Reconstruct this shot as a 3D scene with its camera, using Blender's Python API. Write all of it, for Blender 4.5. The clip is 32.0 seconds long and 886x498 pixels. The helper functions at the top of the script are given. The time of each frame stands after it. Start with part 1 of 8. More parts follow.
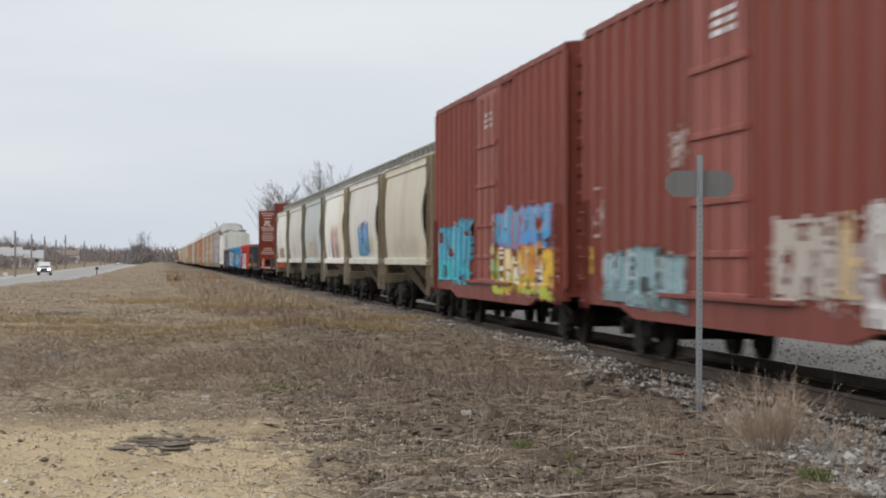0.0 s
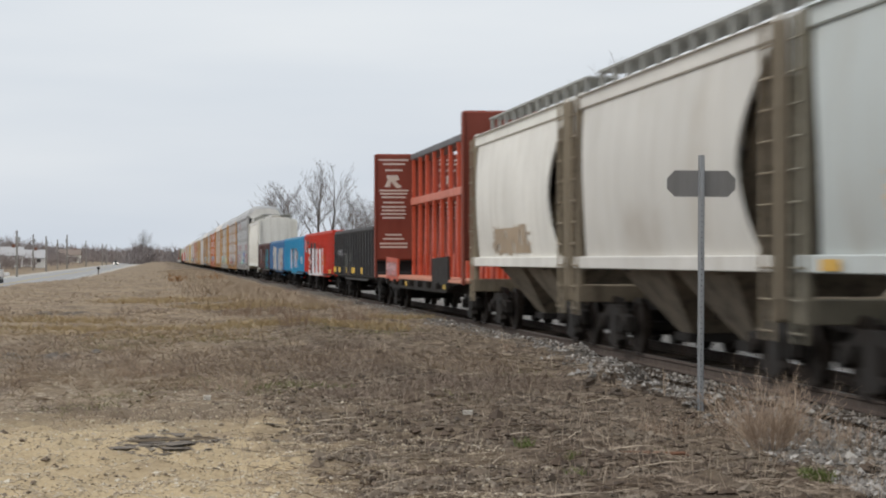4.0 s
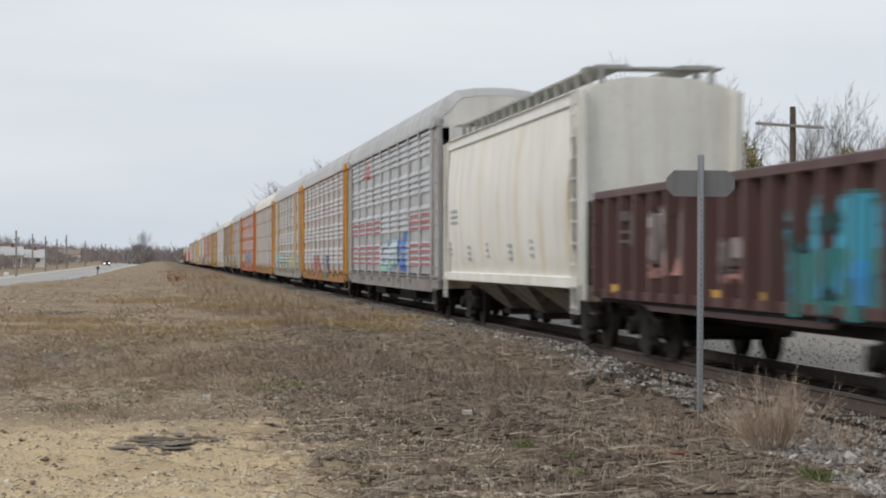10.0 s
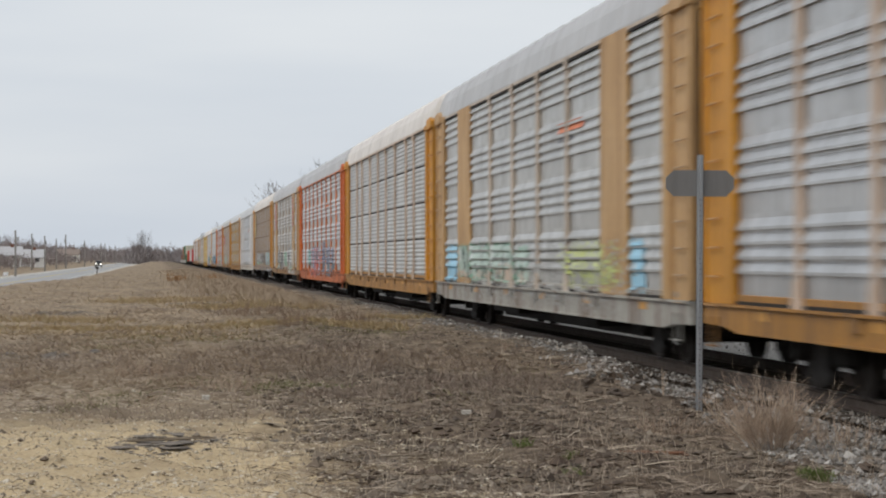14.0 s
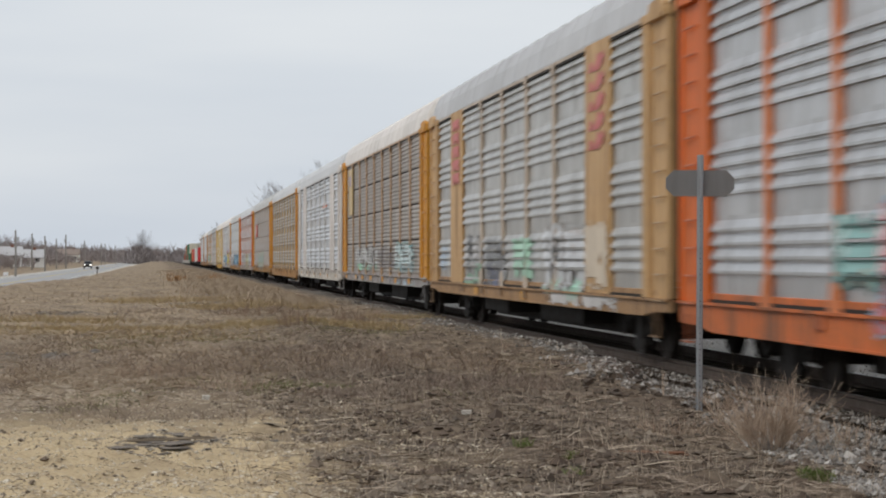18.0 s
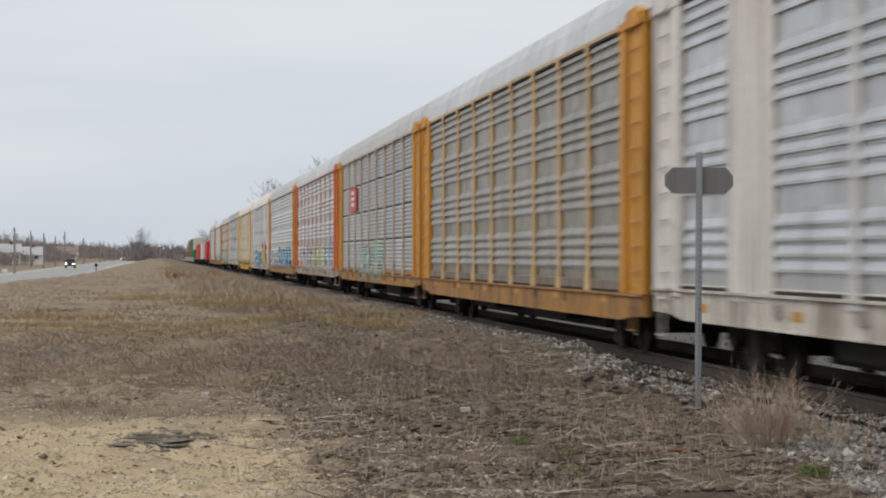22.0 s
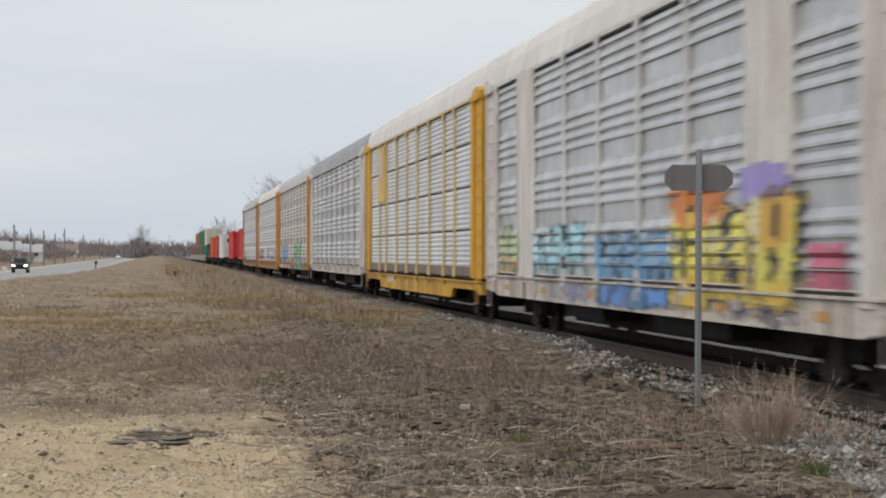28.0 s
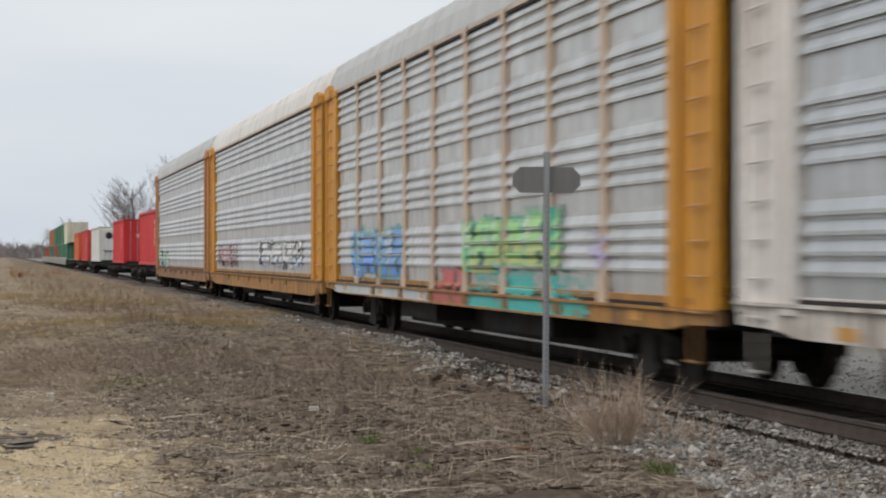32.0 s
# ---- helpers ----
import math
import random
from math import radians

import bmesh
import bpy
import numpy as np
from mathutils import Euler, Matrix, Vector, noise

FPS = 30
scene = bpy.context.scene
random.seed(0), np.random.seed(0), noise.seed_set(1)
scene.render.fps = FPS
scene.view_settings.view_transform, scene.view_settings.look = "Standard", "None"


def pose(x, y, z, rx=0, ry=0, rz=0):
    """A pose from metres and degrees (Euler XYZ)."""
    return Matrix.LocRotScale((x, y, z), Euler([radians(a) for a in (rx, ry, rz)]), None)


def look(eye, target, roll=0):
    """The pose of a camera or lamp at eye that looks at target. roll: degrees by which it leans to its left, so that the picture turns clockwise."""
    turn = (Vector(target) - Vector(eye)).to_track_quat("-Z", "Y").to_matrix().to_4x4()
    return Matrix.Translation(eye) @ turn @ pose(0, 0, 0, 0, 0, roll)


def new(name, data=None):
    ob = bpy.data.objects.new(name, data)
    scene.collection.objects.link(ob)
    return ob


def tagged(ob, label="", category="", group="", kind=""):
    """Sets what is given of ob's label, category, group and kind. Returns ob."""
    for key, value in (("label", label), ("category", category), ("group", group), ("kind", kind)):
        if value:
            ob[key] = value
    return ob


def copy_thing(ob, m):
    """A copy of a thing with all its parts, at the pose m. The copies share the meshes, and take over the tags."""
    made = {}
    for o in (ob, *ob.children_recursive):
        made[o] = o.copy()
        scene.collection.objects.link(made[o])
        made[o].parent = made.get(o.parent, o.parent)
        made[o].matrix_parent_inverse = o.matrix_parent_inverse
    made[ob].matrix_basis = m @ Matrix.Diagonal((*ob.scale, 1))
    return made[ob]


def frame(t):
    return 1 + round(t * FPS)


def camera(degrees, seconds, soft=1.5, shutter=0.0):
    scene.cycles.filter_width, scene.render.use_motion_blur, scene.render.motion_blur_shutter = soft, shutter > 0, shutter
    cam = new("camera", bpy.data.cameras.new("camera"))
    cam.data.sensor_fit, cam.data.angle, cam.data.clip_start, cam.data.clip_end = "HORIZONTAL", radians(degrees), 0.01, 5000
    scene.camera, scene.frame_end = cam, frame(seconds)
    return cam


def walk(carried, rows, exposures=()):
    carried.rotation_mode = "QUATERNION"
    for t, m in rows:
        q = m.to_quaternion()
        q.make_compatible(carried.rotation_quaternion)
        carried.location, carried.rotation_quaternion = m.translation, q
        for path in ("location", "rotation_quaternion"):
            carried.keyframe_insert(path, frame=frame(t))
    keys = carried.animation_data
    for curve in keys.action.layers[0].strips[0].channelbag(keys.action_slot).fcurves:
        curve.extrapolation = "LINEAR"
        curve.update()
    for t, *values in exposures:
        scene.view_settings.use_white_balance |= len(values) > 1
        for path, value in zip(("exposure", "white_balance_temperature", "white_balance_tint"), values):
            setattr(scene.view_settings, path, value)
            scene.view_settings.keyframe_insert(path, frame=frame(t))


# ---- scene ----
TURN = 7.394                      # degrees by which the track bears left of straight ahead
TS, TC = math.sin(radians(TURN)), math.cos(radians(TURN))
AXIS = 8.76                       # the track's centre line, metres to the right of the camera
EYE_Z = 1.578                     # the camera above the rail's top, which is z = 0

cam = camera(23.02, 32.0, soft=2.0, shutter=0.65)
PATH = [(0, -0.010, 0.281), (1, 0.011, 0.279), (2, 0.021, 0.268), (3, 0.026, 0.270), (3.5, 0.028, 0.272), (5.5, 0.039, 0.284),
        (6, 0.036, 0.280), (7, 0.020, 0.276), (8, 0.036, 0.276), (9, 0.032, 0.270), (10, 0.015, 0.269), (11, 0.011, 0.270),
        (12, 0.008, 0.268), (13, 0.006, 0.269), (14, -0.003, 0.267), (14.5, -0.004, 0.264), (16.5, -0.007, 0.270), (17, -0.007, 0.270),
        (18, 0.000, 0.267), (19, 0.010, 0.259), (20, 0.023, 0.253), (21, 0.017, 0.245), (21.5, -0.005, 0.223), (22, -0.028, 0.194),
        (22.5, -0.039, 0.166), (23, -0.046, 0.151), (24, -0.056, 0.130), (25, -0.047, 0.120), (25.5, -0.035, 0.116), (27.5, -0.036, 0.113),
        (28, -0.034, 0.123), (29, -0.057, 0.133), (29.5, -0.081, 0.136), (30, -0.668, 0.136), (30.5, -1.201, 0.151), (31, -2.374, 0.175),
        (31.5, -3.176, 0.160), (32, -4.016, 0.166)]
walk(cam, [(t, pose(0, 0, EYE_Z, 90 + up, 0, left)) for t, left, up in PATH],
     [(0, 0.02), (11, 0.02), (14, -0.06), (27, -0.06), (32, 0.0)])

# ---- light ----
world = bpy.data.worlds.new("overcast")
scene.world = world
world.use_nodes = True
wn, wl = world.node_tree.nodes, world.node_tree.links
wn.clear()
sky = wn.new("ShaderNodeTexSky")
sky.sky_type, sky.sun_disc = "NISHITA", False
sky.sun_elevation, sky.sun_rotation = radians(48), radians(241)
sky.air_density, sky.dust_density = 1.0, 3.0
sky_dim = wn.new("ShaderNodeMix"); sky_dim.data_type, sky_dim.blend_type = "RGBA", "MULTIPLY"
sky_dim.inputs[0].default_value = 1.0
sky_dim.inputs[7].default_value = (0.075, 0.075, 0.075, 1)
wl.new(sky.outputs[0], sky_dim.inputs[6])
wco = wn.new("ShaderNodeTexCoord")
wmap = wn.new("ShaderNodeMapping"); wmap.inputs["Scale"].default_value = (1.0, 1.0, 6.5)
wl.new(wco.outputs["Generated"], wmap.inputs[0])
cl1 = wn.new("ShaderNodeTexNoise"); cl1.inputs["Scale"].default_value = 2.3; cl1.inputs["Detail"].default_value = 5
cl1.inputs["Roughness"].default_value = 0.45
wl.new(wmap.outputs[0], cl1.inputs["Vector"])
ramp = wn.new("ShaderNodeValToRGB")
ramp.color_ramp.elements[0].position, ramp.color_ramp.elements[0].color = 0.32, (0.66, 0.72, 0.80, 1)
ramp.color_ramp.elements[1].position, ramp.color_ramp.elements[1].color = 0.68, (0.83, 0.865, 0.90, 1)
wl.new(cl1.outputs[0], ramp.inputs[0])
cover = wn.new("ShaderNodeMix"); cover.data_type = "RGBA"; cover.inputs[0].default_value = 0.9
wl.new(sky_dim.outputs[2], cover.inputs[6]); wl.new(ramp.outputs[0], cover.inputs[7])
bg = wn.new("ShaderNodeBackground"); bg.inputs["Strength"].default_value = 1.0
wl.new(cover.outputs[2], bg.inputs[0])
wo = wn.new("ShaderNodeOutputWorld")
wl.new(bg.outputs[0], wo.inputs[0])
sun = new("sun", bpy.data.lights.new("sun", "SUN"))
sun.data.energy, sun.data.angle, sun.data.color = 1.5, radians(35), (1.0, 0.97, 0.92)
sun.matrix_world = look((-55, -30, 70), (0, 0, 0))


# ---- materials ----
def nodes_of(name):
    m = bpy.data.materials.new(name)
    m.use_nodes = True
    t = m.node_tree
    return m, t.nodes, t.links, t.nodes["Principled BSDF"]


def noise_node(n, l, vec, scale, detail=4, rough=0.55, stretch=None):
    tx = n.new("ShaderNodeTexNoise")
    tx.inputs["Scale"].default_value, tx.inputs["Detail"].default_value, tx.inputs["Roughness"].default_value = scale, detail, rough
    if stretch:
        mp = n.new("ShaderNodeMapping")
        mp.inputs["Scale"].default_value = stretch
        l.new(vec, mp.inputs[0])
        vec = mp.outputs[0]
    l.new(vec, tx.inputs["Vector"])
    return tx.outputs[0]


def span(n, l, fac, lo, hi, a=0.0, b=1.0):
    r = n.new("ShaderNodeMapRange")
    for i, v in ((1, lo), (2, hi), (3, a), (4, b)):
        r.inputs[i].default_value = v
    l.new(fac, r.inputs[0])
    return r.outputs[0]


def blend(n, l, fac, a, b, kind="MIX"):
    x = n.new("ShaderNodeMix")
    x.data_type, x.blend_type = "RGBA", kind
    for i, v in ((0, fac), (6, a), (7, b)):
        if isinstance(v, (int, float)):
            x.inputs[i].default_value = v
        elif isinstance(v, tuple):
            x.inputs[i].default_value = (*v[:3], 1)
        else:
            l.new(v, x.inputs[i])
    return x.outputs[2]


def bumped(n, l, bsdf, height, strength=0.3, dist=0.01):
    b = n.new("ShaderNodeBump")
    b.inputs["Strength"].default_value, b.inputs["Distance"].default_value = strength, dist
    l.new(height, b.inputs["Height"])
    l.new(b.outputs[0], bsdf.inputs["Normal"])


MATS = {}


def paint(name, color, rough=0.55, metal=0.0, dirt=0.35, dirt_color=(0.10, 0.075, 0.055), fade=0.12, scale=1.0, streak=True):
    """Weathered paint on metal: faded patches, grime that runs down, fine speckle."""
    key = (name, color, rough, metal, dirt, dirt_color, fade, scale, streak)
    if key in MATS:
        return MATS[key]
    m, n, l, b = nodes_of(name)
    co = n.new("ShaderNodeTexCoord").outputs["Object"]
    rnd = n.new("ShaderNodeObjectInfo").outputs["Random"]
    sh = n.new("ShaderNodeVectorMath"); sh.operation = "ADD"
    cx = n.new("ShaderNodeCombineXYZ")
    big = n.new("ShaderNodeMath"); big.operation = "MULTIPLY"; big.inputs[1].default_value = 40.0
    l.new(rnd, big.inputs[0]); l.new(big.outputs[0], cx.inputs[0]); l.new(big.outputs[0], cx.inputs[2])
    l.new(co, sh.inputs[0]); l.new(cx.outputs[0], sh.inputs[1])
    co = sh.outputs[0]
    wide = noise_node(n, l, co, 0.45 * scale, 5)
    fine = noise_node(n, l, co, 9.0 * scale, 5, 0.65)
    run = noise_node(n, l, co, 2.2 * scale, 6, 0.6, (1.6, 1.6, 0.16)) if streak else noise_node(n, l, co, 2.2 * scale, 6, 0.6)
    light = tuple(min(0.85, c * (1 + 1.6 * fade) + 0.05 * fade) for c in color)
    c1 = blend(n, l, span(n, l, wide, 0.35, 0.68), tuple(color), light)
    c2 = blend(n, l, span(n, l, run, 0.46, 0.78, 0, dirt), c1, dirt_color)
    c3 = blend(n, l, span(n, l, fine, 0.5, 0.8, 0, dirt * 0.5), c2, dirt_color)
    l.new(c3, b.inputs["Base Color"])
    l.new(span(n, l, run, 0.35, 0.75, rough - 0.08, min(1, rough + 0.18)), b.inputs["Roughness"])
    b.inputs["Metallic"].default_value = metal
    b.inputs["Specular IOR Level"].default_value = 0.3
    bumped(n, l, b, fine, 0.12, 0.006)
    MATS[key] = m
    return m


def grainy(name, c1, c2, scale=6.0, rough=0.9, bump=0.4, stretch=None, c3=None, fine=8.0):
    """Matt stuff in two tones with grain: wood, stone, bark, soil, leaves."""
    m, n, l, b = nodes_of(name)
    co = n.new("ShaderNodeTexCoord").outputs["Object"]
    a = noise_node(n, l, co, scale, 5, 0.6, stretch)
    f = noise_node(n, l, co, scale * fine, 4, 0.6, stretch)
    c = blend(n, l, span(n, l, a, 0.35, 0.66), c1, c2)
    if c3:
        rnd = n.new("ShaderNodeNewGeometry").outputs["Random Per Island"]
        c = blend(n, l, span(n, l, rnd, 0.0, 1.0, 0, 0.85), c, c3)
    c = blend(n, l, span(n, l, f, 0.3, 0.7, 0.0, 0.45), c, tuple(x * 0.5 for x in c1))
    l.new(c, b.inputs["Base Color"])
    b.inputs["Roughness"].default_value = rough
    b.inputs["Specular IOR Level"].default_value = 0.25
    bumped(n, l, b, f, bump, 0.01)
    return m


def islands(name, colors, rough=0.85, spec=0.2):
    """Each loose piece of a mesh takes one of several colours."""
    m, n, l, b = nodes_of(name)
    rnd = n.new("ShaderNodeNewGeometry").outputs["Random Per Island"]
    r = n.new("ShaderNodeValToRGB")
    e = r.color_ramp.elements
    while len(e) < len(colors):
        e.new(0.5)
    for i, c in enumerate(colors):
        e[i].position, e[i].color = i / (len(colors) - 1), (*c, 1)
    l.new(rnd, r.inputs[0])
    l.new(r.outputs[0], b.inputs["Base Color"])
    b.inputs["Roughness"].default_value = rough
    b.inputs["Specular IOR Level"].default_value = spec
    return m


IRON = paint("dark_iron", (0.020, 0.017, 0.015), 0.8, 0.1, 0.5, (0.042, 0.030, 0.022), 0.04, 1.5, False)
WHEEL = paint("wheel_steel", (0.034, 0.026, 0.021), 0.65, 0.4, 0.4, (0.055, 0.038, 0.027), 0.04, 2.0, False)
RAIL_SIDE = paint("rail_rust", (0.105, 0.080, 0.066), 0.8, 0.15, 0.5, (0.07, 0.05, 0.04), 0.06, 2.0, False)
RAIL_HEAD = paint("rail_head", (0.32, 0.30, 0.28), 0.35, 0.9, 0.2, (0.12, 0.1, 0.08), 0.05, 2.0, False)
TIE = grainy("tie_wood", (0.055, 0.041, 0.031), (0.10, 0.077, 0.058), 3.0, 0.95, 0.6, (1, 6, 6))
GALV = paint("galvanised", (0.36, 0.37, 0.38), 0.45, 0.7, 0.25, (0.22, 0.2, 0.18), 0.05, 3.0)
RUST = paint("rust", (0.16, 0.085, 0.055), 0.85, 0.1, 0.5, (0.07, 0.045, 0.035), 0.08, 1.5)


# ---- mesh tools ----
class Geo:
    """Collects corners and faces of one mesh."""

    def __init__(self):
        self.v, self.f, self.smooth = [], [], False

    def add(self, verts, faces):
        k = len(self.v)
        self.v += [tuple(p) for p in verts]
        self.f += [tuple(i + k for i in f) for f in faces]
        return self

    def box(self, x0, x1, y0, y1, z0, z1, c=0.0):
        if c <= 0:
            return self.add([(x, y, z) for x in (x0, x1) for y in (y0, y1) for z in (z0, z1)],
                            [(0, 1, 3, 2), (4, 6, 7, 5), (0, 4, 5, 1), (2, 3, 7, 6), (0, 2, 6, 4), (1, 5, 7, 3)])
        bm = bmesh.new()
        bmesh.ops.create_cube(bm, size=1.0)
        bmesh.ops.scale(bm, vec=(x1 - x0, y1 - y0, z1 - z0), verts=bm.verts)
        bmesh.ops.translate(bm, vec=((x0 + x1) / 2, (y0 + y1) / 2, (z0 + z1) / 2), verts=bm.verts)
        bmesh.ops.bevel(bm, geom=bm.edges[:], offset=c, segments=1, affect="EDGES")
        self.take(bm)
        return self

    def take(self, bm):
        bm.verts.index_update()
        self.add([v.co for v in bm.verts], [[v.index for v in f.verts] for f in bm.faces])
        bm.free()

    def prism(self, pts, a, b, axis="y"):
        """A flat outline pts, drawn out from a to b along axis. pts are (x, z) for y, (y, z) for x, (x, y) for z."""
        put = {"y": lambda p, q: (p[0], q, p[1]), "x": lambda p, q: (q, p[0], p[1]), "z": lambda p, q: (p[0], p[1], q)}[axis]
        k = len(pts)
        return self.add([put(p, a) for p in pts] + [put(p, b) for p in pts],
                        [tuple(range(k))[::-1], tuple(range(k, 2 * k))] + [(i, (i + 1) % k, k + (i + 1) % k, k + i) for i in range(k)])

    def tube(self, p, q, r0, r1=None, k=8, caps=True):
        p, q = Vector(p), Vector(q)
        r1 = r0 if r1 is None else r1
        d = (q - p).normalized()
        u = d.orthogonal().normalized()
        w = d.cross(u)
        ring = [(u * math.cos(2 * math.pi * i / k) + w * math.sin(2 * math.pi * i / k)) for i in range(k)]
        faces = [(i, (i + 1) % k, k + (i + 1) % k, k + i) for i in range(k)]
        if caps:
            faces += [tuple(range(k))[::-1], tuple(range(k, 2 * k))]
        return self.add([p + c * r0 for c in ring] + [q + c * r1 for c in ring], faces)

    def grid(self, rows):
        """A sheet from rows of points."""
        k = len(rows[0])
        return self.add([p for r in rows for p in r],
                        [(i * k + j, i * k + j + 1, (i + 1) * k + j + 1, (i + 1) * k + j) for i in range(len(rows) - 1) for j in range(k - 1)])

    def mesh(self, name):
        me = bpy.data.meshes.new(name)
        me.from_pydata(self.v, [], self.f)
        if self.smooth:
            me.polygons.foreach_set("use_smooth", [True] * len(me.polygons))
        me.update()
        return me


def solid(g):
    """Outward normals for a closed mesh."""
    bm = bmesh.new()
    me = g.mesh("work")
    bm.from_mesh(me)
    bpy.data.meshes.remove(me)
    bmesh.ops.recalc_face_normals(bm, faces=bm.faces)
    h = Geo()
    h.smooth = g.smooth
    h.take(bm)
    return h


SHAPES = {}


def shape(key, make):
    """One mesh for all alike parts; the material sits on the object."""
    if key not in SHAPES:
        g = make()
        me = g.mesh(key if isinstance(key, str) else str(key[0]))
        me.materials.append(None)
        SHAPES[key] = me
    return SHAPES[key]


def part(name, g, material, parent=None, label="", at=None):
    me = g if isinstance(g, bpy.types.Mesh) else g.mesh(name)
    if not me.materials:
        me.materials.append(None)
    ob = new(name, me)
    ob.material_slots[0].link = "OBJECT"
    ob.material_slots[0].material = material
    if parent:
        ob.parent = parent
    if at is not None:
        ob.matrix_basis = at
    return tagged(ob, label)


def track(s, off, z=0.0):
    """A point s metres along the track and off metres to the right of the camera's line."""
    return Vector((-s * TS + off * TC, s * TC + off * TS, z))
# ---- ground ----
def soft(a, b, x):
    t = np.clip((x - a) / (b - a), 0, 1)
    return t * t * (3 - 2 * t)


TABLES = {}


def rough_field(x, y, seed, scale):
    """Smooth value noise on arrays."""
    if seed not in TABLES:
        TABLES[seed] = np.random.RandomState(seed).rand(256, 256)
    table = TABLES[seed]
    u, v = x / scale, y / scale
    i, j = np.floor(u).astype(int), np.floor(v).astype(int)
    fu, fv = u - i, v - j
    fu, fv = fu * fu * (3 - 2 * fu), fv * fv * (3 - 2 * fv)
    at = lambda p, q: table[p % 256, q % 256]
    return (at(i, j) * (1 - fu) + at(i + 1, j) * fu) * (1 - fv) + (at(i, j + 1) * (1 - fu) + at(i + 1, j + 1) * fu) * fv


ROAD_OFF, ROAD_Z = -13.2, -0.77     # the road runs nearly beside the track


def ground_height(s, off):
    """Height of the ground along and across the track."""
    s, off = np.asarray(s, float), np.asarray(off, float)
    d = np.abs(off - AXIS)
    bed = -0.25 - 0.32 * soft(1.5, 2.7, d)
    near = 0.17 + 0.05 * (rough_field(s, off, 3, 3.0) - 0.5) + 0.10 * (rough_field(s, off, 5, 9.0) - 0.5)
    near = near + 0.085 * (rough_field(s, off, 7, 0.45) - 0.5) + 0.085 * (rough_field(s, off, 8, 0.19) - 0.5)
    near = near + 0.16 * soft(-1.5, 1.0, off - 3.0) * soft(3.8, 2.8, off)
    lip = -5.9 - 2.3 * soft(170, 130, s) + 0.7 * (rough_field(s, off * 0 + 9, 13, 14.0) - 0.5)
    near = near - 0.95 * soft(0.0, 1.6, lip - off) + 1.5 * soft(-27, -42, off)
    far = -0.40 + 0.5 * soft(7.5, 13, d) + 0.05 * (rough_field(s, off, 9, 0.8) - 0.5)
    edge = 3.55 + 0.55 * soft(21, 15, s) - 1.15 * soft(23, 36, s) + 0.9 * (rough_field(s, off * 0 + 2, 11, 1.7) - 0.5) + 0.5 * (rough_field(s, off * 0 + 5, 12, 0.5) - 0.5)
    left = near + (bed - near) * soft(edge, edge - 0.75, d)
    right = far + (bed - far) * soft(4.2, 3.0, d)
    return np.where(off < AXIS, left, right)


def axis_steps(*runs):
    """Grid lines: runs of (start, end, step)."""
    out = []
    for a, b, st in runs:
        out += list(np.arange(a, b - 1e-6, st))
    return np.array(out + [runs[-1][1]])


def sheet(name, ss, oo, height, material, lift=0.0):
    S, O = np.meshgrid(ss, oo, indexing="ij")
    Z = height(S, O) + lift
    co = np.stack([-S * TS + O * TC, S * TC + O * TS, Z], -1).reshape(-1, 3)
    a, b = len(ss), len(oo)
    i = (np.arange(a - 1)[:, None] * b + np.arange(b - 1)[None, :]).ravel()
    faces = np.stack([i, i + b, i + b + 1, i + 1], 1)[:, ::-1]
    me = bpy.data.meshes.new(name)
    me.from_pydata(co.tolist(), [], faces.tolist())
    me.polygons.foreach_set("use_smooth", [True] * len(me.polygons))
    me.materials.append(material)
    return new(name, me)


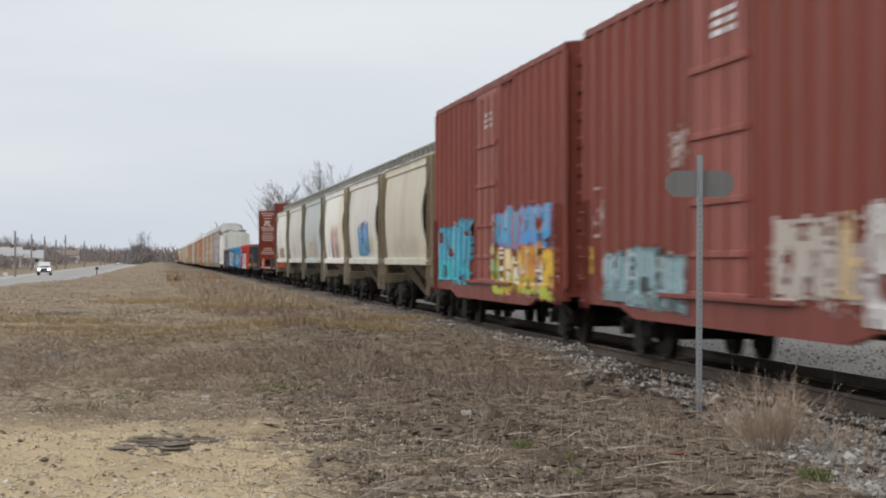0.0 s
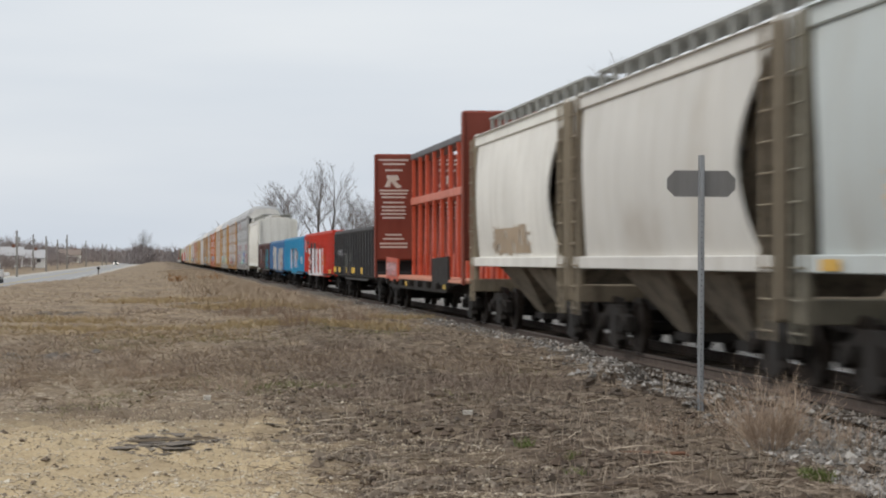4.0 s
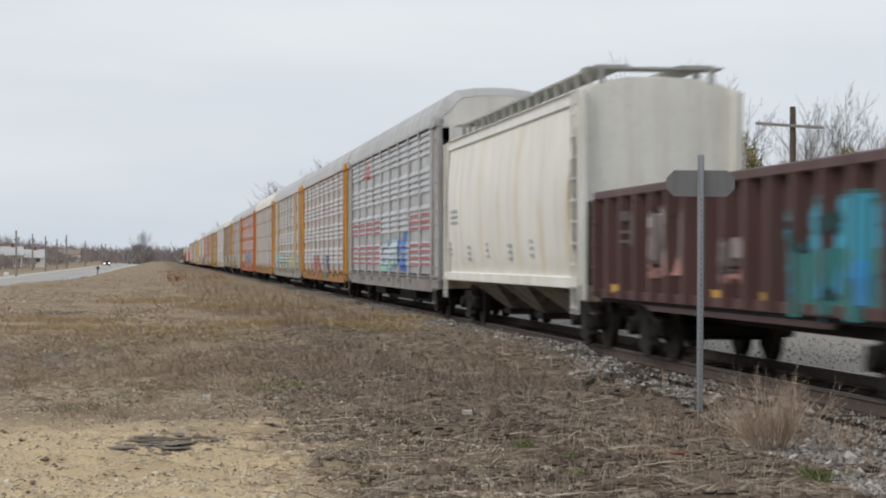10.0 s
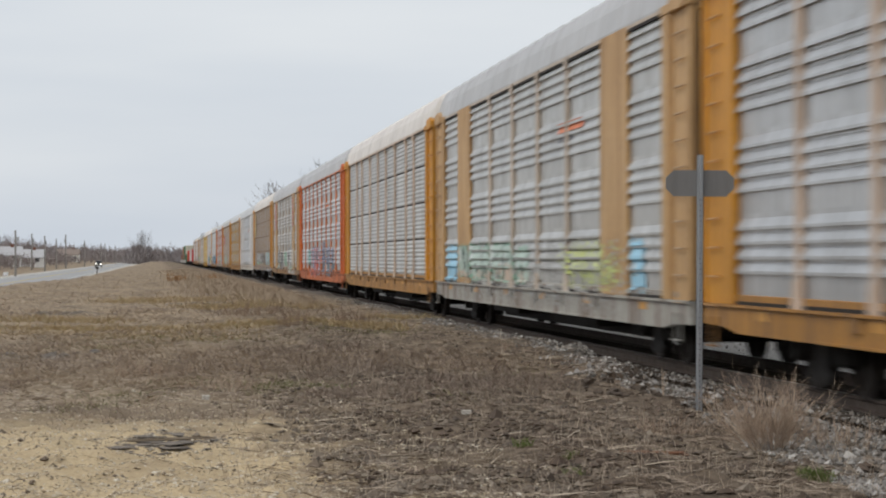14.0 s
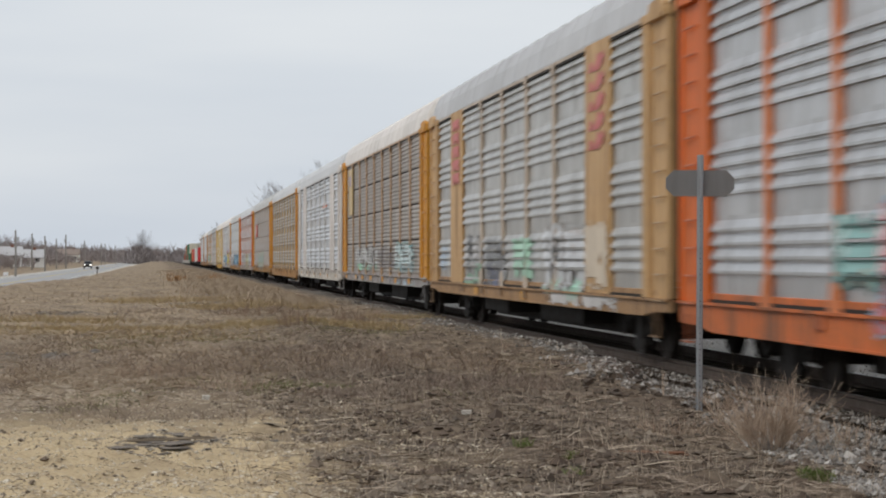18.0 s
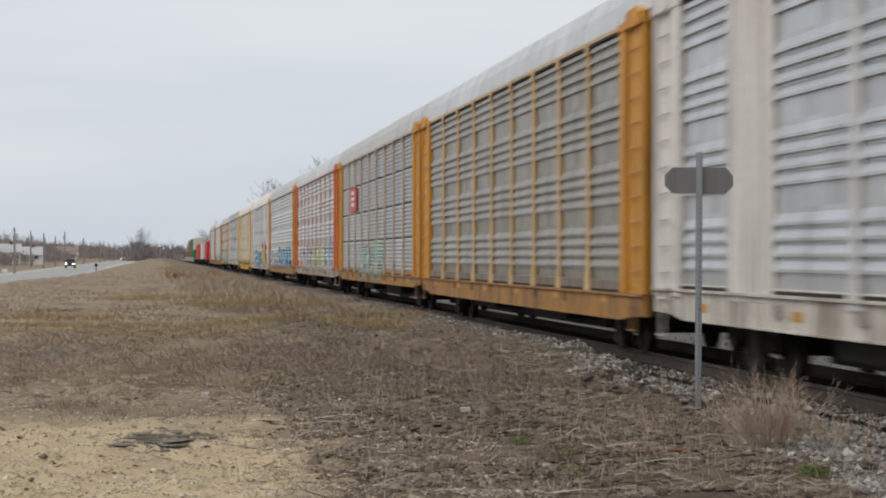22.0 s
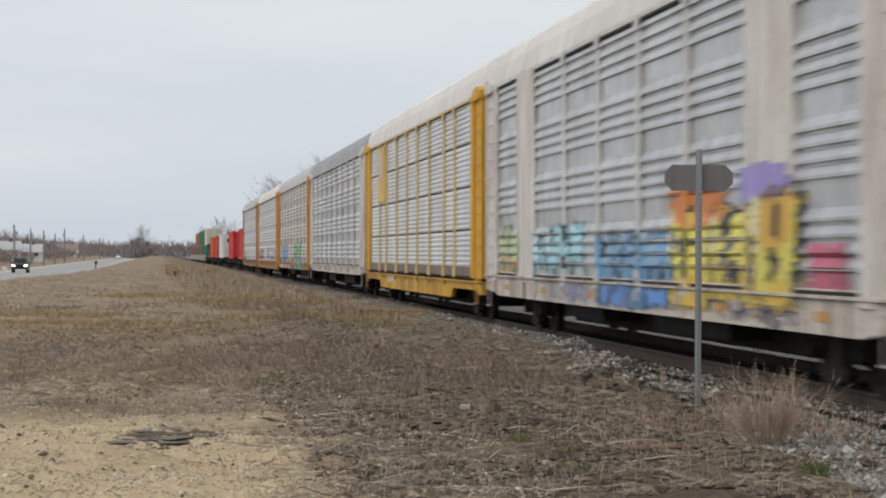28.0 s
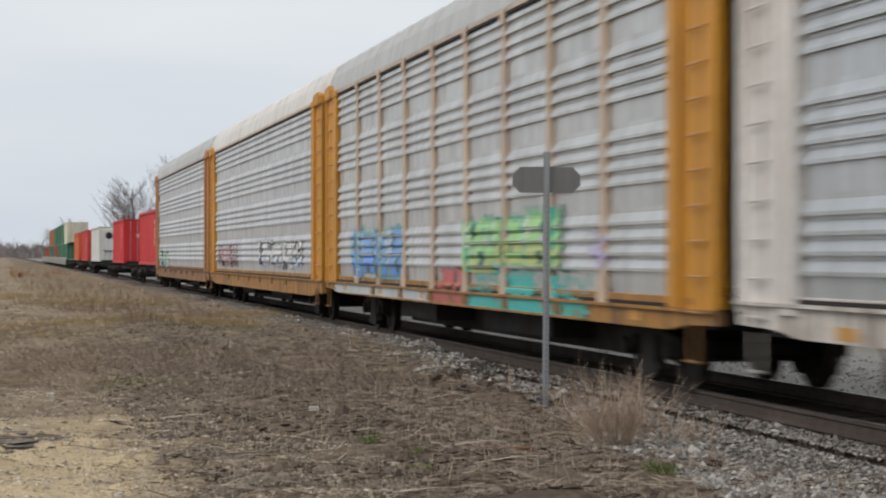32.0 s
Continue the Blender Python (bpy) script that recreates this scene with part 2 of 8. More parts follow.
def ground_material():
    m, n, l, b = nodes_of("dry_ground")
    co = n.new("ShaderNodeTexCoord").outputs["Object"]
    rot = n.new("ShaderNodeMapping")
    rot.inputs["Rotation"].default_value = (0, 0, radians(-TURN))
    l.new(co, rot.inputs[0])
    sep = n.new("ShaderNodeSeparateXYZ")
    l.new(rot.outputs[0], sep.inputs[0])
    off, along = sep.outputs[0], sep.outputs[1]
    w = noise_node(n, l, co, 0.35, 5, 0.6)
    mid = noise_node(n, l, co, 1.6, 6, 0.65)
    fine = noise_node(n, l, co, 26.0, 6, 0.7)
    grit = noise_node(n, l, co, 60.0, 3, 0.7)
    c = blend(n, l, span(n, l, mid, 0.36, 0.64), (0.078, 0.057, 0.042), (0.168, 0.126, 0.091))
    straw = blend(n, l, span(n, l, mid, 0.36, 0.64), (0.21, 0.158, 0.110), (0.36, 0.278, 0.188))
    c = blend(n, l, span(n, l, w, 0.42, 0.62, 0, 0.35), c, (0.30, 0.24, 0.17))
    # sandy gravel of the pull-off, beside the camera
    def warped(src, amount):
        a = n.new("ShaderNodeMath"); a.operation = "MULTIPLY_ADD"
        l.new(mid, a.inputs[0]); a.inputs[1].default_value = amount; l.new(src, a.inputs[2])
        return a.outputs[0]
    g1 = span(n, l, warped(off, 3.2), 3.1, 2.2)
    g2 = span(n, l, warped(along, 7.0), 22.6, 20.2)
    c = blend(n, l, span(n, l, warped(off, 3.0), 4.2, 1.2, 0, 0.62), c, straw)
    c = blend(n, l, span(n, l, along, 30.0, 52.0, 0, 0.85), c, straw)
    # dark matted patches of rotting weeds, and paler bare ones
    mat1 = noise_node(n, l, rot.outputs[0], 0.75, 5, 0.65, (1.0, 0.45, 1.0))
    c = blend(n, l, span(n, l, mat1, 0.50, 0.62, 0, 0.40), c, (0.066, 0.050, 0.041))
    mat2 = noise_node(n, l, rot.outputs[0], 1.15, 5, 0.6, (1.0, 0.35, 1.0))
    c = blend(n, l, span(n, l, mat2, 0.58, 0.70, 0, 0.55), c, (0.36, 0.285, 0.195))
    # paler worn bands across the field
    for a0, a1, b1, b0, o1, amt in ((26.5, 28.0, 30.0, 31.5, -3.6, 0.7), (47.0, 51.0, 56.0, 60.0, -5.5, 0.75), (70.0, 78.0, 95.0, 110.0, -8.0, 0.5)):
        up_ = span(n, l, warped(along, 4.0), a0 + 2, a1 + 2)
        dn_ = span(n, l, warped(along, 4.0), b0 + 2, b1 + 2)
        sd_ = span(n, l, warped(off, 5.0), o1 + 4.0, o1 + 1.5)
        k1 = n.new("ShaderNodeMath"); k1.operation = "MULTIPLY"; l.new(up_, k1.inputs[0]); l.new(dn_, k1.inputs[1])
        k2 = n.new("ShaderNodeMath"); k2.operation = "MULTIPLY"; l.new(k1.outputs[0], k2.inputs[0]); l.new(sd_, k2.inputs[1])
        k3 = n.new("ShaderNodeMath"); k3.operation = "MULTIPLY"; l.new(k2.outputs[0], k3.inputs[0]); k3.inputs[1].default_value = amt
        c = blend(n, l, k3.outputs[0], c, (0.47, 0.385, 0.275))
    gm = n.new("ShaderNodeMath"); gm.operation = "MULTIPLY"
    l.new(g1, gm.inputs[0]); l.new(g2, gm.inputs[1])
    sand = blend(n, l, span(n, l, fine, 0.35, 0.7), (0.40, 0.305, 0.185), (0.60, 0.475, 0.30))
    sand = blend(n, l, span(n, l, mat1, 0.46, 0.70, 0, 0.45), sand, (0.27, 0.205, 0.135))
    c = blend(n, l, gm.outputs[0], c, sand)
    clump = noise_node(n, l, co, 7.5, 5, 0.7)
    right_of = n.new("ShaderNodeMath"); right_of.operation = "MULTIPLY"
    l.new(span(n, l, warped(off, 2.0), 1.6, 3.2), right_of.inputs[0]); l.new(span(n, l, clump, 0.44, 0.58, 0, 0.75), right_of.inputs[1])
    c = blend(n, l, right_of.outputs[0], c, (0.058, 0.041, 0.030))
    c = blend(n, l, span(n, l, fine, 0.56, 0.80, 0, 0.22), c, (0.085, 0.066, 0.051))
    c = blend(n, l, span(n, l, grit, 0.60, 0.8, 0, 0.5), c, (0.48, 0.42, 0.35))
    # stone dust in the bed
    bal = span(n, l, warped(off, 1.0), AXIS - 2.5, AXIS - 2.0)
    stone = blend(n, l, span(n, l, grit, 0.3, 0.7), (0.075, 0.064, 0.054), (0.165, 0.148, 0.130))
    # oily stone between the rails, painted darker still for shade under the train
    grease_shade = n.new("ShaderNodeMath"); grease_shade.operation = "MULTIPLY"
    l.new(span(n, l, off, AXIS - 1.85, AXIS - 1.45), grease_shade.inputs[0]); l.new(span(n, l, off, AXIS + 1.5, AXIS + 1.2), grease_shade.inputs[1])
    stone = blend(n, l, grease_shade.outputs[0], stone, (0.058, 0.046, 0.037))
    c = blend(n, l, bal, c, stone)
    pale = blend(n, l, span(n, l, grit, 0.3, 0.7), (0.15, 0.138, 0.123), (0.34, 0.32, 0.295))
    c = blend(n, l, span(n, l, warped(off, 1.0), AXIS + 2.7, AXIS + 3.3), c, pale)
    c = blend(n, l, span(n, l, warped(off, 1.5), AXIS + 8.6, AXIS + 10.2), c, (0.17, 0.14, 0.10))
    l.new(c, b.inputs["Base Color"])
    b.inputs["Roughness"].default_value = 0.97
    b.inputs["Specular IOR Level"].default_value = 0.12
    bumped(n, l, b, grit, 0.6, 0.012)
    return m


GROUND = ground_material()
along_lines = axis_steps((-900, -100, 100), (-100, 0, 20), (0, 11, 1), (11, 34, 0.09), (34, 60, 0.22), (60, 130, 0.7), (130, 400, 5), (400, 1000, 25), (1000, 4800, 200))
across_lines = axis_steps((-2600, -300, 230), (-300, -60, 12), (-60, -16, 2), (-16, -3, 0.4), (-3, 6.6, 0.09), (6.6, 12, 0.3), (12, 40, 1.4), (40, 200, 16), (200, 2600, 240))
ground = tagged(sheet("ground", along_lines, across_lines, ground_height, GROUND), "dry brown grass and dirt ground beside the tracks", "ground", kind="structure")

# ---- road ----
road_dir = math.atan(0.1336)


def road_point(d, off, z=0.0):
    """A point d metres ahead on the road, off metres right of its middle line."""
    return Vector((-d * 0.1336 + ROAD_OFF + off, d, ROAD_Z + z))


def road_strip(name, o0, o1, z, material, d0=-800, d1=2600, skirt=0.4):
    g = Geo()
    for a, b in ((d0, d1),):
        p = [road_point(a, o0, z), road_point(a, o1, z), road_point(b, o1, z), road_point(b, o0, z)]
        q = [Vector((v.x, v.y, v.z - skirt)) for v in p]
        g.add(p + q, [(0, 1, 2, 3), (0, 4, 5, 1), (2, 6, 7, 3), (1, 5, 6, 2), (3, 7, 4, 0)])
    return part(name, g, material)


def dull(m):
    m.node_tree.nodes["Principled BSDF"].inputs["Specular IOR Level"].default_value = 0.04
    return m


ASPHALT = grainy("worn_asphalt", (0.36, 0.355, 0.35), (0.44, 0.435, 0.43), 0.25, 0.9, 0.2)
SHOULDER = grainy("pale_gravel", (0.48, 0.44, 0.38), (0.60, 0.56, 0.50), 0.6, 0.95, 0.3)
dull(ASPHALT), dull(SHOULDER)
road = tagged(road_strip("road", -4.2, 4.2, 0.16, ASPHALT), "grey two-lane asphalt road running beside the railway", "road", kind="structure")
tagged(road_strip("road_shoulder", 4.2, 7.6, 0.12, SHOULDER), "pale gravel shoulder along the road", "road shoulder", kind="structure")
tagged(road_strip("road_shoulder", -6.2, -4.2, 0.12, SHOULDER), "pale gravel shoulder along the road", "road shoulder", kind="structure")
LINE = grainy("road_paint", (0.7, 0.7, 0.66), (0.55, 0.55, 0.52), 2.0, 0.7, 0.1)
YLINE = grainy("road_paint_yellow", (0.6, 0.42, 0.08), (0.5, 0.36, 0.1), 2.0, 0.7, 0.1)
for o, mt in ((-3.7, LINE), (3.7, LINE), (-0.12, YLINE), (0.12, YLINE)):
    tagged(road_strip("road_marking", o - 0.06, o + 0.06, 0.166, mt, skirt=0.004), "painted line along the road", "road marking", kind="structure")

# ---- track ----
def rail_profile():
    return [(-0.07, -0.172), (0.07, -0.172), (0.07, -0.155), (0.012, -0.135), (0.012, -0.05), (0.036, -0.035), (0.036, -0.004), (0.030, 0.0),
            (-0.030, 0.0), (-0.036, -0.004), (-0.036, -0.035), (-0.012, -0.05), (-0.012, -0.135), (-0.07, -0.155)]


TRACK_POSE = pose(0, 0, 0, 0, 0, 90 + TURN)     # local x runs along the track, local -y to its right
for side in (-1, 1):
    off = AXIS + side * 0.755
    r = part("rail", solid(Geo().prism([(-(p[0] + 0) - off, p[1]) for p in rail_profile()], -900, 3000, "x")), RAIL_SIDE)
    r.matrix_basis = TRACK_POSE
    tagged(r, "rusty brown steel rail spiked to wooden ties", "rail", "track rails", "structure")
    h = part("rail_head", Geo().box(-900, 3000, -off - 0.026, -off + 0.026, 0.0, 0.003), RAIL_HEAD, r, "bright worn running surface")

tie_shape = Geo().box(-1.3, 1.3, -0.115, 0.115, -0.36, -0.176, 0.015).mesh("tie")
tie_shape.materials.append(TIE)
rt = random.Random(5)
for i in range(290):
    p = track(9.0 + 0.54 * i, AXIS + rt.uniform(-0.05, 0.05))
    tie = new("tie", tie_shape)
    tie.parent = ground
    tie.matrix_basis = pose(p.x, p.y, rt.uniform(-0.012, 0.006), rt.uniform(-0.6, 0.6), rt.uniform(-0.5, 0.5), TURN + rt.uniform(-1.2, 1.2))
# ---- rolling stock ----
# Local axes of a car: x forward, y away from the camera, z up from the rail's top; the origin is in the middle.
W = 1.5


def thing(name, label, category, group=""):
    e = new(name)
    e.empty_display_size = 0.5
    return tagged(e, label, category, group)


def wheel_mesh():
    g = Geo()
    k = 20
    prof = [(0.0, 0.10), (0.09, 0.10), (0.12, 0.035), (0.36, 0.03), (0.40, 0.06), (0.457, 0.055), (0.465, -0.05), (0.49, -0.062), (0.49, -0.085), (0.40, -0.085), (0.36, -0.03), (0.12, -0.03), (0.0, -0.05)]
    rows = [[(r * math.cos(2 * math.pi * i / k), y, r * math.sin(2 * math.pi * i / k)) for i in range(k + 1)] for r, y in prof]
    g.grid(rows)
    g.smooth = False
    return g


def side_frame_mesh():
    g = Geo()
    top = [(-1.15, 0.38), (-1.15, 0.62), (-0.75, 0.66), (-0.42, 0.80), (0.42, 0.80), (0.75, 0.66), (1.15, 0.62), (1.15, 0.38), (0.72, 0.40),
           (0.55, 0.60), (0.32, 0.66), (0.30, 0.30), (0.42, 0.22), (0.30, 0.12), (-0.30, 0.12), (-0.42, 0.22), (-0.30, 0.30), (-0.32, 0.66), (-0.55, 0.60), (-0.72, 0.40)]
    g.prism(top, -0.07, 0.07)
    for i in range(4):
        g.tube((-0.21 + i * 0.14, 0, 0.28), (-0.21 + i * 0.14, 0, 0.66), 0.06, k=8)
    for x in (-0.9, 0.9):
        g.tube((x, -0.13, 0.46), (x, 0.1, 0.46), 0.12, k=10)
    return g


def bolster_mesh():
    g = Geo()
    g.box(-0.2, 0.2, -1.05, 1.05, 0.45, 0.72, 0.03)
    for x in (-0.9, 0.9):
        g.tube((x, -0.75, 0.46), (x, 0.75, 0.46), 0.085, k=8)
        g.box(x * 0.62 - 0.05, x * 0.62 + 0.05, -0.9, 0.9, 0.30, 0.42)
    g.tube((0, 0, 0.70), (0, 0, 0.86), 0.2, k=10)
    return g


def truck(car, x, tint=None):
    tr = part("truck", shape("bolster", bolster_mesh), tint or IRON, car, at=Matrix.Translation((x, 0, 0)))
    for sx in (-0.9, 0.9):
        for sy in (-1, 1):
            part("wheel", shape("wheel", wheel_mesh), WHEEL, tr, at=pose(sx, sy * 0.755, 0.457, 0, 0, 180 if sy > 0 else 0) @ Matrix.Scale(1, 4))
    for sy in (-1, 1):
        part("side_frame", shape("side_frame", side_frame_mesh), tint or IRON, tr, at=Matrix.Translation((0, sy * 1.0, 0)))
    return tr


def coupler_mesh():
    g = Geo()
    g.box(-0.55, 0.30, -0.09, 0.09, 0.74, 0.92, 0.02)
    g.prism([(0.25, -0.16), (0.5, -0.18), (0.62, -0.05), (0.52, 0.02), (0.60, 0.14), (0.30, 0.16)], 0.70, 0.98, "z")
    g.box(-0.6, -0.2, -0.25, 0.25, 0.68, 1.0, 0.02)
    g.tube((0.0, 0.35, 0.75), (0.45, 0.3, 0.35), 0.025, k=6)
    g.tube((0.45, 0.3, 0.35), (0.65, 0.2, 0.45), 0.025, k=6)
    return g


def couplers(car, half):
    for sx in (1, -1):
        part("coupler", shape("coupler", coupler_mesh), IRON, car, at=pose(sx * half, 0, 0, 0, 0, 0 if sx > 0 else 180))


def ladder_mesh(width, z0, z1, step=0.38, rails=True):
    def make():
        g = Geo()
        if rails:
            for x in (-width / 2, width / 2):
                g.box(x - 0.02, x + 0.02, -0.05, 0.0, z0, z1)
        z = z0 + 0.12
        while z < z1:
            g.tube((-width / 2, -0.06, z), (width / 2, -0.06, z), 0.014, k=6)
            for x in (-width / 2, width / 2):
                g.box(x - 0.015, x + 0.015, -0.07, 0.0, z - 0.015, z + 0.015)
            z += step
        return g
    return make


def ladder(car, x, y, face, width, z0, z1, material, name="ladder", rails=True):
    """face: degrees about z; 0 faces -y (the road's side)."""
    if not rails:
        for k in range(int((z1 - z0 - 0.12) / 0.38) + 1):
            part("grab_iron", shape(("grab_iron", width), ladder_mesh(width, -0.12, 0.1, rails=False)), material, car, at=pose(x, y, z0 + 0.12 + 0.38 * k, 0, 0, face))
        return
    part(name, shape(("ladder", width, z0, z1, rails), ladder_mesh(width, z0, z1, rails=rails)), material, car, at=pose(x, y, 0, 0, 0, face))


# -- paint on the sides --
SILL_LOW = {}                       # lower edge of each painted side


def spray(car, name, profile, blobs, material, label=""):
    """Paint that follows the side. profile(z) gives the side's y; blobs are (x0, x1, z0, z1, lean, kind)."""
    g = Geo()
    rsp = random.Random(len(blobs) * 31 + int(blobs[0][0] * 100))
    for x0, x1, z0, z1, lean, kind in blobs:
        nx, nz = (1, 2) if kind == "plain" else (max(3, int((x1 - x0) / 0.075)), max(3, int((z1 - z0) / 0.05)))
        for i in range(nx):
            for j in range(nz):
                u, v = (i + 0.5) / nx, (j + 0.5) / nz
                ed = 0.09 * noise.noise((x0 * 3 + u * 5, v * 5, 1.3)) + 0.05 * noise.noise((x0 + u * 17, v * 15, 4.0))
                if kind == "plain":
                    keep = True
                elif kind == "block":
                    keep = min(u, 1 - u) + ed > 0.06 and min(v, 1 - v) + ed > 0.06
                    keep = keep and noise.noise((x0 * 1.7 + u * (x1 - x0) * 2.2, v * (z1 - z0) * 2.8, 9.1)) < 0.36
                elif kind == "solid":
                    keep = min(u, 1 - u) + ed * 0.5 > 0.012 and min(v, 1 - v) + ed * 0.5 > 0.03
                elif kind == "blob":
                    keep = (2 * u - 1) ** 2 + (2 * v - 1) ** 2 < 1 + 6 * ed
                elif kind == "ring":
                    r = max(abs(2 * u - 1), abs(2 * v - 1)) + ed
                    keep = 0.42 < r < 0.95
                elif kind == "zig":
                    keep = abs(((v * 2.5 + ed * 4) % 1.0) - u) < 0.33
                elif kind == "arch":
                    keep = (u < 0.32 or u > 0.68 or v > 0.68 + ed) and min(u, 1 - u) + ed > 0.03
                elif kind == "drip":
                    keep = v > 0.55 * abs(noise.noise((x0 * 2 + u * 9, 0.3, 0.2))) * 2 - 0.1 and v < 0.97 + ed
                else:
                    m = min(1, 3.2 * min(u, 1 - u)) * min(1, 3.2 * min(v, 1 - v))
                    m *= 0.55 + 0.9 * noise.noise((x0 + u * (x1 - x0) * 1.4, v * (z1 - z0) * 2.4, 7.7)) + 0.5 * noise.noise((x0 + u * (x1 - x0) * 4.0, v * (z1 - z0) * 6.0, 2.7))
                    keep = rsp.random() < m
                if keep and kind not in ("plain", "mist", "solid") and min(u, 1 - u, v, 1 - v) < 0.12:
                    keep = rsp.random() < 0.75
                if keep and z0 + (z1 - z0) * j / nz < SILL_LOW.get(car.name, 0.0):
                    keep = False
                if keep:
                    xa, xb = x0 + (x1 - x0) * i / nx, x0 + (x1 - x0) * (i + 1) / nx
                    za, zb = z0 + (z1 - z0) * j / nz, z0 + (z1 - z0) * (j + 1) / nz
                    la, lb = lean * (za - z0), lean * (zb - z0)
                    g.add([(xa + la, profile(za, xa), za), (xb + la, profile(za, xb), za), (xb + lb, profile(zb, xb), zb), (xa + lb, profile(zb, xa), zb)], [(0, 1, 2, 3)])
    return tagged(part(name, g, material, car, label), label, kind="stuff" if len(g.f) > 2 else "")


SPRAYS = {}


def spray_paint(color):
    if color not in SPRAYS:
        SPRAYS[color] = paint("spray_paint", color, 0.5, 0.0, 0.42, (0.22, 0.20, 0.185), 0.10, 2.0)
    return SPRAYS[color]


def graffiti(car, profile, items, label="sprayed graffiti"):
    """items: (colour, [blobs])."""
    for k, (color, blobs) in enumerate(items):
        lift = 0.006 + 0.004 * k
        spray(car, "graffiti", (lambda z, x, e=lift: profile(z, x) - e), blobs, spray_paint(color), label)


# -- autorack --
ROW_Z0, ROW_H, ROWS = 1.12, 1.026, 4
BAY, BAYS = 2.73, 9
FACE = W - 0.06                     # the panels' flat face
RIDGE = 0.052


def ridge_steps(ridges):
    """Height of the first ridge in its row, the ridges' spacing and their depth."""
    return (0.27, 0.183, RIDGE) if ridges == 4 else (0.045, 0.122, 0.036)


def panel_mesh(ridges):
    def make():
        g = Geo()
        prof = [(0.0, 0.0)]
        first, pitch, deep = ridge_steps(ridges)
        for i in range(ridges):
            z = first + i * pitch
            prof += [(0.0, z + 0.012), (deep, z), (deep, z + 0.04), (0.0, z + pitch * 0.80)]
        prof.append((0.0, ROW_H))
        g.grid([[(x, -y, z) for y, z in prof] for x in (-BAY / 2, BAY / 2)])
        g.grid([[(x, 0.03, 0.0), (x, 0.03, ROW_H)] for x in (BAY / 2, -BAY / 2)])
        return g
    return make


WIDE_X, WIDE_W = 8.75, 2.1           # the broad posts that some racks have


def rack_profile(z, x=0.0, ridges=4, wide=False):
    """y of the corrugated side at height z; the posts stand proud."""
    if z < ROW_Z0:
        return -W - 0.004
    if wide and (abs(abs(x) - WIDE_X) < WIDE_W / 2 + 0.05 or min(abs(abs(x) - 1.54), abs(abs(x) - 4.62)) < 0.16):
        return -FACE - 0.068
    if not wide and abs((x + BAY * BAYS / 2 + BAY / 2) % BAY - BAY / 2) < 0.16:
        return -FACE - 0.068
    r = (z - ROW_Z0) % ROW_H
    first, pitch, deep = ridge_steps(ridges)
    i = (r - first) / pitch
    if z > ROW_Z0 and 0 <= i < ridges:
        q = (i - int(i)) * pitch
        d = deep * min(1, max(0, q / 0.004)) if q < 0.04 else deep * max(0, (pitch * 0.80 - q) / (pitch * 0.80 - 0.04))
        return -FACE - d
    return -FACE


def corner_step_mesh():
    """Thin hanging step at the sill's end."""
    g = Geo()
    for x in (-0.2, 0.2):
        g.box(x - 0.012, x + 0.012, -0.035, -0.015, 0.44, 0.82)
    g.box(-0.21, 0.21, -0.08, 0.0, 0.43, 0.45)
    return g


def tie_pad_mesh():
    return Geo().prism([(-0.16, 0.80), (0.16, 0.80), (0.11, 0.95), (-0.11, 0.95)], -0.045, 0.0)


def column_cap_mesh():
    """Rounded bracket at the head of an end column."""
    g = Geo()
    g.prism([(-0.5, 5.12), (-0.5, 5.24), (-0.38, 5.36), (0.30, 5.40), (0.52, 5.30), (0.52, 5.18), (0.30, 5.10)], -0.13, 0.10)
    return g


def sill_mesh(low, top, notch):
    """Side sill; a notched one is shallow over the trucks and deep between them."""
    def make():
        g = Geo()
        h = 13.95
        if notch:
            half = [(h, low + 0.15), (13.2, low + 0.15), (13.1, low + 0.24), (9.0, low + 0.24), (8.7, low)]
        else:
            half = [(h, low + 0.09), (12.9, low + 0.07), (12.2, low)]
        g.prism([(h, top)] + half + [(-x, z) for x, z in half[::-1]] + [(-h, top)], -0.05, 0.05)
        g.box(-h, h, -0.10, -0.05, top - 0.035, top)
        g.box(-8.6, 8.6, -0.075, -0.05, low, low + 0.03)
        return g
    return make


def roof_mesh():
    g = Geo()
    h = 13.88
    arc = [(-W, 5.23), (-W, 5.27), (-1.42, 5.64), (-1.28, 5.92), (-1.0, 6.12), (-0.5, 6.20), (0, 6.22)]
    arc = arc + [(-y, z) for y, z in arc[-2::-1]]
    xs = [-h, -h + 0.3] + [-h + 0.3 + (2 * h - 0.6) * i / 18 for i in range(1, 18)] + [h - 0.3, h]
    rows = []
    for k, x in enumerate(xs):
        e = 0.24 if k in (0, len(xs) - 1) else 0.0
        rows.append([(x, y * (1 - e * 0.8 * (z > 5.3)), z - e * max(0, z - 5.3)) for y, z in arc])
        if 0 < k < len(xs) - 1:
            rows.append([(x + 0.02, y * 1.004, z + 0.02) for y, z in arc])
            rows.append([(x + 0.10, y * 1.004, z + 0.02) for y, z in arc])
            rows.append([(x + 0.12, y, z) for y, z in arc])
    g.grid(rows)
    return solid(g)


def roof_end_mesh():
    g = Geo()
    arc = [(-W + 0.01, 5.05), (-W + 0.01, 5.265), (-1.145, 5.556), (-1.032, 5.768), (-0.806, 5.920), (-0.403, 5.981), (0, 5.997), (0.403, 5.981), (0.806, 5.920), (1.032, 5.768), (1.145, 5.556), (W - 0.01, 5.265), (W - 0.01, 5.05)]
    g.prism(arc, -0.03, 0.03, "x")
    return g


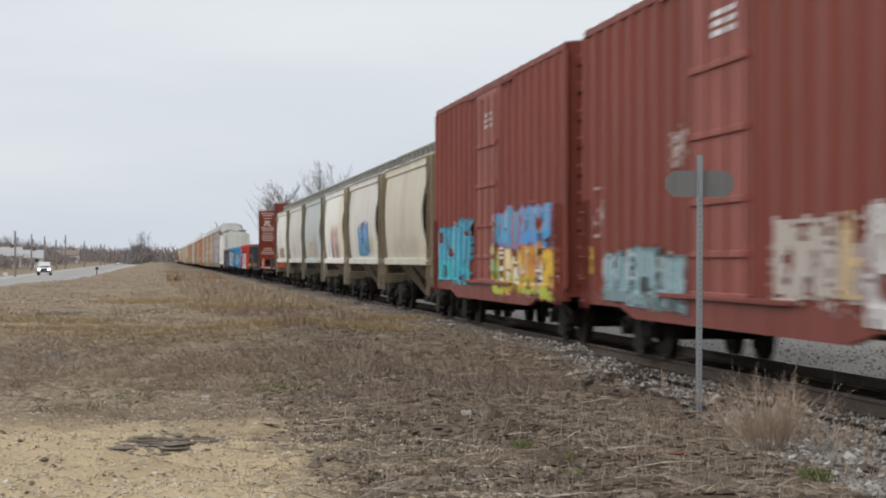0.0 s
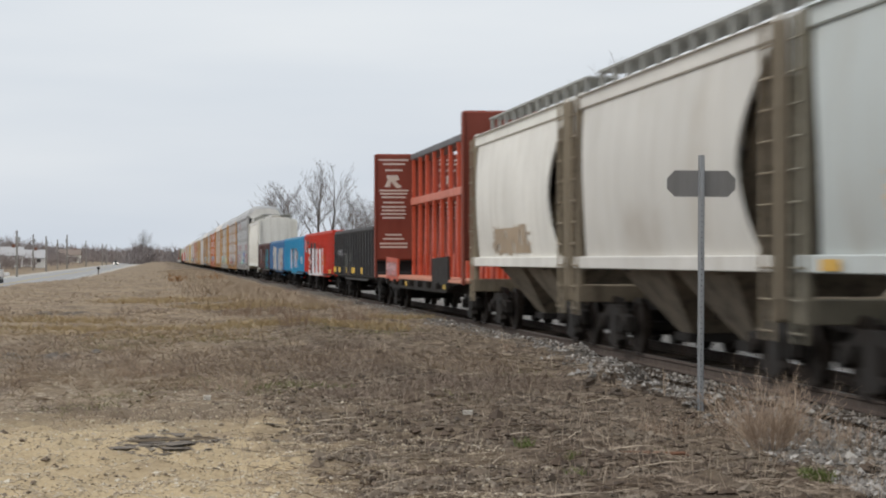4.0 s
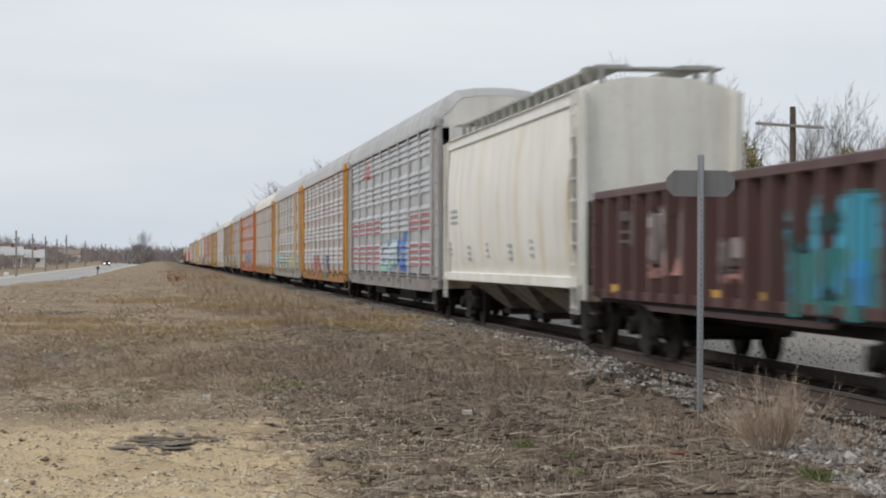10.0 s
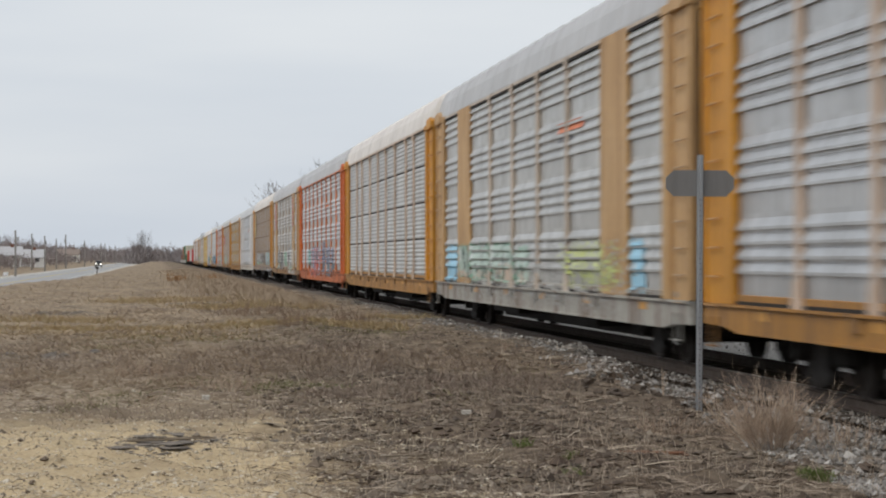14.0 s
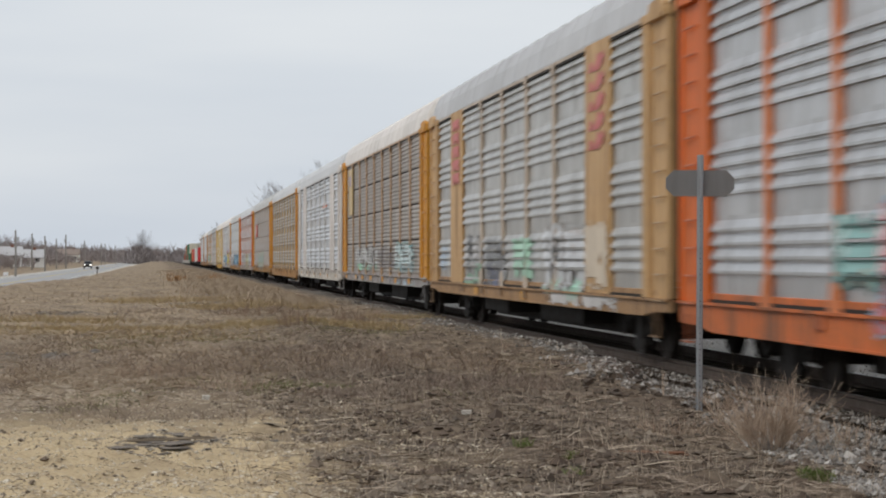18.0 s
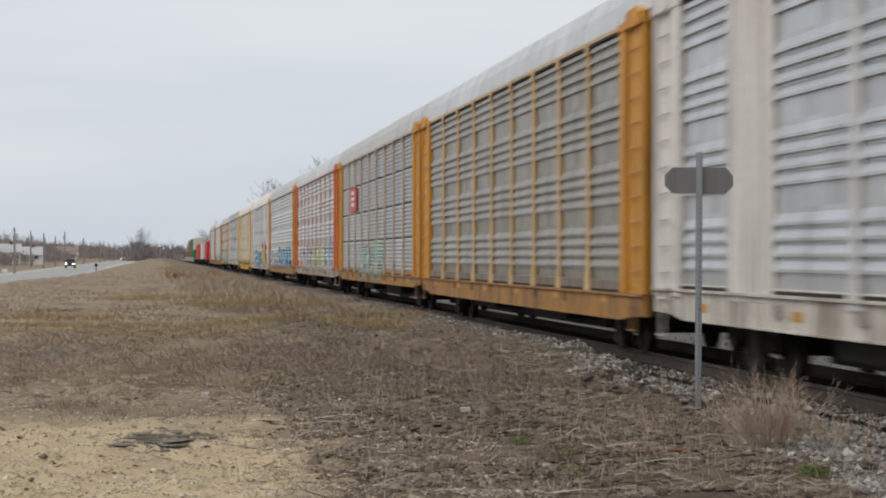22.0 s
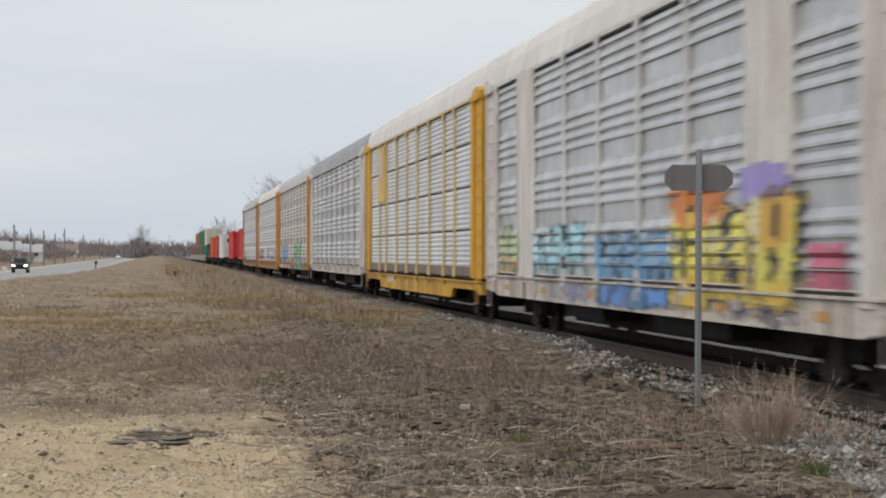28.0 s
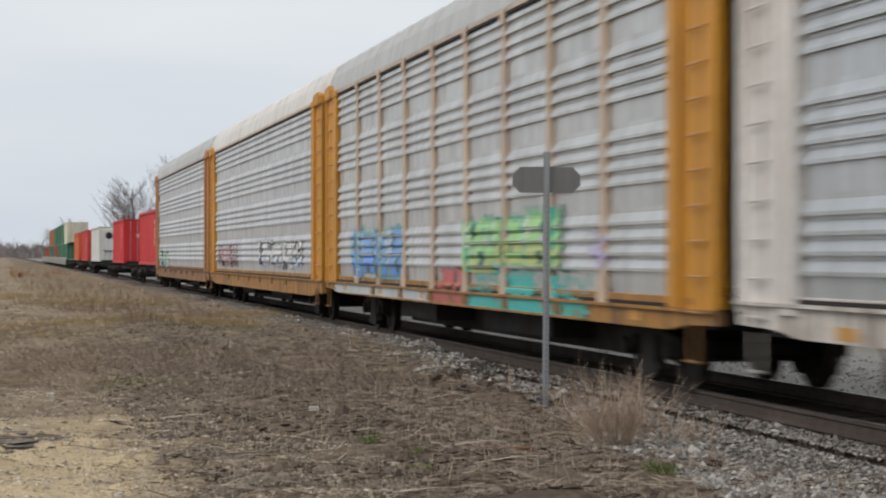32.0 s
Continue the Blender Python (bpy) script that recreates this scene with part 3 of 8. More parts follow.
def end_column_mesh():
    """The plain corner bay beside the end door."""
    g = Geo()
    g.box(-0.83, -0.42, -0.085, 0.06, 1.0, 5.24, 0.012)
    g.box(-0.42, 0.74, -0.03, 0.04, 1.0, 5.24)
    g.box(0.68, 0.83, -0.07, 0.06, 1.0, 5.24, 0.012)
    g.box(-0.34, -0.28, -0.05, -0.03, 1.0, 5.24)
    g.box(-0.86, 0.86, -0.10, 0.04, 5.10, 5.25, 0.015)
    return g


def end_door_mesh():
    g = Geo()
    for i in range(6):
        y = -1.2 + i * 0.4
        g.box(-0.04, 0.04, y, y + 0.4, 1.0, 5.2)
        g.box(-0.07, 0.07, y + 0.02, y + 0.09, 1.0, 5.2)
    return g


def post_mesh(width):
    def make():
        g = Geo().box(-width / 2, width / 2, -0.066, 0.0, 1.0, 5.24, 0.01)
        if width < 0.5:      # the foot spreads on to the sill, the head under the roof
            w = width / 2
            g.prism([(-w - 0.11, 1.0), (w + 0.11, 1.0), (w, 1.32), (-w, 1.32)], -0.085, -0.05)
            g.prism([(-w, 5.0), (w, 5.0), (w + 0.07, 5.22), (-w - 0.07, 5.22)], -0.085, -0.05)
        return g
    return make


def autorack(label, frame_color, panel_color, roof_color, post_color=None, sill_color=None, wide=(), thin=True, lines=False, posts=(), end_color=None, lift=0.0, sill_low=0.60, sill_top=1.0, notch=False, belt=(), rise=1.0):
    car = thing("autorack", label, "freight car", "freight train cars")
    SILL_LOW[car.name] = sill_low
    fr = paint("rack_paint", frame_color, 0.55, 0.0, 0.7, (0.15, 0.08, 0.045), 0.08)
    post_color = post_color or tuple(0.40 * a + 0.55 * b + 0.05 for a, b in zip(frame_color, panel_color))
    po = paint("post_paint", post_color, 0.55, 0.0, 0.4, (0.16, 0.12, 0.09), 0.15)
    pa = paint("rack_panel", tuple(min(0.8, 1.32 * c) for c in panel_color), 0.40, 0.8, 0.45, (0.15, 0.13, 0.11), 0.14, 0.8)
    ro = paint("rack_roof", roof_color, 0.5, 0.1, 0.3, (0.3, 0.28, 0.26), 0.1)
    sill_color = sill_color or tuple(0.6 * a + 0.4 * b for a, b in zip(frame_color, (0.10, 0.07, 0.05)))
    si = paint("sill_paint", sill_color, 0.6, 0.0, 1.5, (0.14, 0.085, 0.055), 0.12, 1.3)
    # frame colour cut down: end grime and the car gap's shade painted together
    en = paint("rack_end", end_color or tuple(0.30 * c + 0.02 for c in frame_color), 0.6, 0.0, 0.15 if end_color else 0.5, (0.10, 0.07, 0.05), 0.08)
    pad = paint("tie_pad", tuple(0.6 * c + 0.03 for c in sill_color), 0.65, 0.0, 0.8, (0.10, 0.06, 0.04), 0.1)
    rung = paint("rung_paint", tuple(min(0.7, 0.75 * c + 0.12) for c in frame_color), 0.5, 0.1, 0.3, (0.2, 0.14, 0.1), 0.05)
    L = BAY * BAYS / 2
    for sy in (-1, 1):
        part("side_sill", shape(("rack_sill", sill_low, sill_top + lift, notch), sill_mesh(sill_low, sill_top + lift, notch)), si, car, at=pose(0, sy * (W - 0.05), 0, 0, 0, 0 if sy < 0 else 180))
        part("bottom_rail", shape(("rack_bottom_rail", lift), lambda: Geo().box(-13.1, 13.1, -0.03, 0.05, 1.0 + lift + 0.03, 1.125 + lift * 0.5, 0.008)), si, car, at=pose(0, sy * (W - 0.05), 0, 0, 0, 0 if sy < 0 else 180))
        for sx in (-1, 1):
            part("end_column", shape("rack_column", end_column_mesh), fr, car, at=pose(sx * (L + 0.85), sy * (W - 0.05), 0, 0, 0, (0 if sx > 0 else 180) if sy < 0 else (180 if sx > 0 else 0)) @ Matrix.Diagonal((1, 1 if sx * -sy > 0 else -1, 1, 1)))
            ladder(car, sx * (L + 1.05), sy * (W - 0.02), 0 if sy < 0 else 180, 0.44, 0.85, 5.1, rung, "grab_irons", False)
            part("corner_step", shape("rack_corner_step", corner_step_mesh), pad, car, at=pose(sx * 13.3, sy * (W + 0.005), 0, 0, 0, 0 if sy < 0 else 180))
            part("column_cap", shape("rack_column_cap", column_cap_mesh), fr, car, at=pose(sx * 13.35, sy * (W - 0.06), 0, 0, 0, 0 if sy < 0 else 180))
        part("top_rail", shape("rack_top_rail", lambda: Geo().box(-13.95, 13.95, -0.05, 0.05, 5.17, 5.24, 0.01)), po, car, at=pose(0, sy * (W - 0.05), 0, 0, 0, 0 if sy < 0 else 180))
    for i in range(BAYS):
        x = -L + BAY * (i + 0.5)
        for k in range(ROWS):
            part("side_panel", shape(("rack_panel", 8 if lines else 4), panel_mesh(8 if lines else 4)), pa, car, at=Matrix.Translation((x, -FACE, ROW_Z0 + ROW_H * k)))
    part("far_side", shape("rack_far", lambda: Geo().box(-L, L, FACE - 0.03, FACE, 1.0, 5.2)), pa, car)
    if wide:
        for x in (-WIDE_X, WIDE_X):
            part("post", shape(("rack_post", WIDE_W), post_mesh(WIDE_W)), fr, car, at=Matrix.Translation((x, -FACE, 0)))
    for i in range(1, BAYS):
        x = -L + BAY * i
        if wide:
            if i < 5:
                part("post", shape(("rack_post", 0.24), post_mesh(0.24)), po, car, at=Matrix.Translation((-7.7 + 3.08 * i, -FACE, 0)))
        elif thin:
            part("post", shape(("rack_post", 0.21), post_mesh(0.21)), po, car, at=Matrix.Translation((x, -FACE, 0)))
    for x in posts:
        part("post", shape(("rack_post", 0.21), post_mesh(0.21)), po, car, at=Matrix.Translation((x, -FACE, 0)))
    for x in (-7.4, -4.3, -1.5, 1.5, 4.3, 7.4):
        part("tie_down_pad", shape("rack_tie_pad", tie_pad_mesh), pad, car, at=Matrix.Translation((x, -W, lift * 0.5)))
    if lines:
        for k in range(1, ROWS):
            part("panel_gap", shape("rack_gap", lambda: Geo().box(-L, L, -FACE - 0.012, -FACE + 0.01, -0.02, 0.02)), IRON, car, at=Matrix.Translation((0, 0, ROW_Z0 + ROW_H * k)))
    if belt:
        brown = paint("panel_belt", (0.20, 0.155, 0.125), 0.6, 0.2, 0.6, (0.10, 0.07, 0.05), 0.1)
        part("lower_belt", shape(("rack_belt", belt), lambda: Geo().box(-L, L, -FACE - 0.055, -FACE - 0.01, *belt, 0.01)), brown, car, "brown-stained lower belt")
    for z in (1.0 + lift, 5.13):
        part("vent_slot", shape(("rack_slot", z), lambda: Geo().box(-L, L, -FACE - 0.062, -FACE - 0.02, z, z + 0.045)), IRON, car, "dark gap along the side")
    crown = Matrix.Translation((0, 0, 5.23 * (1 - rise))) @ Matrix.Diagonal((1, 1, rise, 1))     # some roofs are flatter
    part("roof", shape("rack_roof", roof_mesh), ro, car, at=crown)
    part("deck", shape("rack_deck", lambda: Geo().box(-13.5, 13.5, -1.35, 1.35, 0.78, 1.0).box(-8.6, 8.6, -0.5, 0.5, 0.25, 0.8).box(-7.2, -5.9, -0.4, 0.4, 0.24, 0.42).box(2.2, 3.1, -0.35, 0.35, 0.22, 0.42).box(-6.0, -2.5, -1.2, -0.5, 0.42, 0.8).box(1.0, 5.5, -1.1, -0.5, 0.40, 0.8)), IRON, car)
    for sx in (-1, 1):
        part("end_door", shape("rack_end_door", end_door_mesh), en, car, at=Matrix.Translation((sx * 13.92, 0, 0)))
        part("roof_end", shape("rack_roof_end", roof_end_mesh), en, car, at=Matrix.Translation((sx * 13.84, 0, 0)) @ crown)
        truck(car, sx * 10.06)
    couplers(car, 13.85)
    return car


# -- covered hopper --
def stained(color, dirt, stains):
    """Faded paint with soft-edged stains: (x0, x1, z0, z1, colour, strength)."""
    m, n, l, b = nodes_of("stained_paint")
    co = n.new("ShaderNodeTexCoord").outputs["Object"]
    wide = noise_node(n, l, co, 0.5, 5)
    run = noise_node(n, l, co, 2.0, 6, 0.6, (1.6, 1.6, 0.14))
    blot = noise_node(n, l, co, 1.5, 4, 0.6)
    sep = n.new("ShaderNodeSeparateXYZ")
    wob = n.new("ShaderNodeVectorMath"); wob.operation = "MULTIPLY_ADD"
    wn_ = n.new("ShaderNodeTexNoise"); wn_.inputs["Scale"].default_value = 1.1; wn_.inputs["Detail"].default_value = 4
    l.new(co, wn_.inputs["Vector"]); l.new(wn_.outputs["Color"], wob.inputs[0])
    wob.inputs[1].default_value = (1.1, 0, 1.1)
    sub_ = n.new("ShaderNodeVectorMath"); sub_.operation = "SUBTRACT"; sub_.inputs[1].default_value = (0.55, 0, 0.55)
    l.new(co, sub_.inputs[0]); l.new(sub_.outputs[0], wob.inputs[2]); l.new(wob.outputs[0], sep.inputs[0])
    c = blend(n, l, span(n, l, wide, 0.35, 0.68), tuple(color), tuple(min(0.82, v * 1.12) for v in color))
    c = blend(n, l, span(n, l, run, 0.46, 0.8, 0, dirt), c, (0.30, 0.25, 0.18))
    for x0, x1, z0, z1, col, amt in stains:
        f = None
        for k, lo, hi in ((0, x0, x1), (2, z0, z1)):
            e = 0.4 if k == 0 else 0.3
            for a, d in ((lo - e * 0.5, lo + e), (hi + e * 0.5, hi - e)):
                s_ = span(n, l, sep.outputs[k], a, d)
                if f is not None:
                    q = n.new("ShaderNodeMath"); q.operation = "MULTIPLY"
                    l.new(f, q.inputs[0]); l.new(s_, q.inputs[1])
                    s_ = q.outputs[0]
                f = s_
        q = n.new("ShaderNodeMath"); q.operation = "MULTIPLY"
        l.new(f, q.inputs[0]); l.new(span(n, l, blot, 0.3, 0.6, amt * 0.45, amt), q.inputs[1])
        c = blend(n, l, q.outputs[0], c, col)
    l.new(c, b.inputs["Base Color"])
    b.inputs["Roughness"].default_value = 0.6
    b.inputs["Specular IOR Level"].default_value = 0.3
    return m


def hopper_car(label, length, color, eave, base, belly=0.14, bays=2, dirt=0.3, sill=None, round_roof=False, board_color=(0.33, 0.33, 0.31), stains=()):
    car = thing("covered_hopper", label, "freight car", "freight train cars")
    pt = paint("hopper_paint", color, 0.55, 0.0, dirt, (0.24, 0.19, 0.13), 0.12, 0.8)
    sheet_paint = stained(color, dirt, stains) if stains else pt
    chord = paint("hopper_chord", tuple(min(0.76, c * 1.16) for c in color), 0.55, 0.0, 0.2, (0.3, 0.26, 0.2), 0.08)
    dk = paint("hopper_frame", (color[0] * 0.45, color[1] * 0.385, color[2] * 0.30), 0.75, 0.0, 0.6, (0.07, 0.052, 0.038), 0.1)
    # real grime plus the shade under the car, both put into this colour
    grime_shade = paint("hopper_grime_shade", (color[0] * 0.36, color[1] * 0.31, color[2] * 0.25), 0.8, 0.0, 0.9, (0.016, 0.012, 0.010), 0.1)
    bd = paint("running_board", board_color, 0.6, 0.3, 0.4, (0.2, 0.2, 0.2), 0.1)
    h = length / 2
    zs = [base + (eave - base) * i / 14 for i in range(15)]

    def y_of(z):
        t = (z - base) / (eave - base)
        return 1.33 + (W - 1.33) * math.sin(math.pi * min(1, max(0, t * 0.86 + 0.10))) if belly else W - 0.02

    def x_of(z):
        t = (z - base) / (eave - base)
        return h - 0.40 - (0.45 if round_roof else 1.30) * math.sin(math.pi * min(1, 0.16 + 0.84 * t)) ** 1.2 - 0.10 * (1 - t)

    def x_back(z):
        t = (z - base) / (eave - base)
        return x_of(z) if round_roof else h - 0.42 - 0.55 * math.sin(math.pi * min(1, 0.16 + 0.84 * t)) ** 1.2 - 0.14 * (1 - t)

    for sy in (-1, 1):
        g = Geo()
        g.grid([[(-x_back(z) + (x_back(z) + x_of(z)) * i / 22, sy * y_of(z), z) for i in range(23)] for z in zs])
        g.grid([[(-x_back(z) + (x_back(z) + x_of(z)) * i / 22, sy * (y_of(z) - 0.05), z) for i in range(23)] for z in zs])
        for e in (-1, 1):
            g.grid([[(x_of(z) if e > 0 else -x_back(z), sy * q, z) for q in (y_of(z), y_of(z) - 0.05)] for z in zs])
        g.smooth = True
        part("side_sheet", g, sheet_paint, car)
        top = Geo().box(-h + 0.3, h - 0.3, sy * (y_of(eave)) - 0.07, sy * (y_of(eave)) + 0.05, eave - 0.13, eave + 0.14, 0.02)
        part("top_chord", top, chord, car)
        low = Geo().box(-h + 0.15, h - 0.15, sy * 1.42 - 0.06, sy * 1.42 + 0.08, base - 0.20, base + 0.01, 0.015)
        part("side_sill", low, paint("hopper_paint", sill, 0.55, 0.0, 0.5, (0.2, 0.15, 0.1), 0.1) if sill else pt, car)
        for e in (-1, 1):
            part("corner_post", Geo().box(e * (h - 0.17) - 0.17, e * (h - 0.17) + 0.17, sy * 1.38 - 0.04, sy * 1.38 + 0.06, 0.85, eave + 0.1, 0.01), dk if not round_roof else pt, car)
            ladder(car, e * (h - 0.30), sy * 1.46, 0 if sy < 0 else 180, 0.5, 0.6, eave + 0.05, pt if round_roof else dk)
    arc = [(-W + 0.02, eave + 0.10), (-1.2, eave + 0.22), (-0.7, eave + 0.32), (0, eave + 0.36), (0.7, eave + 0.32), (1.2, eave + 0.22), (W - 0.02, eave + 0.10)]
    g = Geo()
    g.prism(arc, -h + 0.3, h - 0.3, "x")
    part("roof", g, pt, car)
    for i in range(4 if length < 15 else 8):
        k = 4 if length < 15 else 8
        x = -h + 0.9 + (length - 1.8) * (i + 0.5) / k
        part("roof_hatch", Geo().box(x - 0.55, x + 0.55, -0.34, 0.34, eave + 0.34, eave + 0.44, 0.03), dk, car)
    for sy in (-1, 1):
        part("running_board", Geo().box(-h + (0.5 if round_roof else 0.1), h - (0.5 if round_roof else 0.1), sy * 0.75 - 0.3, sy * 0.75 + 0.3, eave + 0.54, eave + 0.58), bd, car)
        n = int(length / 1.1)
        for i in range(n + 1):
            x = -h + 0.3 + (length - 0.6) * i / n
            part("board_bracket", shape(("board_bracket", eave), lambda: Geo().box(-0.05, 0.05, -0.04, 0.04, eave + 0.15, eave + 0.55)), bd, car, at=Matrix.Translation((x, sy * 1.0, 0)))
    for e in (-1, 1):
        g = Geo()
        top_in, low_in = h - 0.75, h - 3.4
        g.add([(e * (h - 0.5), -1.3, eave), (e * (h - 0.5), 1.3, eave), (e * low_in, 1.3, base - 0.25), (e * low_in, -1.3, base - 0.25),
               (e * (h - 0.6), -1.3, eave), (e * (h - 0.6), 1.3, eave), (e * (low_in - 0.1), 1.3, base - 0.25), (e * (low_in - 0.1), -1.3, base - 0.25)],
              [(0, 1, 2, 3), (7, 6, 5, 4), (0, 3, 7, 4), (1, 5, 6, 2), (0, 4, 5, 1), (3, 2, 6, 7)])
        part("slope_sheet", g, grime_shade if not round_roof else dk, car)
        g = Geo().box(e * (h - 0.25) - 0.08, e * (h - 0.25) + 0.08, -1.4, 1.4, eave - 0.55, eave + 0.18, 0.01)
        if round_roof:
            g = Geo()
            g.prism([(-1.30, base + 1.35), (-1.46, base + 1.7), (-1.44, eave - 0.2), (-1.2, eave + 0.16), (-0.6, eave + 0.33), (0.6, eave + 0.33), (1.2, eave + 0.16), (1.44, eave - 0.2), (1.46, base + 1.7), (1.30, base + 1.35)], e * (h - 0.28) - 0.07, e * (h - 0.28) + 0.07, "x")
        part("end_sheet", g, pt, car)
        if round_roof:
            part("cross_walk", Geo().box(e * (h - 0.75) - 0.3, e * (h - 0.75) + 0.3, -1.25, 1.25, eave + 0.50, eave + 0.54), bd, car)
        part("end_sill", Geo().box(e * (h - 0.2) - 0.15, e * (h - 0.2) + 0.15, -1.45, 1.45, 0.82, 1.12, 0.015), dk, car)
        truck(car, e * (h - 1.55))
    for i in range(bays):
        x = (i - (bays - 1) / 2) * (length - 5.4) / bays
        wd = (length - 5.6) / bays / 2
        g = Geo()
        g.add([(x - wd, -1.3, base - 0.1), (x + wd, -1.3, base - 0.1), (x + wd, 1.3, base - 0.1), (x - wd, 1.3, base - 0.1),
               (x - 0.4, -0.5, 0.40), (x + 0.4, -0.5, 0.40), (x + 0.4, 0.5, 0.40), (x - 0.4, 0.5, 0.40)],
              [(3, 2, 1, 0), (4, 5, 6, 7), (0, 1, 5, 4), (1, 2, 6, 5), (2, 3, 7, 6), (3, 0, 4, 7)])
        hp = part("hopper_bay", g, grime_shade, car)
        part("outlet_gate", Geo().box(x - 0.5, x + 0.5, -0.6, 0.6, 0.28, 0.42, 0.02), IRON, hp)
    part("center_sill", Geo().box(-h + 0.2, h - 0.2, -0.25, 0.25, 0.66, 0.98), IRON, car)
    couplers(car, h - 0.05)
    return car, (lambda z, x=0.0: -y_of(z) if base < z < eave else -W)


# -- gondola --
def gondola(label, length, color, top, base=0.95, ribs=12, rib_color=None, dirt=0.4, dirt_color=(0.08, 0.06, 0.05)):
    car = thing("gondola", label, "freight car", "freight train cars")
    pt = paint("gondola_paint", color, 0.5, 0.0, dirt, dirt_color, 0.12, 0.9)
    h = length / 2
    for sy in (-1, 1):
        g = Geo()
        out = [(-h, base), (-h + 2.9, base - 0.02), (-h + 3.6, base - 0.16), (h - 3.6, base - 0.16), (h - 2.9, base - 0.02), (h, base), (h, top), (-h, top)]
        g.prism(out, sy * 1.33 - 0.02, sy * 1.33 + 0.02)
        part("side_wall", g, pt, car)
        part("top_rail", Geo().box(-h - 0.02, h + 0.02, sy * 1.41 - 0.09, sy * 1.41 + 0.09, top - 0.13, top + 0.01, 0.02), pt, car)
        part("side_sill", Geo().box(-h, h, sy * 1.40 - 0.05, sy * 1.40 + 0.07, base - 0.02, base + 0.12, 0.01), pt, car)
        for i in range(ribs + 1):
            x = -h + 0.14 + (length - 0.28) * i / ribs
            part("rib", shape(("gondola_rib", top, base), lambda: Geo().prism([(-0.15, 0.06), (-0.075, -0.14), (0.075, -0.14), (0.15, 0.06)], base - 0.0, top - 0.12, "z")), pt, car, at=pose(x, sy * 1.40, 0, 0, 0, 0 if sy < 0 else 180))
        for e in (-1, 1):
            ladder(car, e * (h - 0.42), sy * 1.53, 0 if sy < 0 else 180, 0.42, base - 0.4, top - 0.2, pt, "grab_irons", False)
    for e in (-1, 1):
        part("end_wall", Geo().box(e * h - 0.03, e * h + 0.03, -1.38, 1.38, base - 0.1, top, 0.0), pt, car)
        for k in range(4):
            z = base + 0.1 + (top - base - 0.2) * k / 3
            part("end_rib", Geo().box(e * (h + 0.08) - 0.07, e * (h + 0.08) + 0.07, -1.40, 1.40, z - 0.10, z + 0.10, 0.03), pt, car)
        truck(car, e * (h - 2.0))
    part("floor", Geo().box(-h + 0.05, h - 0.05, -1.36, 1.36, base - 0.08, base + 0.03).box(-h, h, -0.25, 0.25, 0.6, base - 0.08), IRON, car)
    couplers(car, h + 0.1)
    def prof(z, x=0.0):
        st = (length - 0.28) / ribs
        d = abs((x + h - 0.14 + st / 2) % st - st / 2)
        return -1.352 - 0.196 * min(1, max(0, (0.155 - d) / 0.08))
    return car, prof


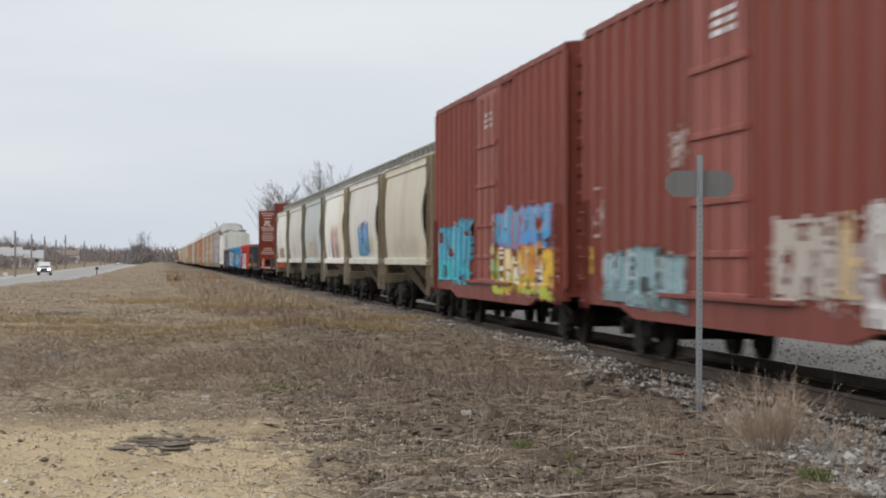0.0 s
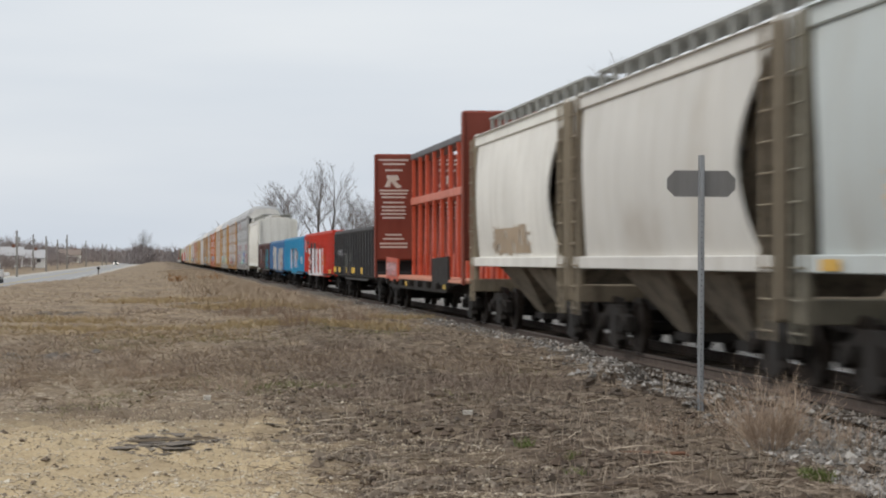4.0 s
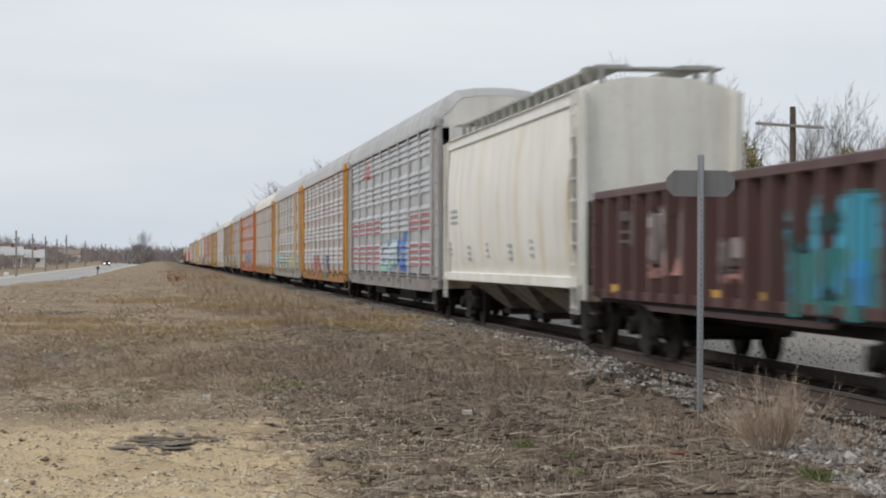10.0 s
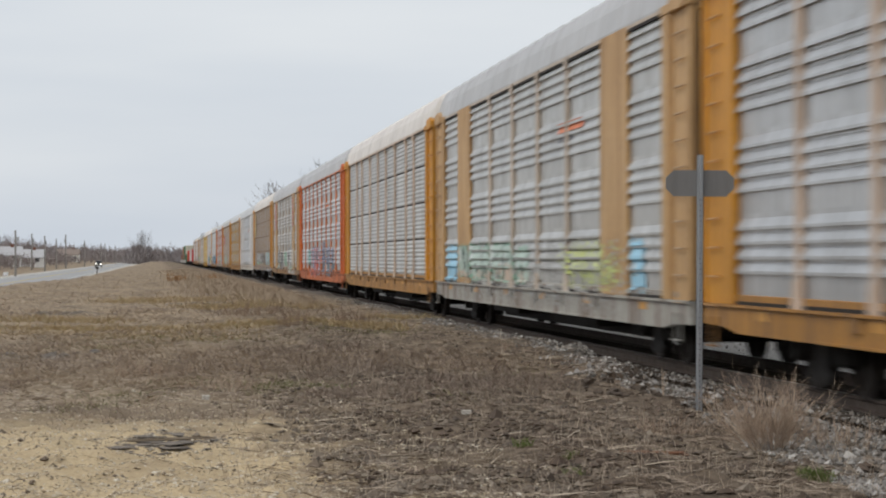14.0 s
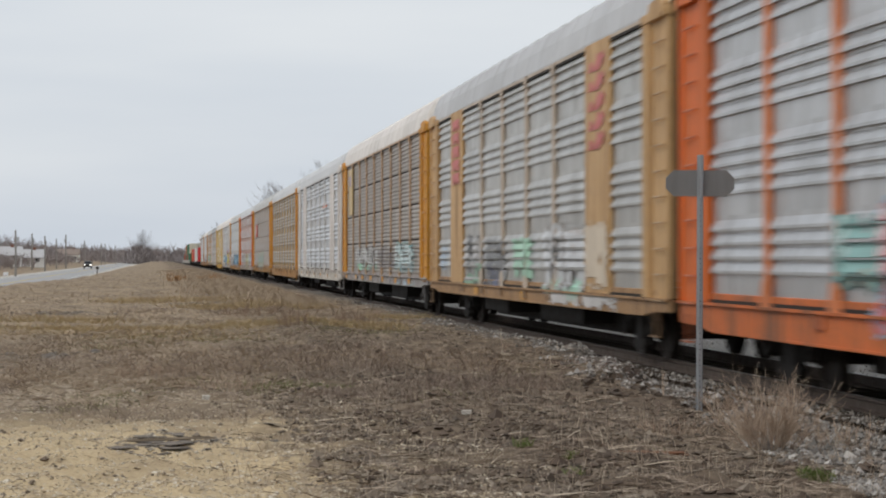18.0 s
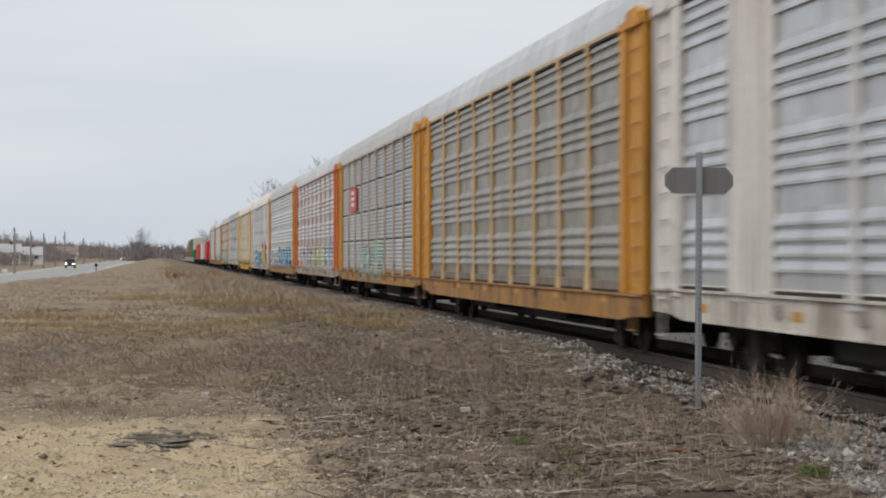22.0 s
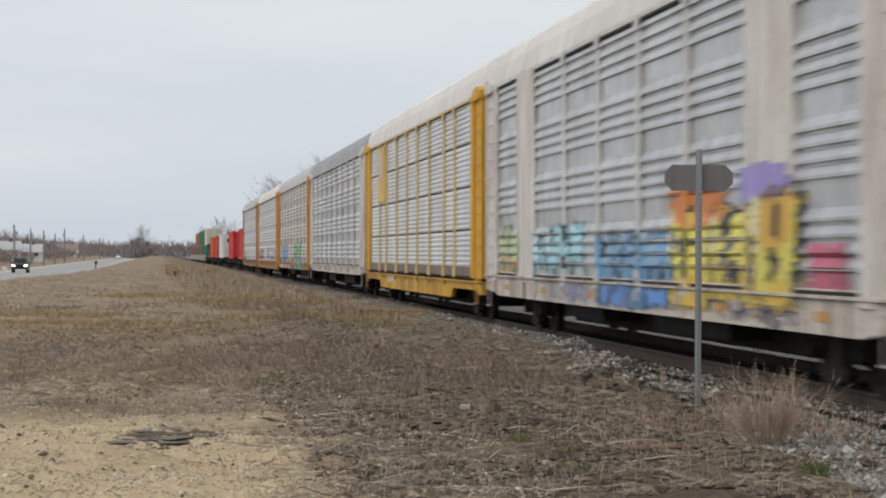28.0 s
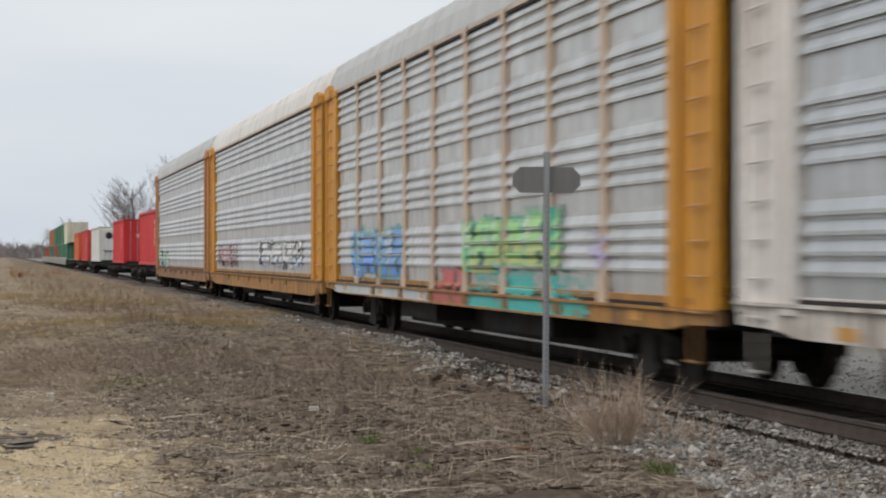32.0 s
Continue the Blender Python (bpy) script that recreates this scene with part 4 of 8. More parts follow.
# -- boxcar --
def boxcar(label, length, color, eave, ribs=20, door_at=0.0):
    car = thing("boxcar", label, "freight car", "freight train cars")
    pt = paint("boxcar_paint", color, 0.55, 0.0, 0.35, (0.11, 0.05, 0.035), 0.10, 0.9)
    pale = paint("boxcar_door", tuple(c * 1.25 + 0.02 for c in color), 0.55, 0.0, 0.3, (0.12, 0.06, 0.04), 0.15)
    h, base = length / 2, 1.05
    for sy in (-1, 1):
        part("side_wall", Geo().box(-h, h, sy * 1.40 - 0.03, sy * 1.40 + 0.03, base - 0.05, eave), pt, car)
        part("side_sill", Geo().prism([(-h, base), (-h, 0.82), (-h + 3.0, 0.82), (-h + 4.0, 0.66), (h - 4.0, 0.66), (h - 3.0, 0.82), (h, 0.82), (h, base)], sy * 1.42 - 0.05, sy * 1.42 + 0.05), pt, car)
        part("eave_rail", Geo().box(-h, h, sy * 1.42 - 0.05, sy * 1.42 + 0.08, eave - 0.10, eave + 0.04, 0.02), pt, car)
        for i in range(ribs + 1):
            x = -h + 0.09 + (length - 0.18) * i / ribs
            if abs(x - door_at) > 1.75 or sy > 0:
                part("rib", shape(("boxcar_rib", eave), lambda: Geo().prism([(-0.16, 0.0), (-0.08, -0.07), (0.08, -0.07), (0.16, 0.0)], base, eave - 0.10, "z")), pt, car, at=pose(x, sy * 1.43, 0, 0, 0, 0 if sy < 0 else 180))
        d = part("door", Geo().box(door_at - 1.55, door_at + 1.55, sy * 1.46 - 0.04, sy * 1.46 + 0.04, base + 0.06, eave - 0.14, 0.015), pale, car)
        for z in (1.1, 1.65, 2.35, 3.25, 4.15):
            part("door_beam", Geo().box(door_at - 1.5, door_at + 1.5, sy * 1.51 - 0.03, sy * 1.51 + 0.03, z - 0.05, z + 0.05, 0.015), pale, d)
        for k in (-1.45, -0.5, 0.5, 1.45):
            part("lock_rod", Geo().tube((door_at + k, sy * 1.545, base + 0.1), (door_at + k, sy * 1.545, eave - 0.3), 0.022, k=6), pale, d)
        part("door_track", Geo().box(door_at - 3.4, door_at + 3.4, sy * 1.50 - 0.04, sy * 1.50 + 0.05, base - 0.02, base + 0.05, 0.01), pt, car)
        part("door_track", Geo().box(door_at - 3.4, door_at + 3.4, sy * 1.48 - 0.03, sy * 1.48 + 0.05, eave - 0.16, eave - 0.11, 0.01), pt, car)
        for e in (-1, 1):
            ladder(car, e * (h - 0.4), sy * 1.51, 0 if sy < 0 else 180, 0.45, 0.75, 2.6, pt)
    roof = Geo().prism([(-1.46, eave + 0.02), (-0.7, eave + 0.14), (0, eave + 0.18), (0.7, eave + 0.14), (1.46, eave + 0.02)], -h - 0.02, h + 0.02, "x")
    part("roof", roof, GALV, car)
    for i in range(16):
        x = -h + 0.2 + (length - 0.4) * i / 15
        part("roof_rib", Geo().prism([(-1.46, eave + 0.02), (0, eave + 0.18), (1.46, eave + 0.02), (1.46, eave + 0.06), (0, eave + 0.23), (-1.46, eave + 0.06)], x - 0.04, x + 0.04, "x"), GALV, car)
    for e in (-1, 1):
        part("end_wall", Geo().box(e * h - 0.04, e * h + 0.04, -1.38, 1.38, 0.9, eave + 0.05), pt, car)
        for k in range(9):
            z = 1.2 + (eave - 1.5) * k / 8
            part("end_corrugation", Geo().prism([(e * h, z - 0.17), (e * (h + 0.09), z - 0.07), (e * (h + 0.09), z + 0.07), (e * h, z + 0.17)], -1.25, 1.25), pt, car)
        part("cushion_sill", Geo().box(e * (h + 0.1) - 0.35, e * (h + 0.1) + 0.35, -0.35, 0.35, 0.62, 1.05, 0.02), IRON, car)
        truck(car, e * (h - 2.5))
    part("underframe", Geo().box(-h, h, -0.3, 0.3, 0.62, 0.95).box(-h, h, -1.3, 1.3, 0.95, 1.02), IRON, car)
    couplers(car, h + 0.45)
    def prof(z, x=0.0):
        if abs(x - door_at) < 1.6:
            return -1.505
        st = (length - 0.18) / ribs
        d = abs((x + h - 0.09 + st / 2) % st - st / 2)
        return -1.475 - 0.035 * min(1, max(0, (0.17 - d) / 0.08)) if z < base + 0.05 else -1.435 - 0.07 * min(1, max(0, (0.17 - d) / 0.08))
    return car, prof


# -- centre-beam flat car --
def centerbeam(label, length):
    car = thing("centerbeam_flatcar", label, "freight car", "freight train cars")
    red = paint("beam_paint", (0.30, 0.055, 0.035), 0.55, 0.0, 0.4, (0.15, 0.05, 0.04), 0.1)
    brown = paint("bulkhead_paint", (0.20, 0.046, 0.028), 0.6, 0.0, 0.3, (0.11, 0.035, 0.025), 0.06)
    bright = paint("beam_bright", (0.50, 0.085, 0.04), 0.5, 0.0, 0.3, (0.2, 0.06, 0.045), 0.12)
    pale = paint("beam_pale", (0.50, 0.17, 0.12), 0.6, 0.0, 0.3, (0.3, 0.12, 0.09), 0.12)
    deckm = paint("deck_paint", (0.52, 0.23, 0.15), 0.65, 0.0, 0.35, (0.3, 0.14, 0.1), 0.15)
    h = length / 2
    top = 5.0
    for e in (-1, 1):
        bh = part("bulkhead", Geo().box(e * (h - 0.05) - 0.10, e * (h - 0.05) + 0.10, -1.53, 1.53, 1.55, top + 0.18, 0.05), brown, car)
        for sy in (-1, 1):
            part("corner_brace", Geo().box(e * (h - 0.05) - 0.13, e * (h - 0.05) + 0.13, sy * 1.53 - 0.04, sy * 1.53 + 0.04, 0.95, top + 0.16, 0.02), brown, bh)
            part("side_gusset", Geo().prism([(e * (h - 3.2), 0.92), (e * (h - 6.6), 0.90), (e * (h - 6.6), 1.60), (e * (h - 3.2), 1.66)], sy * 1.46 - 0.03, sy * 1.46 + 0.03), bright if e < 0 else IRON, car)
        truck(car, e * (h - 2.2))
    n = 11
    part("top_chord", Geo().box(-h + 0.05, h - 0.05, -0.34, 0.34, top - 0.05, top + 0.16, 0.03), paint("chord_grey", (0.11, 0.11, 0.115), 0.6, 0.2, 0.3, (0.2, 0.2, 0.2), 0.1), car)
    part("mid_chord", Geo().box(-h + 0.05, h - 0.05, -0.34, 0.34, 3.42, 3.66, 0.02), pale, car)
    step = (length - 1.2) / n
    for i in range(n + 1):
        x = -h + 0.6 + step * i
        for sy in (-1, 1):
            # near-side posts take the brighter red, far-side ones the duller red
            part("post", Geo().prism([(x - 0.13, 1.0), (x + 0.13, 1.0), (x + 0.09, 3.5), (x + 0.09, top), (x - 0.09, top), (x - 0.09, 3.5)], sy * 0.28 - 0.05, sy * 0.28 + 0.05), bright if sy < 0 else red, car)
        if i < n:
            # web plates: red on the near side, darker brown-red on the far
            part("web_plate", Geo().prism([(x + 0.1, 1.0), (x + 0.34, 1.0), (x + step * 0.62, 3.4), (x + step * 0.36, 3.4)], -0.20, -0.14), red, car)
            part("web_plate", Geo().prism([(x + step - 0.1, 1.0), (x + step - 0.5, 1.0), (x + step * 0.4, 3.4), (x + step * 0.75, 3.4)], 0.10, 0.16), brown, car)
            part("floor_web", Geo().prism([(x + 0.05, 1.0), (x + step - 0.05, 1.0), (x + step - 0.05, 1.75), (x + 0.05, 1.75)], -0.02, 0.03), pale if i % 3 else bright, car)
    part("deck", Geo().box(-h + 0.4, h - 0.4, -1.48, 1.48, 0.98, 1.06, 0.01), deckm, car)
    for sy in (-1, 1):
        part("side_sill", Geo().prism([(-h + 0.4, 0.98), (-h + 2.6, 0.92), (-h + 4.2, 0.70), (h - 4.2, 0.70), (h - 2.6, 0.92), (h - 0.4, 0.98)], sy * 1.40 - 0.04, sy * 1.40 + 0.04), IRON, car)
        for k in range(9):
            part("strap_winch", Geo().box(-h + 2 + k * 2.1 - 0.13, -h + 2 + k * 2.1 + 0.13, sy * 1.50 - 0.07, sy * 1.50 + 0.07, 0.80, 0.97, 0.02), IRON, car)
    part("center_sill", Geo().box(-h, h, -0.3, 0.3, 0.6, 0.97), IRON, car)
    couplers(car, h + 0.1)
    # lettering on the inner face of the rear bulkhead: unreadable lines
    chalk = paint("chalk_white", (0.62, 0.55, 0.48), 0.7, 0.0, 0.2, (0.4, 0.3, 0.25), 0.05)
    xb = -h + 0.05 + 0.104
    for half in (-1, 1):
        for z, w in ((4.97, 0.52), (4.83, 0.38), (4.62, 0.30), (3.93, 0.5), (3.82, 0.46), (3.70, 0.42), (3.52, 0.36), (3.37, 0.42), (3.25, 0.40), (3.13, 0.44), (3.0, 0.38), (2.42, 0.28), (2.28, 0.36), (2.12, 0.48), (2.0, 0.46)):
            part("lettering_bar", shape(("beam_bar", w), lambda: Geo().box(-0.002, 0.002, -w, w, -0.028, 0.028)), chalk, car, at=Matrix.Translation((xb, half * 0.92, z)))
        g = Geo()
        g.prism([(half * 0.92 - 0.26, 4.45), (half * 0.92 + 0.14, 4.45), (half * 0.92 + 0.2, 4.3), (half * 0.92 + 0.05, 4.25), (half * 0.92 + 0.3, 4.05), (half * 0.92 + 0.1, 4.0), (half * 0.92 - 0.1, 4.25), (half * 0.92 - 0.12, 4.05), (half * 0.92 - 0.32, 4.05), (half * 0.92 - 0.2, 4.3)], xb - 0.002, xb + 0.002, "x")
        part("emblem", g, chalk, car)
    return car, (lambda z, x=0.0: -1.49)


# -- containers on flat and well cars --
def box_profile(n, depth, w):
    """Corrugated wall line along x, from -w/2 to w/2."""
    p = []
    for i in range(n):
        a = -w / 2 + w * i / n
        s_ = w / n
        p += [(a, 0.0), (a + s_ * 0.3, 0.0), (a + s_ * 0.45, depth), (a + s_ * 0.8, depth)]
    return p + [(w / 2, 0.0)]


def container(label, length, color, height=2.75, reefer=False, mark=True):
    e = thing("shipping_container", label, "container", "containers on the train")
    pt = paint("container_paint", color, 0.5, 0.0, 0.3, (0.12, 0.08, 0.06), 0.1)
    wd = 1.22
    prof_ = box_profile(int(length / 0.6), 0.04 if not reefer else 0.008, length - 0.3)
    for sy in (-1, 1):
        part("side_wall", Geo().grid([[(x, sy * (wd - 0.02 - d), z) for x, d in prof_] for z in (0.1, height - 0.1)]), pt, e)
        part("bottom_rail", Geo().box(-length / 2, length / 2, sy * wd - 0.05, sy * wd + 0.01, 0, 0.15, 0.01), pt, e)
        part("top_rail", Geo().box(-length / 2, length / 2, sy * wd - 0.05, sy * wd + 0.01, height - 0.13, height, 0.01), pt, e)
        for sx in (-1, 1):
            part("corner_post", Geo().box(sx * (length / 2 - 0.08) - 0.08, sx * (length / 2 - 0.08) + 0.08, sy * (wd - 0.06) - 0.08, sy * (wd - 0.06) + 0.085, 0, height, 0.01), pt, e)
    part("roof", Geo().box(-length / 2 + 0.1, length / 2 - 0.1, -wd + 0.02, wd - 0.02, height - 0.08, height - 0.02), pt, e)
    part("floor", Geo().box(-length / 2 + 0.05, length / 2 - 0.05, -wd + 0.05, wd - 0.05, 0.02, 0.12), IRON, e)
    for sx in (-1, 1):
        for sy in (-1, 1):
            d = part("end_door", Geo().box(sx * (length / 2 - 0.06) - 0.03, sx * (length / 2 - 0.06) + 0.03, min(0.01 * sy, sy * 1.1), max(0.01 * sy, sy * 1.1), 0.12, height - 0.12, 0.01), pt, e)
            for k in (0.35, 0.8):
                part("lock_rod", Geo().tube((sx * (length / 2), sy * k, 0.15), (sx * (length / 2), sy * k, height - 0.15), 0.02, k=6), GALV, d)
    white = paint("chalk_white", (0.62, 0.55, 0.48), 0.7, 0.0, 0.2, (0.4, 0.3, 0.25), 0.05)
    if reefer:
        part("cooling_unit", Geo().box(length / 2 - 0.02, length / 2 + 0.12, -0.95, 0.95, 0.9, height - 0.25, 0.03), paint("unit_white", (0.6, 0.6, 0.58), 0.5, 0.0, 0.3), e)
        for y_ in (-0.45, 0.45):
            part("fan", Geo().tube((length / 2 + 0.10, y_, height - 0.75), (length / 2 + 0.14, y_, height - 0.75), 0.28, k=16), IRON, e)
    elif mark:
        for k in range(4):
            part("lettering_bar", Geo().box(length * 0.30 - 0.16, length * 0.30 + 0.16, -wd - 0.012, -wd - 0.006, height * 0.35 + k * 0.36, height * 0.35 + k * 0.36 + 0.26), white, e)
        part("emblem", Geo().prism([(-0.45, height * 0.62), (0, height * 0.62 + 0.4), (0.45, height * 0.62), (0, height * 0.62 - 0.4)], length / 2 + 0.022, length / 2 + 0.03, "x"), white, e)
    return e


def container_flat(label, length):
    car = thing("container_flatcar", label, "freight car", "freight train cars")
    h = length / 2
    part("center_sill", Geo().box(-h + 0.4, h - 0.4, -0.35, 0.35, 0.62, 1.02, 0.02), IRON, car)
    for k in range(7):
        x = -h + 1.5 + (length - 3.0) * k / 6
        part("cross_beam", Geo().box(x - 0.15, x + 0.15, -1.25, 1.25, 0.90, 1.06, 0.02), IRON, car)
    for e in (-1, 1):
        part("end_platform", Geo().box(e * (h - 0.9) - 0.5, e * (h - 0.9) + 0.5, -1.35, 1.35, 0.98, 1.06, 0.01), IRON, car)
        truck(car, e * (h - 2.4))
        part("brake_wheel", Geo().tube((e * (h - 0.45), 0.6, 1.7), (e * (h - 0.40), 0.6, 1.7), 0.25, k=14), IRON, car)
        part("brake_stand", Geo().box(e * (h - 0.5) - 0.04, e * (h - 0.5) + 0.04, 0.55, 0.65, 1.0, 1.75), IRON, car)
    couplers(car, h - 0.1)
    return car


def well_car(label, length, color):
    car = thing("well_car", label, "freight car", "freight train cars")
    pt = paint("well_paint", color, 0.55, 0.0, 0.45, (0.16, 0.13, 0.1), 0.1)
    h = length / 2
    for sy in (-1, 1):
        part("side_sill", Geo().prism([(-h + 0.6, 1.25), (-h + 1.8, 1.05), (-h + 2.4, 0.42), (h - 2.4, 0.42), (h - 1.8, 1.05), (h - 0.6, 1.25), (h - 2.6, 1.32), (-h + 2.6, 1.32)], sy * 1.42 - 0.04, sy * 1.42 + 0.04), pt, car)
        for k in range(9):
            x = -h + 2.6 + (length - 5.2) * k / 8
            part("side_rib", Geo().box(x - 0.06, x + 0.06, sy * 1.47 - 0.04, sy * 1.47 + 0.04, 0.45, 1.30, 0.01), pt, car)
    part("well_floor", Geo().box(-h + 2.4, h - 2.4, -1.38, 1.38, 0.30, 0.42), IRON, car)
    for e in (-1, 1):
        part("end_deck", Geo().box(e * (h - 1.4) - 1.0, e * (h - 1.4) + 1.0, -1.3, 1.3, 0.98, 1.12, 0.02), pt, car)
        truck(car, e * (h - 1.3))
    couplers(car, h - 0.3)
    return car
# ---- the train ----
def run_of(t):
    """Metres the train has gone at t seconds."""
    u = t / 32.0
    return 32.0 * (21.772 * u - 1.0187 * u * u + 0.4683 * u ** 3)


TRAIN = []                          # (car, place of its middle at the start)


def couple(car, front, rear):
    """Places of its two ends on the track at the start; the ends are the middles of the gaps."""
    TRAIN.append((car, (front + rear) / 2 - 0.94, 0.0))


B_RED = (0.185, 0.040, 0.026)
b1, prof_b = boxcar("red-brown ribbed boxcar with faded graffiti", 18.6, B_RED, 5.50)
couple(b1, 18.6, 38.9)
b2, prof_b = boxcar("red-brown ribbed boxcar with bright blue and yellow graffiti", 18.6, B_RED, 5.50)
couple(b2, 38.9, 59.4)
HOP = [("dusty beige covered hopper car", (0.55, 0.51, 0.42), 59.4, 72.8, None),
       ("pale grey covered hopper with blue graffiti", (0.58, 0.56, 0.51), 72.8, 86.4, None),
       ("white covered hopper with rusty stains", (0.79, 0.765, 0.70), 86.4, 99.0, None),
       ("blue-grey covered hopper car", (0.45, 0.48, 0.47), 99.0, 112.5, None),
       ("pale grey covered hopper car", (0.57, 0.55, 0.51), 112.5, 126.2, None),
       ("white covered hopper with tan patch", (0.66, 0.64, 0.59), 126.2, 139.1, None)]
HOPS, GONS, AUTOS = [], [], []
STAINS = {}
STAINS["white covered hopper with rusty stains"] = ((2.2, 4.9, 1.2, 4.8, (0.60, 0.50, 0.30), 0.6), (-2.0, 2.3, 1.4, 3.0, (0.44, 0.25, 0.21), 0.9), (-1.7, -0.6, 1.3, 2.2, (0.09, 0.08, 0.11), 0.95), (0.3, 1.5, 1.3, 2.4, (0.09, 0.08, 0.12), 0.95), (1.8, 2.6, 1.4, 2.3, (0.52, 0.28, 0.10), 0.6), (-3.7, -2.5, 1.5, 2.3, (0.40, 0.38, 0.42), 0.4))
STAINS["blue-grey covered hopper car"] = ((0.0, 3.0, 1.4, 2.7, (0.34, 0.28, 0.24), 0.75), (-4.6, -3.4, 1.4, 2.6, (0.34, 0.31, 0.27), 0.4))
STAINS["pale grey covered hopper car"] = ((-2.6, 0.4, 1.4, 2.4, (0.38, 0.33, 0.27), 0.5), (2.0, 3.4, 1.4, 4.0, (0.42, 0.37, 0.30), 0.4))
STAINS["dusty beige covered hopper car"] = ((-3.5, 3.5, 1.3, 2.2, (0.36, 0.30, 0.22), 0.5), (-1.0, 0.6, 2.0, 4.6, (0.40, 0.34, 0.25), 0.4))
for lab, col, a, b, sl in HOP:
    c, prof = hopper_car(lab, b - a - 0.75, col, 4.36, 1.62, sill=sl, stains=STAINS.get(lab, ()))
    couple(c, a, b)
    HOPS.append((c, prof))
cb, prof_cb = centerbeam("red centre-beam lumber flatcar, empty", 21.9)
couple(cb, 139.1, 162.0)
GON = [("black ribbed steel gondola, scuffed", (0.020, 0.020, 0.021), 162.0, 180.1, 2.74),
       ("bright red gondola with white graffiti", (0.50, 0.028, 0.010), 180.1, 199.3, 2.84),
       ("blue gondola with white graffiti", (0.02, 0.25, 0.45), 199.3, 217.6, 2.78),
       ("blue gondola covered in grey graffiti", (0.05, 0.16, 0.33), 217.6, 235.2, 2.74),
       ("brown gondola with teal graffiti", (0.075, 0.033, 0.03), 235.2, 252.9, 2.70)]
for lab, col, a, b, tp in GON:
    c, prof = gondola(lab, b - a - 1.5, col, tp, ribs=15)
    couple(c, a, b)
    GONS.append((c, prof))
RUSTY = (0.60, 0.44, 0.20)
big_hop, prof_h = hopper_car("large dirty white covered hopper car", 18.3, (0.70, 0.685, 0.63), 4.48, 1.25, bays=3, round_roof=True, stains=((-8.6, -8.2, 1.3, 2.9, RUSTY, 0.7), (-6.1, -5.8, 1.3, 3.9, RUSTY, 0.5), (-3.1, -2.6, 1.4, 4.5, RUSTY, 0.55), (-0.3, 0.1, 1.3, 3.2, RUSTY, 0.5), (2.2, 2.7, 1.3, 4.4, RUSTY, 0.6), (4.9, 5.5, 1.3, 2.6, RUSTY, 0.8), (7.7, 8.4, 1.3, 2.9, RUSTY, 0.8), (-9, 9, 1.2, 1.55, (0.45, 0.38, 0.28), 0.5)))
couple(big_hop, 252.9, 272.6)
YEL, ORG, TAN, GRY, WHT = (0.53, 0.235, 0.02), (0.56, 0.115, 0.012), (0.47, 0.29, 0.13), (0.36, 0.36, 0.35), (0.62, 0.58, 0.54)
P1, P2, P3 = (0.385, 0.385, 0.385), (0.415, 0.41, 0.395), (0.225, 0.205, 0.175)
R1, R2, R3 = (0.27, 0.275, 0.285), (0.42, 0.42, 0.425), (0.49, 0.495, 0.50)
